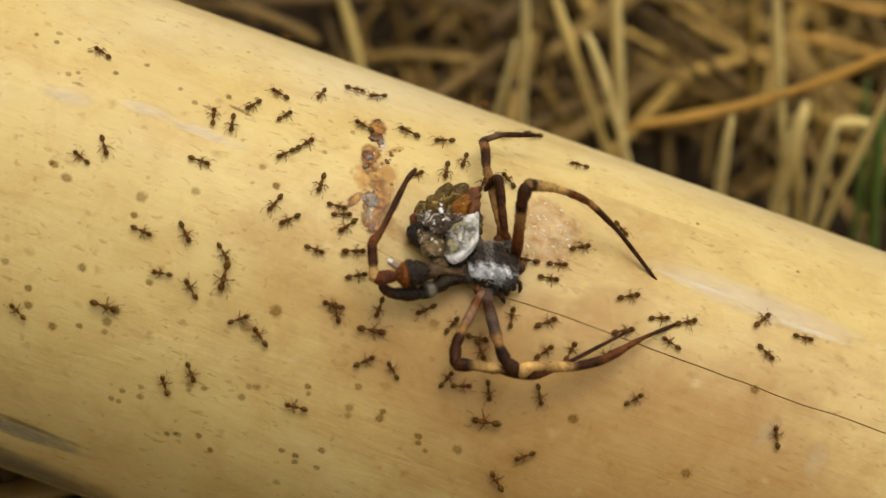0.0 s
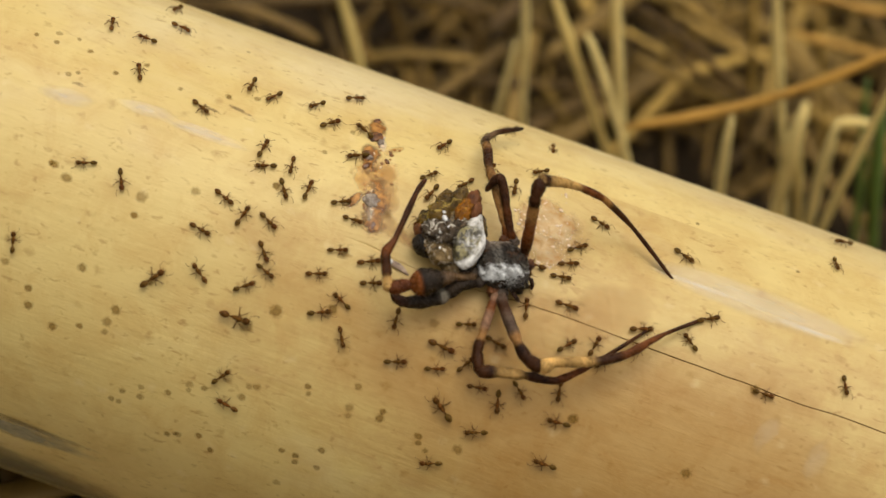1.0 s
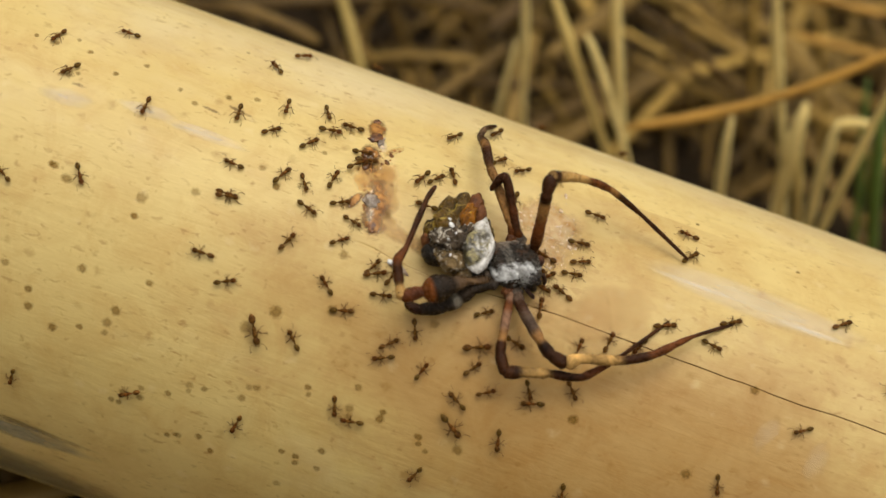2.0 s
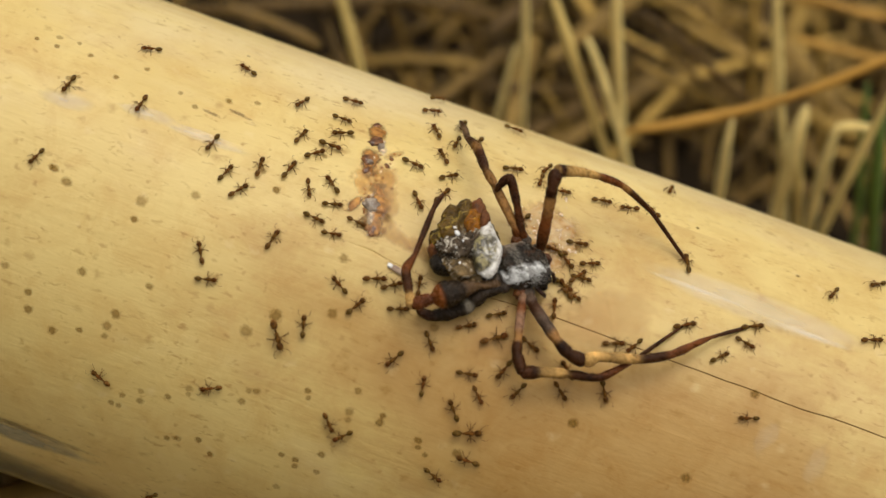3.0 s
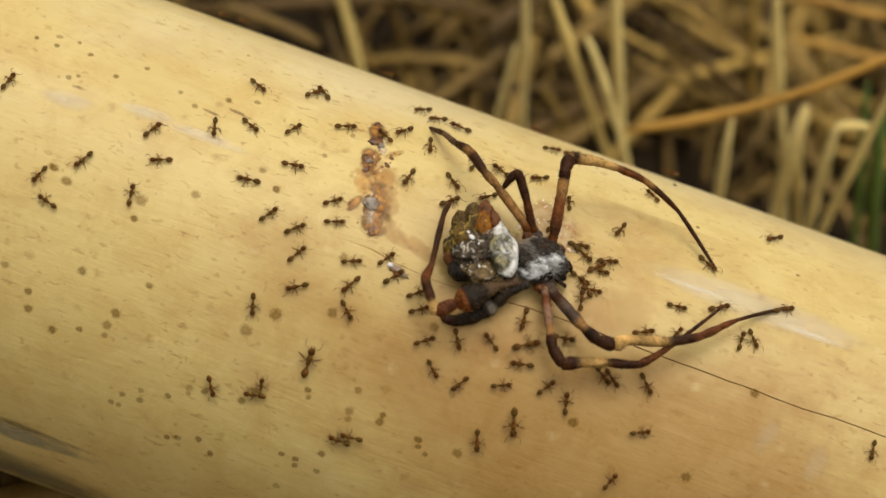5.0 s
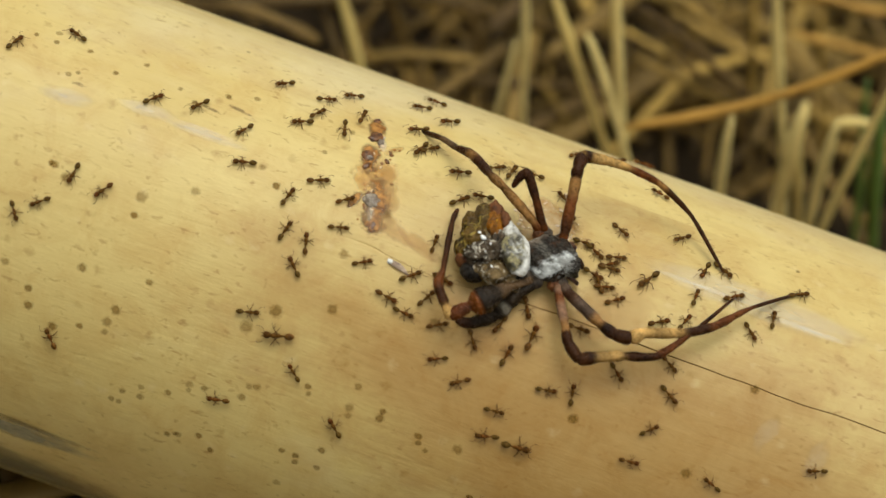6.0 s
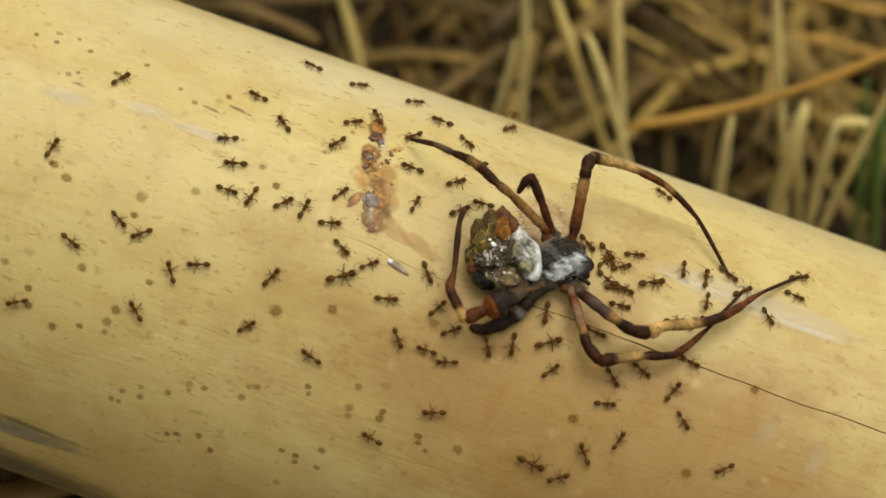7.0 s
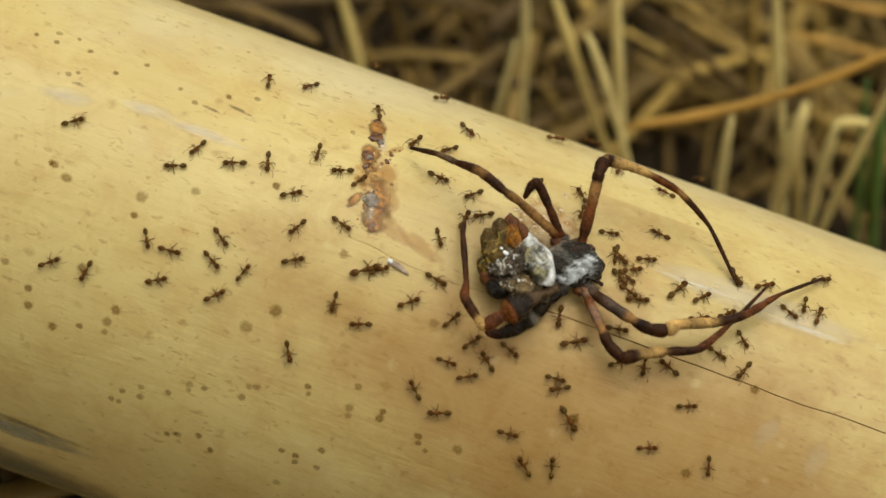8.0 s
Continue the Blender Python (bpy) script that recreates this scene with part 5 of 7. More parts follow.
# ---------------------------------------------------------------- movement
def motions():
    # the dead spider is dragged along and turned
    walk(spider, [(0.0, on_pole(0.00673, 30.31, -33.7)),
                  (0.5, on_pole(0.00732, 29.93, -30.5)),
                  (1.0, on_pole(0.00789, 29.66, -25.9)),
                  (1.5, on_pole(0.00851, 29.16, -22.0)),
                  (3.0, on_pole(0.01006, 27.41, -11.4)),
                  (3.5, on_pole(0.01033, 27.03, -9.0)),
                  (4.0, on_pole(0.01076, 26.57, -5.7)),
                  (4.5, on_pole(0.01119, 25.65, -2.6)),
                  (6.0, on_pole(0.01319, 24.60, 0.5)),
                  (6.5, on_pole(0.01381, 24.28, 3.9)),
                  (7.0, on_pole(0.01450, 24.25, 4.8)),
                  (7.5, on_pole(0.01537, 23.92, 7.4)),
                  (8.0, on_pole(0.01596, 23.97, 9.7))])
    walk(legs["A"], [(0.0, pose(0.00035, 0.00300, 0.00208, 35.0, -0.8, 47.4)),
        (0.5, pose(0.00035, 0.00300, 0.00208, 34.5, -0.6, 42.4)),
        (1.0, pose(0.00035, 0.00300, 0.00208, 32.4, 3.8, 39.8)),
        (1.5, pose(0.00035, 0.00300, 0.00208, 33.5, 8.2, 39.4)),
        (3.0, pose(0.00035, 0.00300, 0.00208, 26.6, 6.9, 28.3)),
        (3.5, pose(0.00035, 0.00300, 0.00208, 15.7, 6.5, 21.4)),
        (4.0, pose(0.00035, 0.00300, 0.00208, 7.3, 6.7, 16.9)),
        (4.5, pose(0.00035, 0.00300, 0.00208, -2.1, 5.7, 11.8)),
        (6.0, pose(0.00035, 0.00300, 0.00208, -1.1, 5.4, 5.8)),
        (6.5, pose(0.00035, 0.00300, 0.00208, 0.5, 4.7, 2.2)),
        (7.0, pose(0.00035, 0.00300, 0.00208, -0.1, 5.9, 2.5)),
        (7.5, pose(0.00035, 0.00300, 0.00208, 1.8, 6.8, -1.8)),
        (8.0, pose(0.00035, 0.00300, 0.00208, 4.0, 7.2, -3.7))])
    walk(lower_legs["A"], [(0.0, pose(-0.00035, 0.01010, 0.00429, -47.7, 20.9, -5.6)),
        (0.5, pose(-0.00035, 0.01010, 0.00429, -42.2, 17.4, -5.9)),
        (1.0, pose(-0.00035, 0.01010, 0.00429, -43.9, 15.9, -2.0)),
        (1.5, pose(-0.00035, 0.01010, 0.00429, -54.0, 16.4, 2.7)),
        (3.0, pose(-0.00035, 0.01010, 0.00429, -27.0, 7.6, 0.1)),
        (3.5, pose(-0.00035, 0.01010, 0.00429, -18.4, 1.4, 2.0)),
        (4.0, pose(-0.00035, 0.01010, 0.00429, -10.4, -1.3, 2.1)),
        (4.5, pose(-0.00035, 0.01010, 0.00429, -0.9, -4.1, 1.6)),
        (6.0, pose(-0.00035, 0.01010, 0.00429, 1.3, -6.0, -0.8)),
        (6.5, pose(-0.00035, 0.01010, 0.00429, 4.6, -6.9, -3.2)),
        (7.0, pose(-0.00035, 0.01010, 0.00429, 0.4, -6.1, -2.7)),
        (7.5, pose(-0.00035, 0.01010, 0.00429, -0.7, -7.1, -3.3)),
        (8.0, pose(-0.00035, 0.01010, 0.00429, -1.3, -7.3, -4.0))])
    walk(legs["B"], [(0.0, pose(-0.00279, 0.00351, 0.00205, -11.7, -21.9, -4.3)),
        (0.5, pose(-0.00279, 0.00351, 0.00205, -12.5, -23.5, -5.3)),
        (1.0, pose(-0.00279, 0.00351, 0.00205, -10.5, -22.0, -10.8)),
        (1.5, pose(-0.00279, 0.00351, 0.00205, -8.6, -19.5, -14.3)),
        (3.0, pose(-0.00279, 0.00351, 0.00205, -6.4, -14.0, -12.9)),
        (3.5, pose(-0.00279, 0.00351, 0.00205, -4.7, -10.2, -12.2)),
        (4.0, pose(-0.00279, 0.00351, 0.00205, -5.2, -11.8, -14.0)),
        (4.5, pose(-0.00279, 0.00351, 0.00205, -5.4, -12.2, -12.8)),
        (6.0, pose(-0.00279, 0.00351, 0.00205, -5.8, -12.1, -7.2)),
        (6.5, pose(-0.00279, 0.00351, 0.00205, -4.0, -7.8, -6.1)),
        (7.0, pose(-0.00279, 0.00351, 0.00205, 0.0, -0.0, 0.0)),
        (7.5, pose(-0.00279, 0.00351, 0.00205, -0.7, -1.2, -1.0)),
        (8.0, pose(-0.00279, 0.00351, 0.00205, 1.2, 2.2, 0.6))])
    walk(lower_legs["B"], [(0.0, pose(-0.01390, 0.00626, 0.00206, 45.5, 12.4, -66.7)),
        (0.5, pose(-0.01390, 0.00626, 0.00206, 40.4, 8.6, -54.0)),
        (1.0, pose(-0.01390, 0.00626, 0.00206, 31.9, 3.5, -40.0)),
        (1.5, pose(-0.01390, 0.00626, 0.00206, 21.4, -3.6, -31.5)),
        (3.0, pose(-0.01390, 0.00626, 0.00206, 7.8, 1.0, -8.4)),
        (3.5, pose(-0.01390, 0.00626, 0.00206, 0.4, -5.7, -4.6)),
        (4.0, pose(-0.01390, 0.00626, 0.00206, -0.0, -1.7, -2.0)),
        (4.5, pose(-0.01390, 0.00626, 0.00206, 2.2, 1.5, -2.6)),
        (6.0, pose(-0.01390, 0.00626, 0.00206, 5.0, 15.2, 5.2)),
        (6.5, pose(-0.01390, 0.00626, 0.00206, 2.1, 10.8, 5.4)),
        (7.0, pose(-0.01390, 0.00626, 0.00206, 0.0, -0.0, 0.0)),
        (7.5, pose(-0.01390, 0.00626, 0.00206, 2.6, 5.3, 0.6)),
        (8.0, pose(-0.01390, 0.00626, 0.00206, 1.4, 1.2, -1.0))])
    walk(legs["C"], [(0.0, pose(-0.00210, 0.00374, 0.00203, 4.3, -21.5, 7.4)),
        (0.5, pose(-0.00210, 0.00374, 0.00203, -2.3, -19.4, 10.2)),
        (1.0, pose(-0.00210, 0.00374, 0.00203, -4.3, -13.4, 10.1)),
        (1.5, pose(-0.00210, 0.00374, 0.00203, -3.5, -11.0, 8.3)),
        (3.0, pose(-0.00210, 0.00374, 0.00203, -3.0, -5.0, 2.0)),
        (3.5, pose(-0.00210, 0.00374, 0.00203, -5.1, -5.0, -0.6)),
        (4.0, pose(-0.00210, 0.00374, 0.00203, -4.7, -4.1, -0.9)),
        (4.5, pose(-0.00210, 0.00374, 0.00203, -3.3, -1.7, -1.9)),
        (6.0, pose(-0.00210, 0.00374, 0.00203, -2.9, -1.2, -2.0)),
        (6.5, pose(-0.00210, 0.00374, 0.00203, 0.1, 1.5, -1.2)),
        (7.0, pose(-0.00210, 0.00374, 0.00203, 0.0, -0.0, 0.0)),
        (7.5, pose(-0.00210, 0.00374, 0.00203, -2.4, -1.2, -1.5)),
        (8.0, pose(-0.00210, 0.00374, 0.00203, -3.5, -1.9, -2.1))])
    walk(legs["D"], [(0.0, pose(-0.00184, -0.00343, 0.00203, -16.1, 7.4, 21.8)),
        (0.5, pose(-0.00184, -0.00343, 0.00203, -13.7, 10.8, 20.7)),
        (1.0, pose(-0.00184, -0.00343, 0.00203, -12.4, 13.5, 17.6)),
        (1.5, pose(-0.00184, -0.00343, 0.00203, -8.6, 15.5, 15.8)),
        (3.0, pose(-0.00184, -0.00343, 0.00203, -7.0, 7.1, 7.8)),
        (3.5, pose(-0.00184, -0.00343, 0.00203, -6.9, 8.2, 8.4)),
        (4.0, pose(-0.00184, -0.00343, 0.00203, -6.2, 6.8, 5.6)),
        (4.5, pose(-0.00184, -0.00343, 0.00203, -6.7, 4.4, 4.4)),
        (6.0, pose(-0.00184, -0.00343, 0.00203, -0.4, 5.9, 5.3)),
        (6.5, pose(-0.00184, -0.00343, 0.00203, -0.6, 5.8, 1.8)),
        (7.0, pose(-0.00184, -0.00343, 0.00203, 2.4, 12.0, 2.5)),
        (7.5, pose(-0.00184, -0.00343, 0.00203, 2.5, 10.8, 0.8)),
        (8.0, pose(-0.00184, -0.00343, 0.00203, -5.9, 8.7, 0.8))])
    walk(lower_legs["D"], [(0.0, pose(-0.00865, -0.00758, -0.00074, 15.1, 9.5, 1.7)),
        (0.5, pose(-0.00865, -0.00758, -0.00074, 12.6, 7.3, -2.4)),
        (1.0, pose(-0.00865, -0.00758, -0.00074, 9.3, 4.8, -2.8)),
        (1.5, pose(-0.00865, -0.00758, -0.00074, 6.3, 3.0, -3.6)),
        (3.0, pose(-0.00865, -0.00758, -0.00074, 8.0, 2.4, -4.9)),
        (3.5, pose(-0.00865, -0.00758, -0.00074, 3.5, 5.3, -4.3)),
        (4.0, pose(-0.00865, -0.00758, -0.00074, 4.6, 2.8, -4.6)),
        (4.5, pose(-0.00865, -0.00758, -0.00074, 7.2, 2.0, -4.1)),
        (6.0, pose(-0.00865, -0.00758, -0.00074, -3.4, -0.0, -5.7)),
        (6.5, pose(-0.00865, -0.00758, -0.00074, -3.6, -0.5, -3.4)),
        (7.0, pose(-0.00865, -0.00758, -0.00074, -1.9, -12.1, -2.1)),
        (7.5, pose(-0.00865, -0.00758, -0.00074, -6.8, -8.9, 1.8)),
        (8.0, pose(-0.00865, -0.00758, -0.00074, -1.1, -1.1, 0.7))])
    walk(legs["E"], [(0.0, pose(-0.00103, -0.00347, 0.00163, -12.3, 3.3, 18.5)),
        (0.5, pose(-0.00103, -0.00347, 0.00163, -10.2, 2.6, 17.3)),
        (1.0, pose(-0.00103, -0.00347, 0.00163, -9.6, 1.2, 13.8)),
        (1.5, pose(-0.00103, -0.00347, 0.00163, -5.9, -1.8, 11.0)),
        (3.0, pose(-0.00103, -0.00347, 0.00163, -0.5, -4.5, 2.3)),
        (3.5, pose(-0.00103, -0.00347, 0.00163, 0.3, -1.9, 4.2)),
        (4.0, pose(-0.00103, -0.00347, 0.00163, 1.7, -3.6, 2.2)),
        (4.5, pose(-0.00103, -0.00347, 0.00163, 7.4, -4.1, -1.6)),
        (6.0, pose(-0.00103, -0.00347, 0.00163, 9.9, -6.3, -1.1)),
        (6.5, pose(-0.00103, -0.00347, 0.00163, 8.3, -6.6, -4.9)),
        (7.0, pose(-0.00103, -0.00347, 0.00163, 8.2, -6.7, -2.4)),
        (7.5, pose(-0.00103, -0.00347, 0.00163, 9.6, -5.1, -2.7)),
        (8.0, pose(-0.00103, -0.00347, 0.00163, 15.2, -4.3, -6.0))])
    walk(legs["F"], [(0.0, pose(0.00203, -0.00235, 0.00173, 0.2, 2.3, 4.7)),
        (0.5, pose(0.00203, -0.00235, 0.00173, -0.5, 1.0, 5.0)),
        (1.0, pose(0.00203, -0.00235, 0.00173, -0.7, -0.7, 2.0)),
        (1.5, pose(0.00203, -0.00235, 0.00173, -0.2, 0.3, 2.1)),
        (3.0, pose(0.00203, -0.00235, 0.00173, 1.7, 3.3, 0.2)),
        (3.5, pose(0.00203, -0.00235, 0.00173, 1.8, 2.8, -1.6)),
        (4.0, pose(0.00203, -0.00235, 0.00173, 2.6, 4.3, -2.2)),
        (4.5, pose(0.00203, -0.00235, 0.00173, 2.0, 2.5, -3.8)),
        (6.0, pose(0.00203, -0.00235, 0.00173, 0.6, 0.4, -1.9)),
        (6.5, pose(0.00203, -0.00235, 0.00173, 0.9, 0.2, -3.9)),
        (7.0, pose(0.00203, -0.00235, 0.00173, 0.0, -0.0, 0.0)),
        (7.5, pose(0.00203, -0.00235, 0.00173, 0.3, 0.6, -0.3)),
        (8.0, pose(0.00203, -0.00235, 0.00173, 0.4, 0.4, -0.8))])
    walk(lower_legs["F"], [(0.0, pose(0.00974, -0.00477, 0.00218, 5.7, 1.9, 27.2)),
        (0.5, pose(0.00974, -0.00477, 0.00218, 4.8, 2.0, 24.1)),
        (1.0, pose(0.00974, -0.00477, 0.00218, 4.2, 1.9, 22.6)),
        (1.5, pose(0.00974, -0.00477, 0.00218, 3.7, 0.7, 17.2)),
        (3.0, pose(0.00974, -0.00477, 0.00218, 3.4, -2.2, 5.4)),
        (3.5, pose(0.00974, -0.00477, 0.00218, 3.0, -2.0, 4.9)),
        (4.0, pose(0.00974, -0.00477, 0.00218, 3.3, -3.1, 1.7)),
        (4.5, pose(0.00974, -0.00477, 0.00218, 2.3, -2.2, 1.1)),
        (6.0, pose(0.00974, -0.00477, 0.00218, 1.3, -1.3, 0.4)),
        (6.5, pose(0.00974, -0.00477, 0.00218, 1.0, 0.0, 3.7)),
        (7.0, pose(0.00974, -0.00477, 0.00218, -0.1, 0.2, 0.1)),
        (7.5, pose(0.00974, -0.00477, 0.00218, 0.5, -1.9, -3.9)),
        (8.0, pose(0.00974, -0.00477, 0.00218, 0.1, -2.0, -6.2))])
    walk(legs["G"], [(0.0, pose(0.00142, -0.00267, 0.00151, -2.9, -1.9, -1.8)),
        (0.5, pose(0.00142, -0.00267, 0.00151, -0.5, -0.3, -0.8)),
        (1.0, pose(0.00142, -0.00267, 0.00151, 1.7, 1.1, -1.3)),
        (1.5, pose(0.00142, -0.00267, 0.00151, 1.9, 1.2, -0.9)),
        (3.0, pose(0.00142, -0.00267, 0.00151, -0.4, -0.2, -5.1)),
        (3.5, pose(0.00142, -0.00267, 0.00151, 1.0, 0.7, -4.0)),
        (4.0, pose(0.00142, -0.00267, 0.00151, -1.5, -0.9, -3.9)),
        (4.5, pose(0.00142, -0.00267, 0.00151, 0.2, 0.2, -3.3)),
        (6.0, pose(0.00142, -0.00267, 0.00151, -3.2, -2.0, -2.6)),
        (6.5, pose(0.00142, -0.00267, 0.00151, -2.4, -1.6, -4.5)),
        (7.0, pose(0.00142, -0.00267, 0.00151, 0.0, -0.0, 0.0)),
        (7.5, pose(0.00142, -0.00267, 0.00151, -6.1, -4.1, -3.6)),
        (8.0, pose(0.00142, -0.00267, 0.00151, -3.8, -2.2, 0.7))])
    walk(lower_legs["G"], [(0.0, pose(0.00552, -0.00855, -0.00025, 3.3, -2.0, 24.4)),
        (0.5, pose(0.00552, -0.00855, -0.00025, 1.3, 0.1, 23.4)),
        (1.0, pose(0.00552, -0.00855, -0.00025, 1.4, -0.3, 19.0)),
        (1.5, pose(0.00552, -0.00855, -0.00025, 0.8, 0.1, 16.5)),
        (3.0, pose(0.00552, -0.00855, -0.00025, 0.5, -0.2, 11.9)),
        (3.5, pose(0.00552, -0.00855, -0.00025, 3.0, -3.1, 7.2)),
        (4.0, pose(0.00552, -0.00855, -0.00025, 2.8, -2.9, 3.9)),
        (4.5, pose(0.00552, -0.00855, -0.00025, 2.6, -2.7, 2.3)),
        (6.0, pose(0.00552, -0.00855, -0.00025, 3.1, -3.2, 1.9)),
        (6.5, pose(0.00552, -0.00855, -0.00025, 2.1, -2.2, 2.1)),
        (7.0, pose(0.00552, -0.00855, -0.00025, 0.1, -0.1, 0.1)),
        (7.5, pose(0.00552, -0.00855, -0.00025, 2.4, -2.5, 0.9)),
        (8.0, pose(0.00552, -0.00855, -0.00025, 2.1, -2.3, -5.7))])
    # the ants: seconds, millimetres along the culm, degrees round it, heading
    crawl(ants[0], [(0, -48.7, 11.5, 161), (0.5, -50.3, 6.4, 102), (1, -49.6, 2, 105), (1.5, -50.7, 8.7, 271), (3, -65.7, 13.8, 192), (3.5, -38.7, 15.5, 146), (4, -39.9, 1.4, 115), (4.25, -39.7, -1.5, 84), (5.68284, -35.6, -72, 84), (8, -35.4, -75.7, 84)])
    crawl(ants[1], [(0, -32.5, 17.6, 106), (0.5, -37.7, 18.5, 132), (1, -43.4, 13.0, 115), (1.5, -40.5, 20.9, 271), (3, -41.6, 19.7, 262), (3.5, -40.1, 23.5, 400), (4, -34.0, 23.5, 388), (4.5, -34.5, 25.8, 534), (6, -41.4, 41.1, 596), (6.5, -44.1, 49.2, 635), (7, -42.9, 52.8, 700), (7.5, -35.2, 55.2, 744), (8, -31.5, 54.4, 749)])
    crawl(ants[2], [(0, -30.0, 17.7, 282), (0.5, -29.4, 26.2, 360), (1, -25.2, 20.8, 444), (1.5, -20.9, 15.2, 418), (3, -19.2, 16.8, 401), (3.5, -19.0, 13.8, 419), (4.5, -21.0, -6.4, 461), (6.5, -22.6, 16.1, 598), (7, -24.1, 13.2, 499), (7.5, -23.5, 14.1, 539), (8, -24.0, 23.6, 646)])
    crawl(ants[3], [(0, -28.6, 11.2, 241), (0.5, -31.2, 12.1, 286), (1, -34.4, 16.4, 336), (1.5, -27.6, 16.4, 378), (3, -21.7, 13.7, 433), (3.5, -21.6, 14.0, 445), (4, -22.5, 14.1, 433), (4.5, -23.6, 14.7, 419), (6, -20.7, 7.0, 418), (6.5, -21.4, 6.5, 413), (7, -16.1, 5.9, 395), (7.5, -16.3, 8.9, 546), (8, -18.7, 17.3, 636)])
    crawl(ants[4], [(0, -26.2, 5.3, 165), (0.5, -26.2, 4.1, 203), (1, -26.7, 6.8, 239), (1.5, -25.4, 9.4, 285), (3, -23.4, 4.3, 245), (3.5, -21.4, 7.7, 255), (4, -24.8, 2.9, 195), (4.5, -23.5, -0.5, 76), (6, -20.4, 1.8, 24), (6.5, -20.9, 0.8, 39), (7, -24.1, -9.4, 168), (8, -23.1, -0.8, 233)])
    crawl(ants[5], [(0, -24.4, 11.0, 61), (0.5, -22.6, 10.3, 13), (1, -21.1, 22.5, -83), (1.5, -19.4, 25.0, -52), (3, -18.3, 25.2, -66), (3.5, -17.4, 24.5, 11), (4, -16.4, 26.7, 38), (6, -13.3, 25.7, 38), (7, -14.2, 24.7, 59), (8, -12.6, 20.4, 59)])
    crawl(ants[6], [(0, -21.4, 0.6, 262), (0.5, -22.0, 3.2, 195), (1.5, -20.6, 6.1, 267), (3, -17.8, 4.9, 359), (3.5, -10.8, -0.2, 421), (4, -10.3, -4.1, 520), (4.5, -17.4, -19.2, 449), (4.75, -17.5, -21.3, 455), (5.70908, -20.2, -72.0, 455), (8, -20.3, -74.6, 455)])
    crawl(ants[7], [(0, -17.7, -5.7, 9), (0.5, -17.4, -52, 89), (1, -17.1, -2.2, 34), (1.5, -17.2, -52, 90), (3, -17.5, -2.3, 8), (3.5, -10.7, -9.6, 55), (4, -14.2, -5.5, 224), (4.5, -15, -52, 92), (6, -17.5, -2.8, 207), (6.5, -16.5, -3.9, 43), (7, -17.5, -8.2, 31), (7.5, -15.2, -5.3, 9), (7.65, -15.3, -6.1, 98), (8, -17, -27, 98)])
    crawl(ants[8], [(0, -14.7, -6.2, 218), (0.5, -25, -8, 190), (1, -26, -52, 92), (1.5, -27, -7.6, 122), (3.5, -32.5, 2.4, 164), (4.5, -30.9, 5.4, 30), (6, -26.2, 1.5, -141), (6.5, -31.1, 8.2, -152), (7.5, -26, 8.2, -228), (8, -28.2, 2.5, -259)])
    crawl(ants[9], [(0, -20.6, 16.4, 58), (0.5, -18.7, 8.6, 40), (1, -18.7, 8.7, 46), (1.5, -18.6, 9.3, 20), (3, -17.8, 13.5, -1), (3.5, -14.6, 13.5, 12), (4, -2, -2.1, -34), (4.5, -2.7, -6.9, -202), (6, -4.7, -6, -143), (6.5, -5.2, -52, -269), (7, -5.7, -5, -181), (7.5, -3.8, -7.4, -350), (8, -2.2, -5.2, -404)])
    crawl(ants[10], [(0, -22.4, 20.3, 231), (0.5, -23.1, 22.3, 245), (1, -24.1, 24.6, 202), (1.5, -27.6, 25.6, 229), (3, -28.5, 28.1, 69), (4, -27.8, 15.7, 54), (4.5, -27.8, 14.5, 25), (6, -28.3, 18.2, -122), (6.5, -28.6, 19.9, -163), (7, -29.8, 21.5, -157), (7.5, -31.6, 23.4, -135), (8, -32.7, 25.9, -115)])
    crawl(ants[11], [(0, -43.3, 32.4, -54), (0.5, -38.5, 28.1, -26), (1, -39.8, 37.9, -64), (1.5, -37.6, 36.9, 0), (3, -59.2, 44.6, -168), (3.5, -37.1, 47.2, -135), (4, -39.1, 45.2, -200), (4.5, -38.3, 29.4, -286), (6, -40.2, 18.4, -312), (6.5, -66.6, 17.4, -181), (7, -45, 16.4, -300), (7.5, -66.3, 14.2, -184), (8, -68, 12, -184)])
    crawl(ants[12], [(0, -45.4, 36.2, 160), (0.5, -44.4, 37.3, 150), (1, -44.6, 37, 200), (1.5, -60.1, 37.4, 181), (3, -50.7, 38.4, 247), (3.5, -59.2, 38.4, 180), (4, -47.7, 38.4, 221), (4.5, -48.9, 38.5, 226), (6, -50.6, 51, 305), (6.5, -38.9, 52.6, 305), (7, -38.3, 45.5, 330), (7.5, -35.9, 40.9, 296), (8, -34.3, 47.4, 300)])
    crawl(ants[13], [(0, -31.8, 28.5, 0), (0.5, -27.1, 35.6, -74), (1, -27.3, 34.1, -21), (1.5, -27.4, 33.9, -21), (3, -26.2, 30.8, 53), (4, -61.2, 36.1, 185), (6, -58.5, 46.6, 293), (6.5, -58.4, 49.2, 274), (7, -30.2, 51.9, 125), (7.5, -29, 50, 24), (8, -26, 47, -30)])
    crawl(ants[14], [(0, -16.9, 24.1, 272), (0.5, -23.9, 27.8, 272), (1, -20.9, 28.2, 304), (1.5, -18.2, 29.5, 333), (3, -16.3, 31.0, 354), (4, -16.6, 34.8, 300), (4.5, -17.5, 34.0, 380), (6, -18.9, 36.3, 436), (6.5, -17.8, 33.5, 406), (7, -17.7, 30.6, 442), (8, -19.8, 28.5, 392)])
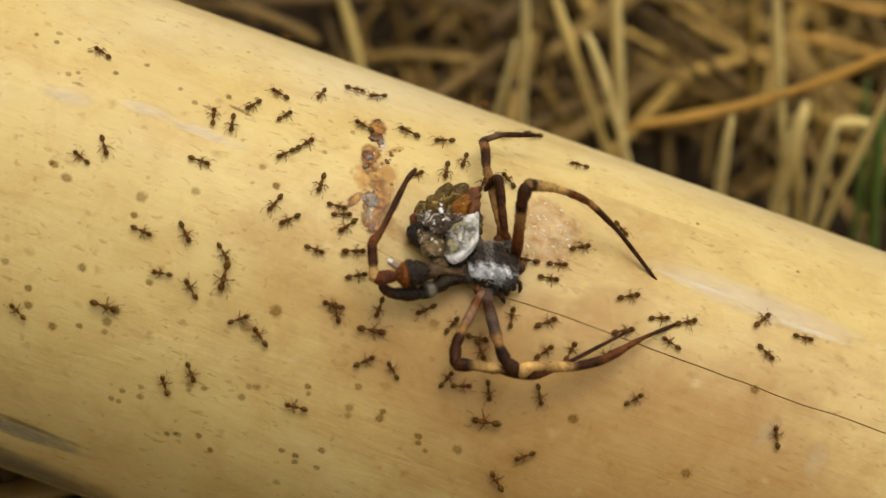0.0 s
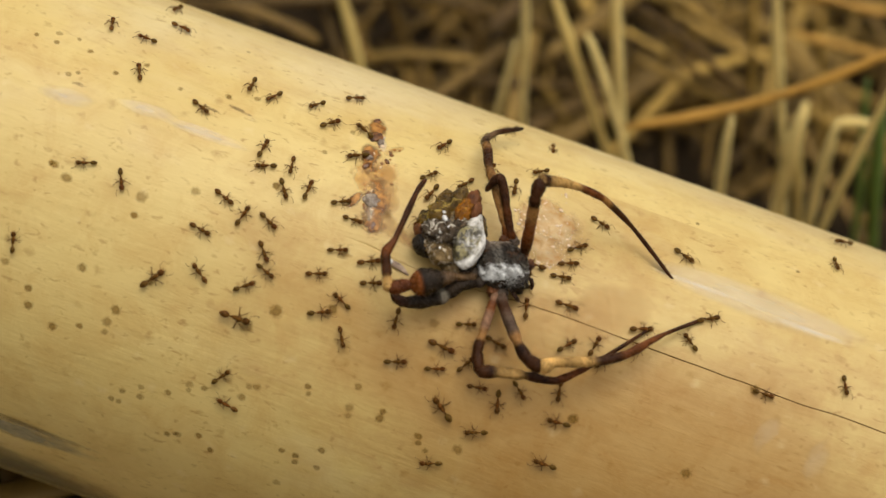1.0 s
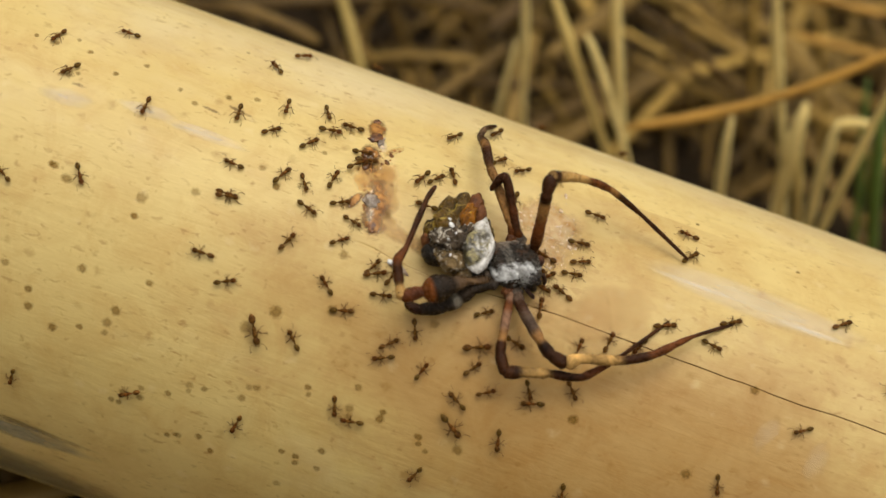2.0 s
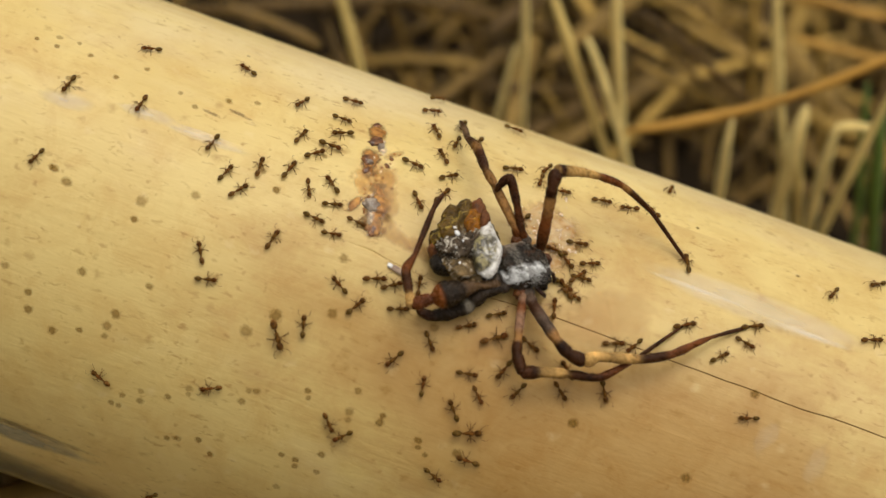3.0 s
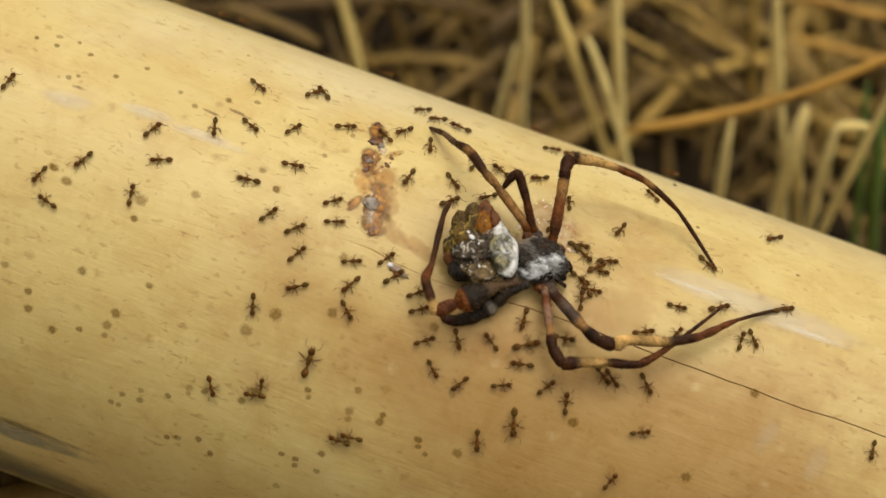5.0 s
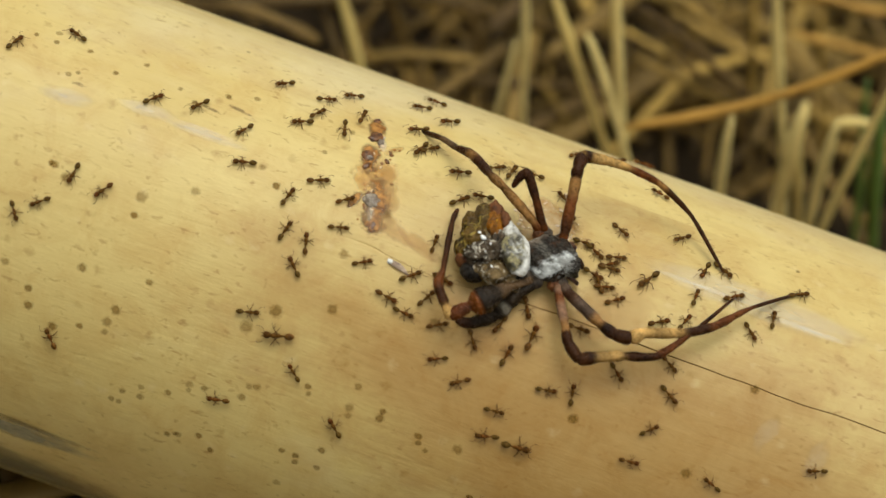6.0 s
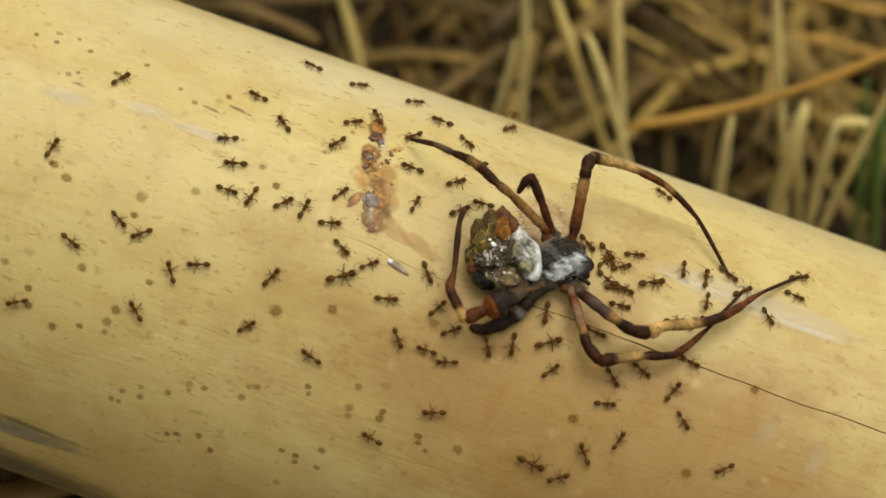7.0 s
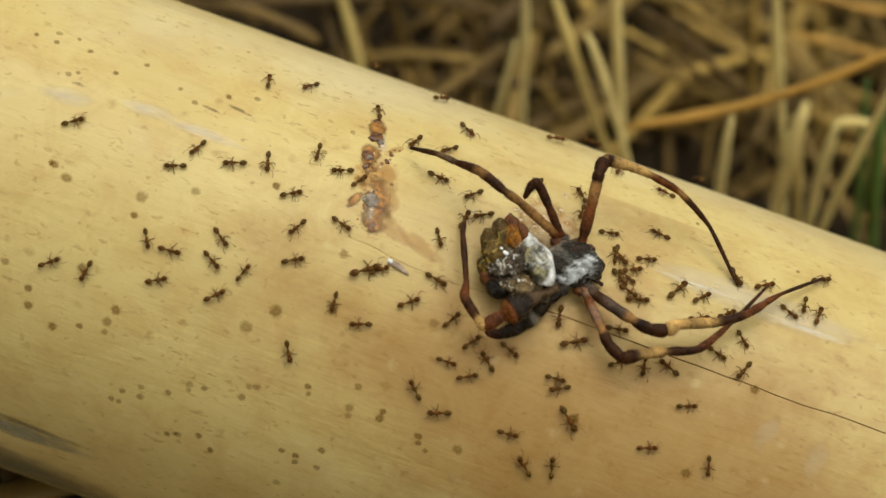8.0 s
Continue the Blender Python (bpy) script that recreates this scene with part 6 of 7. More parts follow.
    crawl(ants[15], [(0, -21.3, 31.7, 252), (0.5, -22.6, 38.5, 276), (1, -20.4, 42.0, 310), (1.5, -17.8, 38.2, 416), (3.5, -20.6, 38.1, 441), (4, -15.1, 41.5, 405), (4.5, -17.0, 40.5, 405), (6, -16.0, 37.4, 465), (6.5, -14.0, 32.9, 411), (7.5, -14.2, 30.5, 344), (8, -12.7, 31.1, 344)])
    crawl(ants[16], [(0, -18.9, 33.9, 226), (0.5, -18.6, 35.4, 251), (1, -21.2, 35.7, 334), (3, -6.1, -2.1, 483), (3.5, -8.7, 2.5, 589), (4, -10.8, -0.2, 597), (4.5, -10.6, 2.4, 599), (6, -8.1, 1.0, 571), (6.5, -8.3, 2.9, 583), (7, -8.4, 3.8, 593), (7.5, -8.2, 4.2, 602), (8, -7.9, 5.3, 610)])
    crawl(ants[17], [(0, -35.2, 46.2, -5), (0.5, -29.1, 45.8, 9), (1.5, -28.1, 38.1, -30), (3, -24.9, 24.3, 93), (3.5, -25.1, 22.0, 23), (4, -24.1, 20.3, 5), (4.5, -22.7, 20.7, 5), (6, -17.3, 23.7, 22), (6.5, -19.4, 22.4, -75), (7, -24.3, 32.0, -103), (7.5, -28.5, 38.4, -170), (8, -25.9, 42.1, -35)])
    crawl(ants[18], [(0, -30.2, 43.6, -45), (0.5, -26.5, 42.1, 81), (1, -24.4, 36.4, 76), (1.5, -22.1, 27.0, 59), (3, -21.4, 22.6, 74), (4, -20.4, 23.9, -97), (4.5, -24.7, 29.0, -175), (6, -26.7, 25.5, -164), (6.5, -27.4, 26.1, -164), (7, -27.7, 26.4, -164), (7.5, -27.6, 26.6, -158), (8, -27.8, 26.4, -158)])
    crawl(ants[19], [(0, -25.0, 44.8, -40), (0.5, -21.9, 45.1, -10), (1, -19.4, 45.5, -20), (3, -7.6, -19.3, 47), (3.5, -8.2, -13.9, 218), (4, -8.5, -13.0, 216), (4.5, -8.7, -9.3, 228), (6, -8.8, -8.1, 201), (6.5, -10.9, -5.1, 224), (7, -9.9, -9.6, 392), (7.5, -5.5, -15.0, 399), (8, -6.9, -17.1, 403)])
    crawl(ants[20], [(0, -23.9, 49.3, 275), (0.5, -23.0, 50.1, 280), (1, -20.9, 56.2, 360), (1.5, -19.7, 57.6, 299), (3, -15.6, 56.1, 305), (3.5, -12.1, 62.9, 304), (4, -9.1, 70.2, 349), (4.5, -8.7, 60.1, 400), (6, -15.4, 56.8, 554), (6.5, -16.5, 49.5, 465), (7, -10.5, 41.3, 395), (8, -8.0, 38.5, 395)])
    crawl(ants[21], [(0, -31.2, 52.8, 189), (0.5, -33.5, 55.1, 185), (1, -53.8, 65.5, 197), (1.5, -52.6, 75.8, 281), (3, -25, 106.9, 238), (3.5, -26.3, 100.4, 152), (4, -22.5, 88, 64), (4.5, -17.5, 71.1, 84), (6, -12.1, 62.8, 139), (7, -19.3, 57.1, 49), (7.5, -19.3, 48.2, 140), (8, -21.9, 47.2, 70)])
    crawl(ants[22], [(0, -27.2, 53.8, 140), (0.5, -25.6, 49.2, 204), (1, -26.9, 50.2, 145), (1.5, -27.2, 46.7, 204), (3, -27.8, 45.5, 120), (3.5, -27, 43, 55), (4, -25.6, 40.5, 50), (4.5, -29.4, 40.3, 66), (6, -61.4, 37, 176), (6.5, -34.7, 35.9, 205), (7, -35.2, 46.7, 219), (7.5, -32, 43.1, 385), (8, -31.2, 48, 364)])
    crawl(ants[23], [(0, -46.5, 70.2, 152), (0.5, -47.7, 64.8, 112), (1, -49.5, 56.8, 104), (1.5, -51.5, 44, 131), (3, -58.3, 45.7, 189), (4, -49.5, 46.9, 50), (4.5, -47.2, 45.8, 131), (6, -48.1, 47.5, 220), (6.5, -47.6, 49.6, 199), (7, -57.2, 48.2, 175), (7.5, -46.7, 46.7, 184), (8, -66, 46.9, 184)])
    crawl(ants[24], [(0, -36.5, 62.9, 0), (0.5, -35.3, 60.3, 59), (1, -32, 54.3, 54), (1.5, -57.2, 51.5, 176), (4, -60.8, 37.6, 113), (4.5, -54.3, 34.8, 42), (4.75, -55.5, 34.7, 177), (5.66562, -85, 32.3, 177), (8, -86.5, 32.2, 177)])
    crawl(ants[25], [(0, -20.5, 56.3, 39), (0.5, -20.8, 51.1, -0), (1, -21.2, 49.7, 39), (3, -26.0, 50.2, 14), (3.5, -25.1, 42.4, 45), (4.5, -22.4, 35.7, 51), (6, -20.1, 29.3, 73), (6.5, -20.6, 29.5, 47), (7, -20.3, 30.9, 47), (7.5, -19.1, 32.4, -51), (8, -17.7, 34.9, -119)])
    crawl(ants[26], [(0, -17.4, 58.1, 144), (0.5, -17.3, 51.7, 130), (1, -11.5, 49.6, 24), (1.5, -9.9, 48.8, -0), (3, -7.8, 45.2, 59), (3.5, -6.6, 43.3, 70), (4, -5.8, 39.6, 80), (4.5, -5.5, 37.8, 60), (6, -2.6, 36.5, 40), (6.5, -2.0, 32.1, 119), (7, -0.8, 34.8, -51), (7.5, 0.1, 35.8, -16), (8, 0.5, 35.5, -11)])
    crawl(ants[27], [(0, -26.6, 74.7, 120), (0.5, -28, 59, 69), (1, -54.6, 69.5, 193), (1.5, -29.3, 80, 232), (3, -34.6, 77.3, 156), (3.5, -34.8, 77.5, 162), (4, -39.1, 69.9, 136), (4.5, -53.8, 70.8, 182), (6, -41.7, 73.4, 129), (6.5, -54.3, 70.8, 173), (7, -46.9, 68.3, 210), (7.5, -46.2, 65.5, 58), (8, -44.5, 58.2, 39)])
    crawl(ants[28], [(0, -24.0, 70.1, -54), (0.5, -22.9, 71.8, -33), (1, -20.3, 68.7, 55), (1.5, -13.8, 59.5, 144), (3, -13.0, 52.5, 105), (3.5, -19.7, 48.4, 150), (4, -19.5, 49.9, 199), (6, -19.7, 54.3, 374), (6.5, -18.9, 47.8, 424), (7, -18.5, 46.2, 425), (7.5, -18.0, 42.8, 390), (8, -16.7, 41.5, 390)])
    crawl(ants[29], [(0, -10.5, 69.5, 185), (0.5, -14.6, 106.8, 260), (1, -18.6, 74.2, 168), (1.5, -15, 80.3, 280), (3, -21.3, 71.1, 206), (3.5, -29.1, 61.4, 118), (4, -31, 70.4, -38), (4.5, -21.9, 69.3, -6), (6, -19.9, 73.8, -169), (6.5, -25.1, 66.2, -222), (7, -32.7, 61.7, -222), (7.5, -30.6, 61, -366), (8, -24.2, 53.4, -316)])
    crawl(ants[30], [(0, -14.7, 38.0, -0), (0.5, -12.5, 37.3, 20), (1, -12.0, 36.5, 20), (1.5, -11.8, 35.1, 46), (3, -13.6, 32.9, 10), (3.5, -10.8, 37.4, 5), (4, -11.2, 36.0, 40), (4.5, -10.7, 37.0, 20), (6, -8.7, 37.2, 30), (6.5, -8.5, 37.2, 40), (7, -7.8, 37.1, 40), (7.5, -6.5, 37.2, 35), (8, -6.4, 37.5, 40)])
    crawl(ants[31], [(0, -10.3, 47.3, 184), (0.5, -17.1, 44.4, 165), (1, -13.4, 42.5, 19), (1.5, -10.2, 37.5, 45), (3, -1.4, 37.0, 100), (3.5, -0.9, 36.7, -51), (4.5, 1.0, 48.3, 39), (6, 2.5, 44.1, 29), (6.5, 2.9, 44.2, 29), (7, 4.3, 44.2, 39), (7.5, 5.1, 44.3, 49), (8, 7.1, 45.0, 54)])
    crawl(ants[32], [(0, -14.0, 27.7, 5), (0.5, -13.7, 26.3, 27), (1, -13.7, 26.5, 27), (1.5, -13.5, 26.4, 32), (3, -14.8, 26.8, 16), (4, -12.5, 32.3, -36), (4.5, -14.1, 29.8, 21), (6, -12.9, 32.0, 15), (6.5, -11.8, 33.1, 10), (7, -11.7, 35.7, -26), (8, -10.3, 46.7, -85)])
    crawl(ants[33], [(0, -13.1, 29.1, 21), (0.5, -12.4, 28.6, 21), (1, -11.6, 29.4, -0), (1.5, -11.8, 29.8, -16), (3.5, -10.9, 28.5, -0), (4, -8.5, 34.2, 25), (4.5, -8.1, 36.2, 40), (6, -1.2, 28.3, 90), (7, -5.1, 21.2, 82), (7.5, -2.0, 23.6, -77), (8, -0.9, 26.8, -58)])
    crawl(ants[34], [(0, -12.0, 31.1, 237), (0.5, -15.1, 33.3, 216), (1, -18.1, 26.4, 87), (1.5, -15.7, 21.8, 60), (3, -15.8, 22.5, 142), (3.5, -14.2, 22.8, -12), (4, -14.5, 47.8, -151), (4.5, -14.8, 46.9, -121), (6, -16.4, 42.7, -225), (6.5, -18.4, 43.1, -195), (7, -27.4, 48.7, -161), (7.5, -33.9, 49.9, -220), (8, -40.0, 57.5, -101)])
    crawl(ants[35], [(0, -10.1, 35.6, 20), (0.5, -8.9, 36.1, 20), (1, -7.9, 36.6, 25), (1.5, -6.8, 38.1, 30), (3, -6.7, 38.7, 20), (3.5, -7.4, 38.0, -150), (4, -9.8, 41.5, -225), (4.5, -11.7, 41.4, -175), (6, -4.5, 42.2, -10), (6.5, -3.9, 40.5, 20), (7.5, -4.9, 44.6, 9), (8, -1.7, 41.7, 39)])
    crawl(ants[36], [(0, -4.4, 55.8, 44), (0.5, -3.5, 55.9, 29), (1, -0.8, 53.8, 19), (1.5, -2.9, 54.2, 180), (3, -1.3, 52.6, 239), (3.5, -4.2, 57.9, 190), (4, -4.1, 95.4, 270), (4.5, -4, 58.9, 139), (6, -1.1, 95.3, 278), (6.5, -0.1, 63.4, 225), (7, -0.5, 70.4, 169), (7.5, 1.5, 61.3, 124), (8, 2.5, 57.8, 135)])
    crawl(ants[37], [(0, -0.8, 55.6, 140), (0.5, 1.7, 52.4, 54), (1, 4.0, 52.5, 19), (1.5, 2.3, 52.9, 54), (3, 3.1, 55.8, 100), (3.5, 1.0, 55.5, 125), (4, 2.1, 51.5, 14), (4.5, 3.5, 52.9, 14), (6, 3.8, 50.5, -156), (6.5, 1.2, 49.8, -171), (7, 2.2, 49.6, -180), (7.5, 2.6, 49.6, -351), (8, 5.0, 50.4, -360)])
    crawl(ants[38], [(0, -4.8, 49.5, 9), (0.5, 1.1, 47.9, 14), (1, 3.9, 47.9, -5), (1.5, 6.8, 47.0, 14), (3, 9.4, 42.0, 34), (3.5, 10.4, 40.3, 29), (4, 11.1, 40.9, 19), (4.5, 13.0, 41.6, 14), (6, 13.8, 40.1, 84), (6.5, 15.6, 40.0, 29), (7, 16.0, 39.9, 34), (7.5, 18.0, 38.0, 30), (8, 18.9, 38.1, 30)])
    crawl(ants[39], [(0, 0.5, 42.0, 224), (0.5, -3.0, 45.0, 285), (1, -2.5, 45.8, 275), (1.5, -1.0, 46.2, 285), (3, 2.1, 47.0, 310), (3.5, 2.5, 45.6, 310), (4, 3.6, 45.8, 300), (4.5, 4.3, 45.1, 300), (6, 7.1, 44.6, 305), (6.5, 8.1, 44.6, 305), (7, 9.1, 44.9, 300), (7.5, 10.5, 44.8, 320), (8, 11.8, 44.0, 340)])
    crawl(ants[40], [(0, 11.9, 59.1, 190), (0.5, 9.5, 62.9, 205), (1, 6.4, 59.6, 144), (1.5, 7.2, 62.5, 285), (3, 10.2, 61.7, 380), (3.5, 11.2, 59.5, 445), (4, 12.6, 53.4, 424), (4.5, 14.1, 54.6, 260), (6, 16.5, 61.9, 365), (6.5, 18.6, 65.0, 304), (7, 18.9, 64.0, 354), (7.5, 20.9, 57.4, 395), (8, 21.3, 53.1, 320)])
    crawl(ants[41], [(0, 7.7, 54, 19), (0.5, 8.4, 53.7, -40), (1, 9.6, 53.2, 9), (1.5, 11.1, 53.2, 59), (3, 9.8, 53.9, -45), (3.5, 13.9, 56.3, -35), (4, 20.4, 62, 61), (4.5, 27.4, 63.1, 91), (6, 30, 57, 5), (6.5, 29.4, 52.4, 74), (7, 27.9, 53.7, 75), (7.5, 29.7, 72.5, -81), (8, 31.5, 53.2, 19)])
    crawl(ants[42], [(0, 17.8, 63.1, 221), (0.5, 13.5, 62.1, 190), (1, 11.2, 61.9, 200), (1.5, 7.8, 56.5, 165), (3, 7.6, 58.3, 130), (3.5, 8.3, 59, 175), (4, 5.7, 61.1, 285), (4.5, 8, 86.2, 279), (6.5, 17.4, 71.8, 370), (7, 22.6, 65, 396), (7.5, 22, 64.2, 465), (8, 21.4, 63.4, 465)])
    crawl(ants[43], [(0, 15.7, 70.1, 138), (0.5, 21.4, 56.3, 130), (1, 20.2, 54.4, 185), (1.5, 18.4, 54.3, 180), (3, 11.7, 47.4, 249), (3.5, 12.8, 47.2, 259), (4, 14.2, 46.5, 259), (4.5, 14.5, 45.3, 249), (6, 11.6, 45.1, 79), (6.5, 12.2, 41.7, 74), (7, 11.9, 42.8, -81), (7.5, 13.1, 48.9, -40), (8, 9.6, 47.6, 140)])
    crawl(ants[44], [(0, 28.0, 45.0, 49), (0.5, 34.1, 33.4, 72), (1, 32.4, 29.9, 142), (1.5, 34.3, 28.5, -28), (3, 36.3, 29.9, 45), (3.5, 36.6, 29.7, 54), (4, 37.0, 29.6, 91), (4.5, 37.1, 27.9, 86), (6, 41.7, 18.6, 92), (6.5, 42.1, 14.8, 118), (7, 43.8, 10.8, -8), (7.5, 45.1, 10.9, -54), (8, 45.2, 12.4, -90)])
    crawl(ants[45], [(0, 45.9, 42.5, 113), (0.5, 49.6, 60.2, 289), (1, 53.2, 58.5, 376), (1.5, 56.9, 38.7, 508), (3, 60, 3.1, 442), (3.5, 37.1, -8.8, 539), (4, 39.5, -52, 445), (4.5, 42, -21.6, 560), (6.5, 30.2, 20.4, 630), (7, 32.3, 14.4, 453), (7.5, 32.1, 11.8, 533), (8, 30.6, -36, 450)])
    crawl(ants[46], [(0, 41.8, 26.5, -29), (0.5, 38.8, 33.6, -64), (1, 42.9, 35.1, 0), (1.5, 41.9, 65.6, -93), (3, 38.9, 25.1, -12), (3.5, 38.8, 25.9, -23), (4, 39.5, 25.6, -45), (4.5, 39.9, 24.3, -57), (6, 39.3, 23.3, -46), (6.5, 39.8, 20.1, -25), (7, 41, 18.4, -49), (7.5, 42.4, 16.8, -50), (8, 43.5, 15.5, -26)])
    crawl(ants[47], [(0, 40.4, 19.6, 59), (0.5, 41, 14.7, 23), (1, 61, 14.2, 1), (1.5, 49, 13.7, 47), (3, 54.4, 14, 23), (3.5, 54.7, 13.2, 51), (4, 61.9, 13.3, 0), (6, 60.5, 13.5, -175), (7, 61.9, 13.6, -2), (7.5, 60.5, 13.6, -180), (8, 47.2, 13.7, -278)])
    crawl(ants[48], [(0, 45.9, 20.3, 5), (0.5, 61.1, 24, -8), (1, 52.3, 27.6, -67), (1.5, 51.4, 38.9, -137), (3, 41.8, 40, -161), (3.5, 41.5, 63.6, -91), (6, 40.3, 55.8, -200), (6.5, 40.2, 49.3, -161), (7, 41.1, 52, -136), (7.5, 40.2, 65.3, -96), (8, 39.2, 52.6, -75)])
    crawl(ants[49], [(0, 23.6, 24.9, 31), (0.5, 26.9, 17.2, 53), (1, 29.0, 10.7, -21), (1.5, 29.9, 9.9, 25), (3, 29.4, 11.1, 109), (3.5, 29.8, 10.9, 128), (4, 29.9, 9.9, 139), (4.5, 31.0, 9.1, -29), (6, 34.2, 10.8, -28), (6.5, 34.5, 10.9, -14), (7, 35.0, 11.4, -28), (7.5, 35.5, 11.7, -40), (8, 36.0, 11.4, -52)])
    crawl(ants[50], [(0, 13.1, -7.3, 190), (0.5, 10.9, -5.2, 199), (1, 8.5, 0.6, 223), (1.5, 5.3, 2.1, 203), (3, 8.7, 2, 268), (3.5, 9.4, 8.4, 275), (4, 11.5, 4.8, 388), (4.5, 13.2, 6.1, 441), (6, 12.3, 6.4, 498), (6.5, 12.3, -4, 442), (7, 14.2, -52, 446), (7.5, 16.1, -24.1, 435), (8, 14.5, -29.1, 534)])
    crawl(ants[51], [(0, 16.1, 17.7, 34), (0.5, 16.2, 17.6, 39), (1, 15.8, 18.0, 39), (1.5, 15.9, 17.1, 6), (3, 15.5, 16.0, 12), (3.5, 15.6, 15.9, 6), (4, 15.6, 15.6, 6), (4.5, 15.5, 16.6, 12), (6, 16.4, 16.4, -1), (6.5, 16.8, 16.2, -25), (7, 16.8, 16.2, -37), (7.5, 18.8, 17.0, -25), (8, 20.6, 16.5, -85)])
    crawl(ants[52], [(0, 14.0, 23.4, 16), (0.5, 14.5, 23.1, 16), (1, 15.3, 22.4, 22), (1.5, 16.1, 21.5, 22), (3, 17.7, 19.7, 22), (3.5, 18.0, 19.7, 22), (4, 18.8, 18.8, 17), (4.5, 19.3, 18.2, 17), (6, 20.8, 17.1, 17), (6.5, 21.3, 18.9, -1), (7, 20.4, 18.4, -58), (7.5, 21.6, 18.7, -93), (8, 22.7, 20.8, -24)])
    crawl(ants[53], [(0, 13.5, 27.1, 10), (0.5, 14.5, 26.0, 10), (1, 14.9, 25.9, 10), (1.5, 15.5, 24.7, 11), (3, 17.2, 23.7, 5), (3.5, 17.8, 23.0, -1), (4, 18.1, 22.4, 5), (4.5, 18.5, 21.2, 5), (6, 20.4, 20.3, 5), (6.5, 19.8, 21.4, 78), (8, 19.1, 11.6, 13)])
    crawl(ants[54], [(0, 10.3, 24.9, 191), (0.5, 11.1, 24.7, 201), (1, 11.2, 25.4, 180), (1.5, 11.8, 23.9, 168), (3, 13.1, 19.5, 179), (3.5, 12.4, 19.6, 179), (4.5, 12.0, 37.0, 259), (6, 12.1, 34.8, 298), (6.5, 12.7, 34.4, 298), (7, 14.5, 34.5, 278), (7.5, 15.1, 34.2, 298), (8, 16.2, 34.2, 278)])
    crawl(ants[55], [(0, -4.5, 1.7, 211), (0.5, -4.7, -0.9, 154), (1, -4.3, 3.2, 243), (1.5, -5.6, 11.0, 218), (3, -5.1, 19.4, 310), (3.5, -5.1, 19.7, 481), (4, -2.9, 12.3, 379), (4.5, -2.1, 12.9, 379), (6, -1.2, 9.5, 200), (6.5, -3.4, 11.9, 179), (7, -1.2, 12.5, 42), (7.5, 2.7, 1.5, 83), (8, 9.3, -17.2, 30)])
    crawl(ants[56], [(0, -9.1, 3.0, 171), (0.5, -10.5, -0.4, 179), (1, -14.0, 14.7, 211), (1.5, -14.4, 16.2, 384), (3, -7.3, 10.6, 353), (3.5, -8.0, 14.0, 232), (4, -8.1, 15.9, 254), (4.5, -7.4, 17.3, 262), (6, -6.9, 6.9, 249), (6.5, -7.5, 8.0, 225), (7, -7.1, 12.9, 179), (7.5, -7.7, 16.0, 24), (8, -3.5, 12.9, -7)])
    crawl(ants[57], [(0, -14.7, 6.0, 165), (0.5, -14.7, 7.4, 146), (1, -14.4, 7.3, 152), (1.5, -15.4, 6.9, 172), (3, -17.1, 9.1, 207), (3.5, -15.8, 6.7, 35), (4, -16.2, 5.8, 89), (4.5, -17.0, 6.2, 79), (6, -16.8, 8.8, -77), (6.5, -15.7, 11.9, -136), (7, -17.0, 13.3, -121), (7.5, -15.5, 18.0, -129), (8, -15.1, 19.6, -157)])
    crawl(ants[58], [(0, -1.2, 5.7, 270), (0.5, -0.9, 7.8, 273), (1, -0.1, 12.2, 237), (1.5, -0.9, 12.8, 114), (3, -4.1, 5.4, 128), (3.5, -5.3, 11.0, 160), (4, -8.9, 7.9, 207), (6, -15.3, 3.2, 86), (6.5, -13.6, 1.1, 137), (7, -13.6, 1.5, 127), (7.5, -13.7, -0.2, 126), (8, -13.7, -0.2, 110)])
    crawl(ants[59], [(0, -2.9, 10.4, 277), (0.5, -2.5, 9.5, 277), (1, -3.7, 17.4, 253), (1.5, -4.4, 23.0, 238), (3, -2.5, 16.0, 65), (3.5, -2.3, 16.2, 65), (4, -1.9, 16.8, 46), (4.5, -1.8, 17.0, 45), (6, 0.0, 16.7, 45), (6.5, 0.1, 17.9, 45), (7, 0.4, 19.1, 45), (7.5, 0.8, 20.0, 44), (8, 1.3, 20.8, 81)])
    crawl(ants[60], [(0, 15.8, 42.0, 54), (0.5, 16.5, 40.8, 79), (1, 18.2, 39.2, 49), (1.5, 19.8, 37.4, 59), (3, 19.0, 43.1, 139), (3.5, 20.1, 43.1, 319), (4, 21.5, 42.5, 350), (4.5, 22.5, 42.3, 329), (6, 25.0, 41.1, 319), (6.5, 26.2, 40.4, 319), (7, 27.8, 38.9, 339), (7.5, 28.9, 37.8, 329), (8, 27.9, 38.0, 278)])
    crawl(ants[61], [(0, 18.8, 40.2, 79), (0.5, 19.9, 39.3, 98), (1, 21.4, 37.4, 78), (1.5, 22.5, 36.1, 103), (3, 23.4, 34.8, 20), (3.5, 23.9, 34.3, 25), (4, 24.9, 33.1, 25), (4.5, 25.7, 31.7, 25), (6, 28.1, 28.1, 31), (6.5, 28.9, 27.1, 31), (7, 29.9, 26.7, 21), (7.5, 31.4, 25.4, 26), (8, 32.7, 24.3, 26)])
    crawl(ants[62], [(0, 28, 27.2, 21), (0.5, 35.5, 27, -23), (1, 62.2, 17.4, 12), (1.5, 32.9, 7.7, -160), (3, 23.6, -1.1, -215), (3.5, 22.9, -2, -230), (4, 22.8, -3, -231), (4.5, 22.9, -6.7, -235), (6, 24.3, -7.2, -203), (6.5, 24.4, -6.6, -220), (7, 24.8, -7.6, -213), (7.5, 25.2, -8, -181), (8, 25, -8.6, -193)])
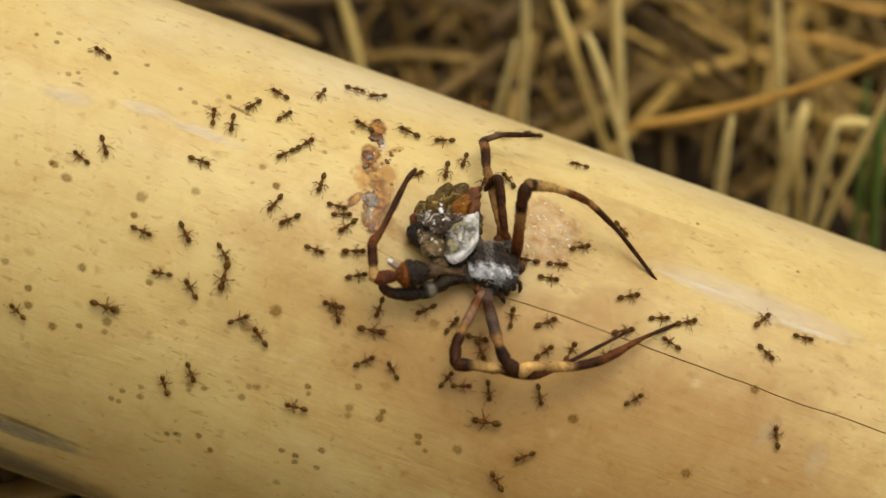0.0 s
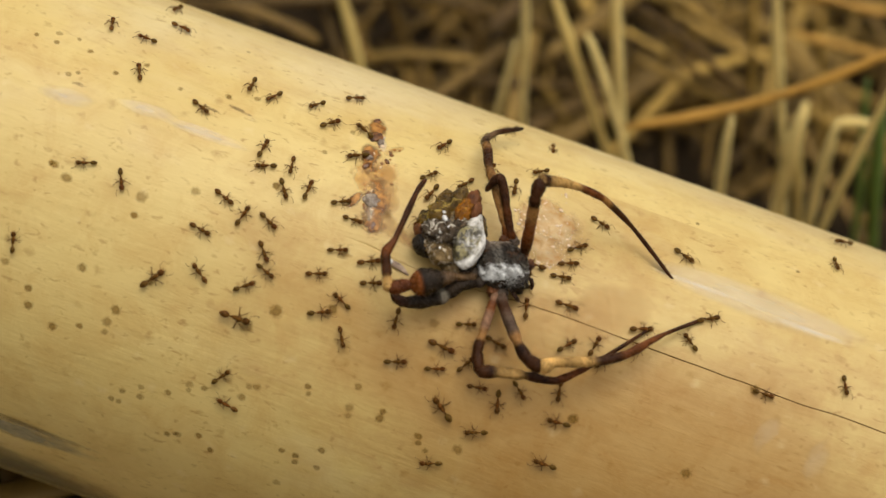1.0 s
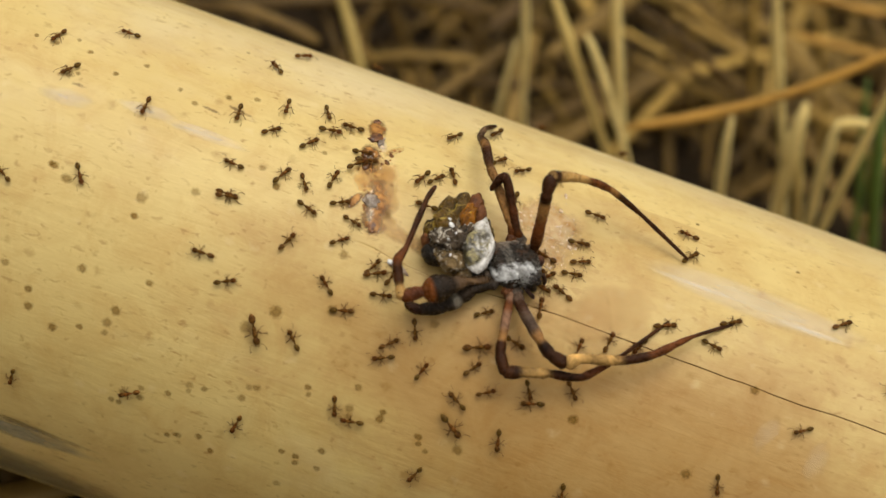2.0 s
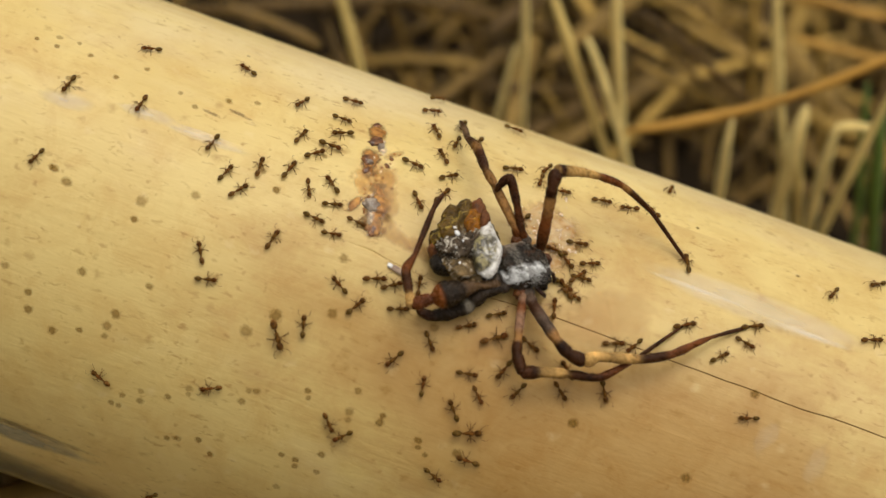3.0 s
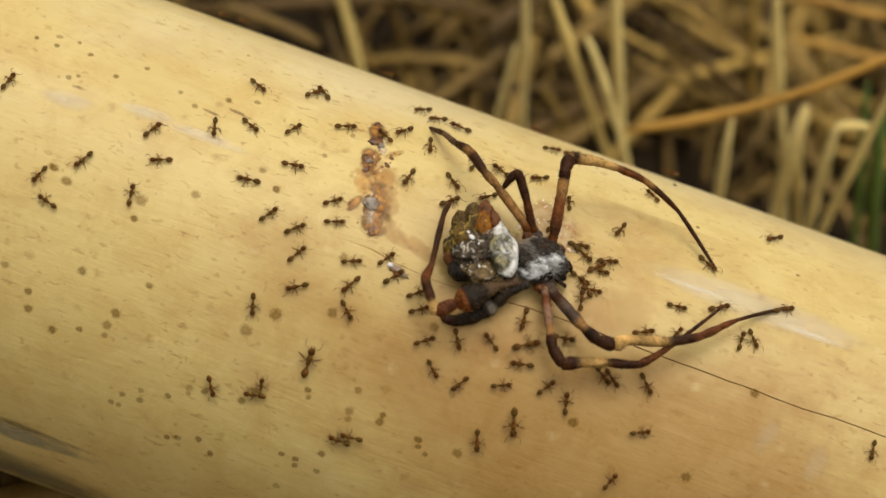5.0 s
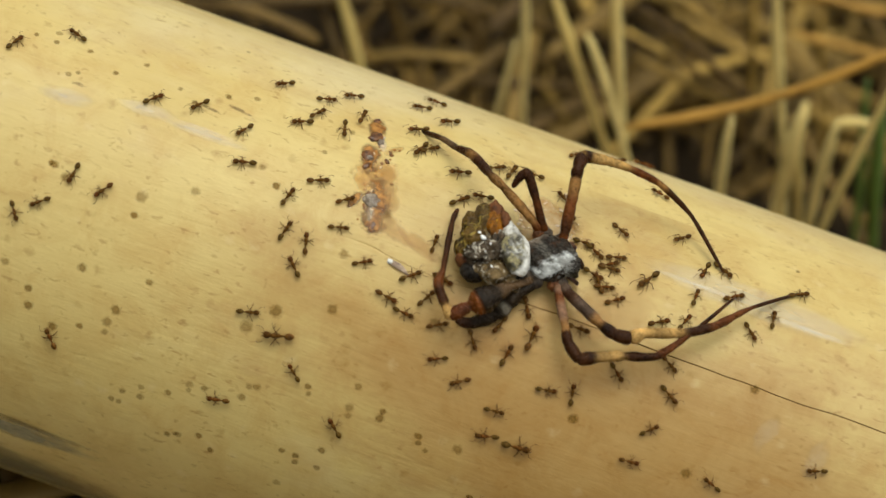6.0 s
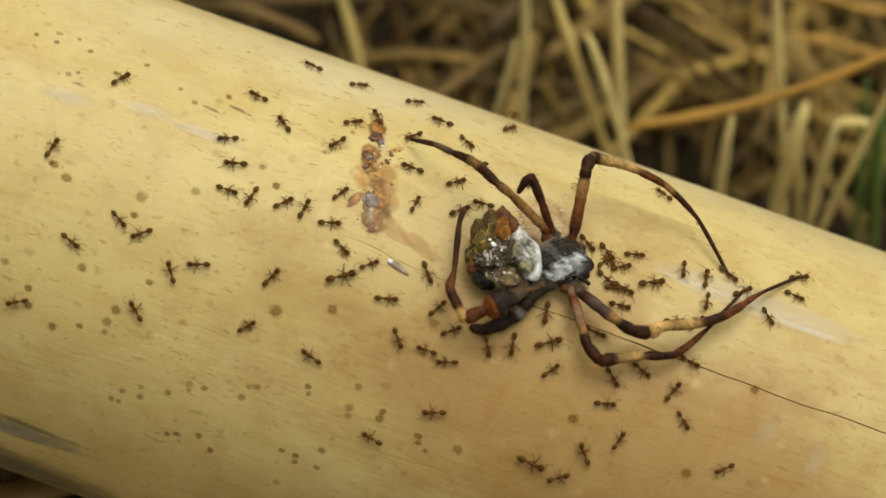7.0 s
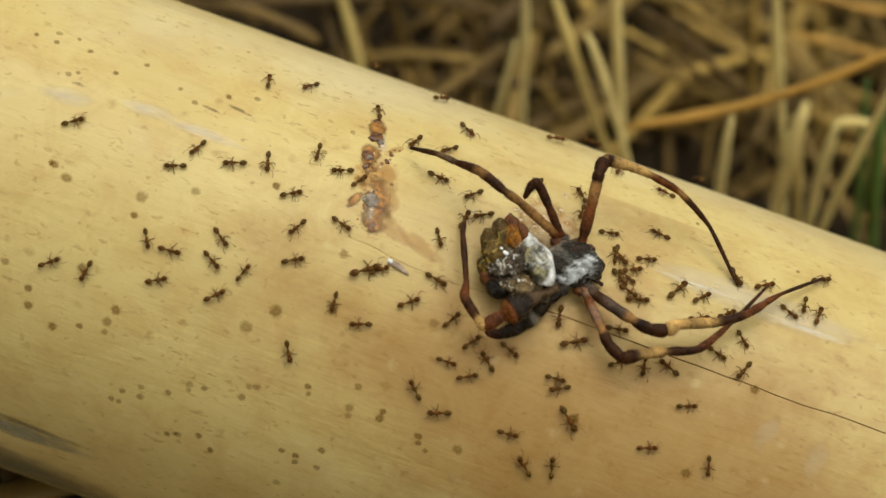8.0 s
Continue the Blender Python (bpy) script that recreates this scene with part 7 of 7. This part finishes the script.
    crawl(ants[63], [(0, 30.2, 31.5, 164), (0.5, 31.4, 30.8, 153), (1, 26.6, 35.0, 239), (1.5, 26.9, 34.6, 248), (3, 25.8, 33.9, 239), (3.5, 26.6, 33.4, 68), (4, 28.5, 31.7, 59), (4.5, 29.7, 30.0, 59), (6, 31.1, 26.2, 68), (6.5, 32.4, 26.0, 59), (7, 32.6, 25.3, 59), (7.5, 34.5, 22.7, 59), (8, 35.9, 21.1, 42)])
    crawl(ants[64], [(0, 7.6, 43.9, 5), (0.5, 9.0, 43.8, -5), (1, 9.9, 43.5, -10), (1.5, 11.1, 42.8, -10), (3, 13.7, 40.8, -21), (3.5, 14.9, 38.9, 5), (4, 15.6, 38.6, 10), (4.5, 16.6, 38.2, 10), (6, 18.9, 35.2, -0), (6.5, 20.0, 35.3, -0), (7, 21.0, 34.7, -6), (7.5, 22.3, 33.6, 5), (8, 23.4, 32.6, 10)])
    crawl(ants[65], [(0, 4.1, 43.1, 69), (0.5, 5, 41.1, 59), (1, 5.8, 42, 19), (1.5, 6.7, 39.4, 35), (3, 8.7, 37.2, 30), (3.5, 7.4, 86.9, -92), (4, 6.2, 42.6, -101), (4.5, 11.8, 47.5, 29), (6, 12.5, 56.5, 5), (6.5, 12.7, 53.8, 19), (7, 17.3, 45.1, 54), (7.5, 16.7, 46.5, 4), (8, 18.2, 46.3, 4)])
    crawl(ants[66], [(0, 6.1, -14.2, 206), (0.5, 5.0, -13.7, 216), (1, 3.2, -12.7, 237), (1.5, 2.4, -11.4, 244), (3, -0.6, -3.2, 253), (3.5, 2.9, 5.5, 208), (4, 2.5, 6.1, 151), (4.5, 2.9, 3.8, 179), (6, 5.0, 4.0, 76), (7, 3.0, -13.1, 62), (7.25, 3.0, -14.9, 90), (8, 3.1, -57.0, 90)])
    crawl(ants[67], [(0, 2.4, -8.6, 211), (0.5, 2.5, -9.4, 233), (1, 1.0, -6.3, 248), (1.5, -3.6, -1.7, 226), (3, -3.1, -0.5, 265), (3.5, -4.5, -1.7, 256), (4, -5.4, 1.0, 244), (4.5, -6.3, 2.7, 223), (6, -5.7, 5.8, 401), (6.5, -3.4, -2.1, 386), (7.5, 0.1, 0.8, 258), (8, 1.3, 14.1, 227)])
    crawl(ants[68], [(0, -8.8, 40.2, 30), (0.5, -8.0, 40.5, 25), (1, -6.8, 40.6, 20), (1.5, -6.2, 41.6, 10), (3, -2.8, 42.9, 19), (3.5, -2.3, 43.0, 9), (4, -1.6, 44.4, 19), (4.5, -0.7, 42.7, 24), (6, 0.1, 39.7, 60), (6.5, 1.0, 40.7, 59), (7, 1.8, 40.9, 59), (7.5, 2.8, 42.1, 59), (8, 3.9, 42.1, 59)])
    crawl(ants[69], [(0, 4.9, 6.9, 139), (0.5, 4.5, 3.8, 126), (1, 6.0, 8.3, 276), (1.5, 5.9, 10.0, 280), (3, 8.0, 15.3, 244), (3.5, 9.2, 15.9, 225), (4, 9.8, 14.7, 55), (6, 14.0, 12.8, 80), (7, 13.8, 1.2, 93), (7.5, 13.3, 5.0, 87), (8, 14.4, 3.6, 125)])
    crawl(ants[70], [(0, 24.2, 32.5, 30), (0.5, 25.1, 31.1, 30), (1, 26.3, 30.8, 20), (1.5, 27.8, 29.4, 20), (3, 31.1, 25.9, 31), (3.5, 32.2, 24.7, 31), (4, 33.5, 23.7, 36), (4.5, 34.0, 21.0, 32), (6, 36.3, 16.6, 33), (6.5, 36.8, 15.8, 34), (7, 37.2, 14.4, 44), (7.5, 38.4, 12.0, 49), (8, 39.8, 10.9, 35)])
    crawl(ants[71], [(0, 31.3, 26.1, 31), (0.5, 32.6, 24.7, 41), (1, 33.9, 23.7, 31), (1.5, 35.4, 23.3, 31), (3, 39.3, 20.9, 27), (3.5, 39.9, 20.3, 27), (4, 40.9, 19.3, 27), (4.5, 41.9, 16.7, 33), (6, 44.3, 10.2, 30), (6.5, 43.7, 6.5, 32), (7, 44.0, 5.1, 32), (7.5, 45.8, 4.0, 33), (8, 46.9, 3.5, 33)])
    crawl(ants[72], [(0, 11.0, 53.1, -65), (0.5, 12.9, 51.9, -65), (1, 14.5, 51.0, -40), (1.5, 16.0, 50.2, -40), (3, 14.2, 50.4, -116), (3.5, 15.3, 49.7, 64), (4, 17.1, 48.9, 79), (4.5, 17.2, 47.4, 74), (6, 17.6, 49.1, 9), (6.5, 16.8, 53.2, 34), (7, 24.9, 47.7, 14), (7.5, 20.3, 46.7, -151), (8, 19.0, 47.9, -151)])
    crawl(ants[73], [(0, 17.0, 50.5, -60), (0.5, 18.3, 49.0, -65), (1, 19.1, 48.5, -81), (1.5, 21.0, 47.3, -55), (3, 19.1, 47.6, -40), (3.5, 20.4, 46.8, -40), (4, 21.4, 45.9, -35), (4.5, 22.1, 44.3, -40), (6, 30.8, 35.9, -32), (6.5, 31.8, 35.3, -6), (7, 33.1, 33.9, -11), (7.5, 34.4, 31.9, -16), (8, 36.0, 30.3, -17)])
    crawl(ants[74], [(0, 20.4, 9.4, -41), (1.5, 16.7, 9.9, -8), (3, 17.0, 1.6, 15), (3.5, 17.8, 3.2, -24), (4, 19.2, 2.7, 29), (4.5, 20.0, 7.6, -137), (6, 20.4, 9.8, -28), (6.5, 22.0, 16.2, 18), (7, 22.9, 14.8, 18), (7.5, 23.7, 15.0, 18), (8, 24.5, 14.9, 18)])
    crawl(ants[75], [(0, -4.9, 44.8, 270), (0.5, -6.0, 45.8, 199), (1, -9.5, 46.0, 155), (1.5, -12.4, 44.7, 135), (3, -10.6, 42.3, 150), (3.5, -11.1, 41.8, 200), (4, -11.9, 44.4, 255), (4.5, -11.2, 47.7, 295), (6, -1.9, 44.1, 355), (6.5, -1.2, 46.9, 320), (7, -1.5, 49.3, 310), (7.5, -2.6, 54.8, 160), (8, -6.4, 49.1, 199)])
    crawl(ants[76], [(0, 22.8, 39, 49), (0.5, 23.7, 36.4, 59), (1, 23.1, 39.8, 229), (1.5, 23.4, 76, 271), (3, 24.1, 44.7, 299), (3.5, 25.5, 43.9, 299), (4, 26.6, 42.6, 309), (4.5, 27.4, 40.2, 309), (6, 31.9, 41.8, 329), (6.5, 32.1, 41.4, 283), (7, 32.2, 40.8, 428), (7.5, 33.1, 39.3, 428), (8, 30.8, 36.5, 519)])
    crawl(ants[77], [(0, -31.2, -45, 280), (0.5, -29.8, -2.2, 350), (1, -29.9, 5.6, 268), (1.5, -29.2, 10.4, 282), (3, -31.5, 22.8, 255), (3.5, -33.2, 15.1, 429), (4, -32.7, 13.7, 359), (4.5, -31.1, 20.4, 312), (6, -34.7, 16.0, 234), (6.5, -33.4, 21.7, 348), (7, -27.3, 32.4, 360), (7.5, -26.9, 32.6, 180), (8, -34.4, 31.3, 201)])
    crawl(ants[78], [(0, 27.5, 79, 120), (0.5, 26, 57.6, 165), (1, 20.4, 63.3, 180), (1.5, 20.7, 77.8, 272), (4, 22.4, 76.8, 380), (6, 23.8, 76.7, 362), (6.5, 24.2, 57.9, 185), (7, 24.5, 58.5, 130), (7.5, 24.6, 58.7, 240), (8, 18.2, 65.1, 139)])
    crawl(ants[79], [(0, 32, 79.3, 95), (0.35, 31, 58.3, 95), (0.5, 30.9, 57.5, -5), (1, 31, 72.1, -89), (3, 31.6, 69.3, 70), (3.5, 31.8, 70.8, -78), (4, 31.9, 54.4, 19), (4.5, 29.5, 50.4, 19), (6, 31, 49.7, 44), (6.5, 33.5, 47.3, -15), (7, 34.5, 45.7, -40), (7.5, 34.5, 69.2, -90), (8, 34.4, 42.7, 19)])
    crawl(ants[80], [(0, 14.9, 36.2, 40), (0.5, 16.1, 34.6, 40), (1, 16.7, 31.4, -0), (1.5, 15.5, 29.9, 164), (3, 15.7, 27.2, 136), (3.5, 16.4, 26.6, 136), (4, 17.9, 25.7, 136), (4.5, 17.5, 25.7, 136), (6, 19.5, 24.3, 125), (6.5, 19.7, 25.5, 78), (7, 22.7, 23.6, -12), (7.5, 23.0, 22.7, 32), (8, 24.8, 24.9, 16)])
    crawl(ants[81], [(0, 8.4, 45.9, -50), (0.5, 9.3, 47.8, -50), (1, 12.5, 54.7, -75), (1.5, 15.5, 59.2, -25), (3, 11.3, 67.2, -180), (3.5, 8.5, 65.9, -206), (4, 9.4, 61.3, -221), (4.5, 11.1, 63.1, -386), (6, 12.6, 61.9, -525), (6.5, 9.1, 86.4, -463), (7, 5.6, 60.9, -520), (7.5, 6.4, 63, -500), (8, 6.2, 60.6, -520)])
    crawl(ants[82], [(0, 5.7, 53.7, 69), (0.5, 6.3, 51.4, 69), (1, 7.3, 49.6, 59), (1.5, 8.4, 49.6, 69), (3, 7.7, 50.5, 9), (3.5, 8.9, 50.1, 100), (4, 8.3, 46.1, 94), (4.5, 8.9, 44.5, 94), (6, 9.6, 39.9, 249), (6.5, 10.6, 84.3, 272), (7, 11.6, 85.2, 332), (7.5, 12.5, 56.2, 219), (8, 15, 59.9, 365)])
    crawl(ants[83], [(0, 10.7, 37.6, 99), (0.5, 10.5, 35.1, 99), (1, 12.0, 34.8, 103), (1.5, 12.9, 34.3, 98), (3, 15.1, 32.0, 103), (3.5, 15.0, 30.1, 98), (4, 16.2, 29.4, 117), (4.5, 16.5, 29.2, 122), (6, 22.1, 26.8, 36), (6.5, 22.0, 26.0, 31), (7, 22.9, 27.5, 5), (7.5, 28.4, 23.0, 21), (8, 32.4, 19.3, 47)])
    crawl(ants[84], [(0, -6.4, 14.4, 48), (0.5, -5.4, 12.6, 48), (1, -4.7, 13.2, 48), (1.5, -4.4, 14.2, 57), (3, -2.5, 10.5, 38), (3.5, 0.8, 13.6, 154), (4, -2.9, 4.9, 123), (6, 3.0, 4.4, 35), (6.5, 2.6, 5.5, 194), (7, 0.5, 5.2, 202), (7.5, -0.9, 3.8, 187), (8, -3.5, 3.9, 228)])
    crawl(ants[85], [(0, -70, 2.9, 179), (0.5, -67.2, 2.8, 180), (1, -44.7, 2.8, 179), (1.5, -48, 2.2, 171), (3, -43.8, 4.3, 203), (3.5, -44.3, 10.2, 244), (4, -41.6, 10, 394), (4.25, -41.4, 6.7, 445), (5.87898, -36.9, -72, 445), (8, -36.7, -76.1, 445)])
    crawl(ants[86], [(0, -46.9, -58.1, 277), (0.75, -44, -16.3, 277), (1, -43.9, -14.5, 260), (1.5, -55.8, -14.1, 181), (3, -58.6, -12.8, 196), (3.5, -43.5, -12.3, 228), (4, -55.6, 7.2, 210), (4.5, -68.8, 7.7, 181), (6, -52.6, 9.1, 160), (6.25, -52.5, 5.9, 86), (6.5, -60, -6.2, 136), (7.8552, -49.1, -72, 86), (8, -48.9, -76.1, 86)])
    crawl(ants[87], [(0, -39.2, -49.2, -96), (0.5, -52.8, -21.3, -129), (0.75, -41.6, -7.3, -96), (1, -41.7, -5.6, -11), (1.5, -33.9, -14.3, 51), (3, -7.6, -10, 33), (3.5, -6.6, -11.8, 24), (4, -6.5, -14.7, 48), (4.5, 0.5, -52, 73), (6, 21.7, -22, -2), (6.5, 18.5, -7.5, -79), (7, 18.4, -52, 90), (7.5, 18.4, -52, 0), (8, 18.3, -11.6, -94)])
    crawl(ants[88], [(0, -9.5, 48.6, -60), (1, -8.0, 52.9, -60), (1.5, -5.6, 53.7, 49), (3, 5.7, 41.5, 29), (3.5, 5.8, 49.2, -111), (4, 5.9, 54.7, -171), (4.5, 7.2, 53.0, -111), (6, 7.3, 53.3, -146), (6.5, 6.7, 55.1, -195), (7, 5.0, 50.5, -161), (7.5, 6.1, 49.8, -326), (8, 8.0, 51.8, -331)])
    crawl(ants[89], [(0, 10.1, 94, 201), (0.5, 8.7, 87.4, 263), (1, 7.3, 71.3, 201), (1.5, 4.9, 75.8, 202), (3, 8, 72.7, 338), (3.5, 13.5, 73.3, 360), (4, 24.6, 59.9, 465), (4.5, 20, 50.9, 465), (6, 20.7, 48.2, 459), (6.5, 23.7, 43.7, 459), (7, 24.7, 42.3, 319), (7.5, 27, 41.7, 463), (8, 24.8, 38.9, 399)])
    crawl(ants[90], [(0, 51.5, -47.7, 264), (0.75, 48.8, -5.8, 264), (1, 48.7, -4.1, 284), (1.5, 60.7, -1.8, 353), (3, 48.6, 4.9, 248), (3.5, 51.2, 24.7, 225), (4, 63.3, 29, 348), (6, 51.8, 46.3, 199), (6.5, 50.9, 58.7, 263), (7, 50, 60.7, 233), (7.5, 49.2, 44.6, 228), (8, 56, 60, 300)])
    crawl(ants[91], [(0, 52.4, -59.8, 265), (0.75, 50.1, -17.9, 265), (1, 50, -16.1, 206), (1.5, 61.1, -13, 350), (3, 54.4, -3.5, 222), (3.5, 61, 0.1, 342), (6, 61.2, 18.1, 271), (6.5, 60.9, 21.7, 262), (7, 61.5, 25.3, 285), (7.5, 42.2, 28.9, 265), (8, 39.7, 31.9, 247)])
    crawl(ants[92], [(0, 2.0, 10.6, 83), (1, 2.4, 5.7, 83), (1.5, 2.3, 1.8, 70), (3, 4.9, 1.5, 23), (3.5, 6.5, 7.3, -52), (4.5, 3.3, 11.6, -123), (6, 2.5, 13.8, -168), (6.5, 2.6, 14.5, -181), (7, 2.8, 15.6, -174), (7.5, 3.0, 16.6, -168), (8, 3.3, 18.3, -146)])
    crawl(ants[93], [(0, -86.7, 19, 362), (0.24077, -85, 18.9, 362), (1, -65, 17.5, 362), (1.25, -53.1, 17.1, 362), (1.5, -51.8, 17, 224), (3, -50.8, 21.1, 258), (3.5, -44.1, 30.6, 354), (4, -62.6, 32.2, 183), (4.5, -45.1, 33.9, 227), (6, -45.5, 39.9, 262), (6.5, -45.8, 42.9, 101), (7, -49.1, 36.3, 78), (7.5, -60.5, 33, 170), (8, -48, 29.6, 38)])
    crawl(ants[94], [(0, -6.9, 131.2, 449), (1.0, -6.4, 106.0, 449), (1.25, -6.1, 68.1, 449), (1.5, -6, 65.5, 279), (3, -6.2, 69.6, 312), (3.5, -6, 70.8, 322), (4, -6.2, 70.1, 317), (4.5, -4.1, 66.8, 195), (6, -51.8, 76.3, 187), (6.5, -30.3, 79.5, 197), (6.75, -30.3, 92.0, 269), (7.0, -30.4, 136.0, 269), (7.5, -30.6, 138.1, 269), (7.76568, -30.7, 135, 269), (8, -30.7, 137.8, 269)])
    crawl(ants[95], [(0, 0.8, 132.7, 96), (1.0, -2.4, 108.0, 96), (1.25, -3.2, 69.9, 96), (1.5, -3.3, 67.3, 164), (3, -4.1, 71.3, 227), (3.5, -3.9, 71.6, 222), (4, -3.9, 72.0, 217), (4.5, -3.9, 73.3, 196), (6, -5.2, 71.0, 137), (6.5, -8.0, 67.2, 153), (7.5, -13.5, 49.8, 175), (8, -13.5, 59.2, 299)])
    crawl(ants[96], [(0, 5.3, -64.8, -83), (1.25, 10.0, -2.2, -83), (1.5, 10.2, 0.4, 53), (3, 11.6, 3.3, 15), (3.5, 14.7, 3.9, 28), (4, 12.3, -14.1, 26), (4.5, 11.6, -14.2, 26), (6, 12.4, -11.7, 54), (6.25, 12.2, -14.1, 98), (7.38999, 7.0, -72.0, 98), (8, 6.7, -75.0, 98)])
    crawl(ants[97], [(0, -1.3, -28.7, -95), (1.25, -4.6, 34.2, -95), (1.5, -4.8, 36.8, 80), (3, -4.5, 38.8, 35), (3.5, -3.9, 39.9, 45), (4, -2.9, 40.2, 50), (4.5, -2.3, 40.3, 55), (6, 1.3, 35, -11), (6.25, 1.5, 31.5, 86), (7.5, 3.9, -52, 87), (8, 4.8, -52.5, 86)])
    crawl(ants[98], [(0, 3.6, -74.8, -90), (1.73886, 3.5, -72.0, -90), (2.75, 3.4, -18.9, -90), (3, 3.4, -16.7, -2), (3.5, 7.3, -2.2, -97), (4, 4.9, -5.0, -161), (4.5, 5.6, -9.2, -1), (6, 18.5, -17.9, 61), (6.5, 17.2, -10.1, -112), (7, 16.6, -16.0, -133), (7.5, 16.8, -9.6, -67), (8, 15.0, 8.6, -93)])
    crawl(ants[99], [(0, 18.3, -75.6, 273), (1.3379, 18.4, -72, 273), (2.75, 20.5, -2.1, 273), (3, 20.6, 0.8, 203), (3.5, 22.9, 3.6, 220), (4.5, 25, -52, 86), (6, 28.2, 5.8, 223), (6.5, 29.2, 9.2, 186), (7, 29.3, 14.3, 277), (7.5, 28.1, 12.1, 134), (8, 25.3, 7, 172)])
    crawl(ants[100], [(0, 20.2, -74.9, 278), (1.65315, 20.4, -72.0, 278), (2.75, 25.3, -15.9, 278), (3, 25.6, -13.6, 261), (3.5, 27.4, 8.0, 258), (4, 23.1, 17.7, 254), (4.5, 28.0, 23.6, 325), (6, 31.6, 19.8, 445), (6.5, 33.2, 18.0, 383), (7, 33.1, 19.9, 274), (7.5, 39.2, 24.9, 274), (8, 38.6, 25.5, 315)])
    crawl(ants[101], [(0, -1.2, -75.2, 267), (1.54337, -1.3, -72.0, 267), (2.75, -3.0, -10.8, 267), (3, -3.1, -8.2, 266), (3.5, -4.4, -5.7, 217), (4, -5.0, -5.7, 217), (4.5, -6.0, -4.6, 229), (6, -7.3, -13.4, 179), (6.25, -7.3, -15.7, 88), (7.33716, -6.3, -72.0, 88), (8, -6.2, -74.9, 88)])
    crawl(ants[102], [(0, 6.0, -75.5, 274), (1.41564, 6.2, -72.0, 274), (2.75, 8.9, -5.5, 274), (3, 9.0, -2.7, 251), (3.5, 8.5, -0.3, 234), (4, 9.1, 1.0, 249), (6, 7.8, 2.4, 179), (6.5, 7.0, 2.5, 249), (7, 7.6, 4.5, 88), (7.5, 7.5, -3.6, 52), (8, 8.5, 5.1, -112)])
    crawl(ants[103], [(0, -86.4, 27.0, -1), (3.44086, -85.0, 27.1, -1), (4.25, -58.2, 28.2, -1), (4.5, -57.0, 28.2, 81), (6, -59.0, 16.6, 67), (6.25, -60.0, 16.3, 172), (6.99425, -85.0, 10.6, 172), (8, -86.3, 10.3, 172)])
    crawl(ants[104], [(0, 28.0, -76.6, 267), (3.90411, 27.9, -72.0, 267), (5.75, 25.4, 16.1, 267), (6, 25.3, 19.8, 236), (6.5, 25.9, 25.6, 206), (7, 25.9, 20.1, 28), (7.5, 29.2, 18.2, 23), (8, 29.2, 19.6, 61)])
    crawl(ants[105], [(0, 33.9, 138.8, 88), (4.76446, 34, 135, 88), (6.25, 35.4, 62, 88), (6.5, 35.4, 58.9, 180), (7, 33.5, 70.2, 254), (7.5, 31.7, 63.6, 200), (7.65, 31.7, 64.5, 263), (8, 30.2, 85.4, 263)])
    crawl(ants[106], [(0, 7.8, 31.1, -25), (0.5, 8.9, 30.6, -34), (1, 9.7, 30.5, -29), (1.5, 10.9, 29.8, -23), (3, 15.3, 26.6, -18), (3.5, 15.4, 26.4, -11), (4, 16.1, 25.7, -17), (4.5, 16.4, 24.7, -20), (6, 18.6, 22.8, -12), (6.5, 19.5, 22.7, -11), (7, 20.3, 22.8, -27), (7.5, 21.3, 21.9, -10), (8, 21.9, 21.6, -35)])
    crawl(ants[107], [(0, 8.2, 30.6, 39), (0.5, 9.3, 29.3, 41), (1, 10.3, 28.8, 43), (1.5, 11.6, 28.3, 46), (3, 16.7, 23.5, 55), (3.5, 16.9, 22.6, 52), (4, 17.6, 22.4, 44), (4.5, 18.0, 20.7, 52), (6, 20.1, 19.4, 31), (6.5, 21.1, 19.4, 31), (7, 21.7, 18.9, 33), (7.5, 22.5, 18.8, 53), (8, 23.1, 18.7, 30)])
    crawl(ants[108], [(0, 8.3, 31.2, 11), (0.5, 9.6, 30.9, 14), (1, 10.4, 30.5, 2), (1.5, 11.4, 30.1, -3), (3, 16.7, 28.0, -14), (3.5, 17.2, 27.6, 13), (4, 17.8, 27.0, -2), (4.5, 18.2, 26.1, 2), (6, 20.4, 24.8, 13), (6.5, 21.1, 24.2, 6), (7, 21.7, 24.1, 14), (7.5, 22.8, 23.7, -16), (8, 23.4, 23.8, -16)])
    crawl(ants[109], [(0, 7.8, 29.8, -45), (0.5, 8.7, 28.9, -27), (1, 9.6, 28.4, -26), (1.5, 10.4, 27.0, -28), (3, 14.7, 21.0, -36), (3.5, 14.9, 20.6, -39), (4, 15.3, 20.1, -32), (4.5, 15.9, 18.9, -27), (6, 18.0, 17.6, -29), (6.5, 18.8, 16.8, -27), (7, 19.5, 16.7, -39), (7.5, 20.6, 15.9, -43), (8, 21.2, 16.6, -39)])


motions()
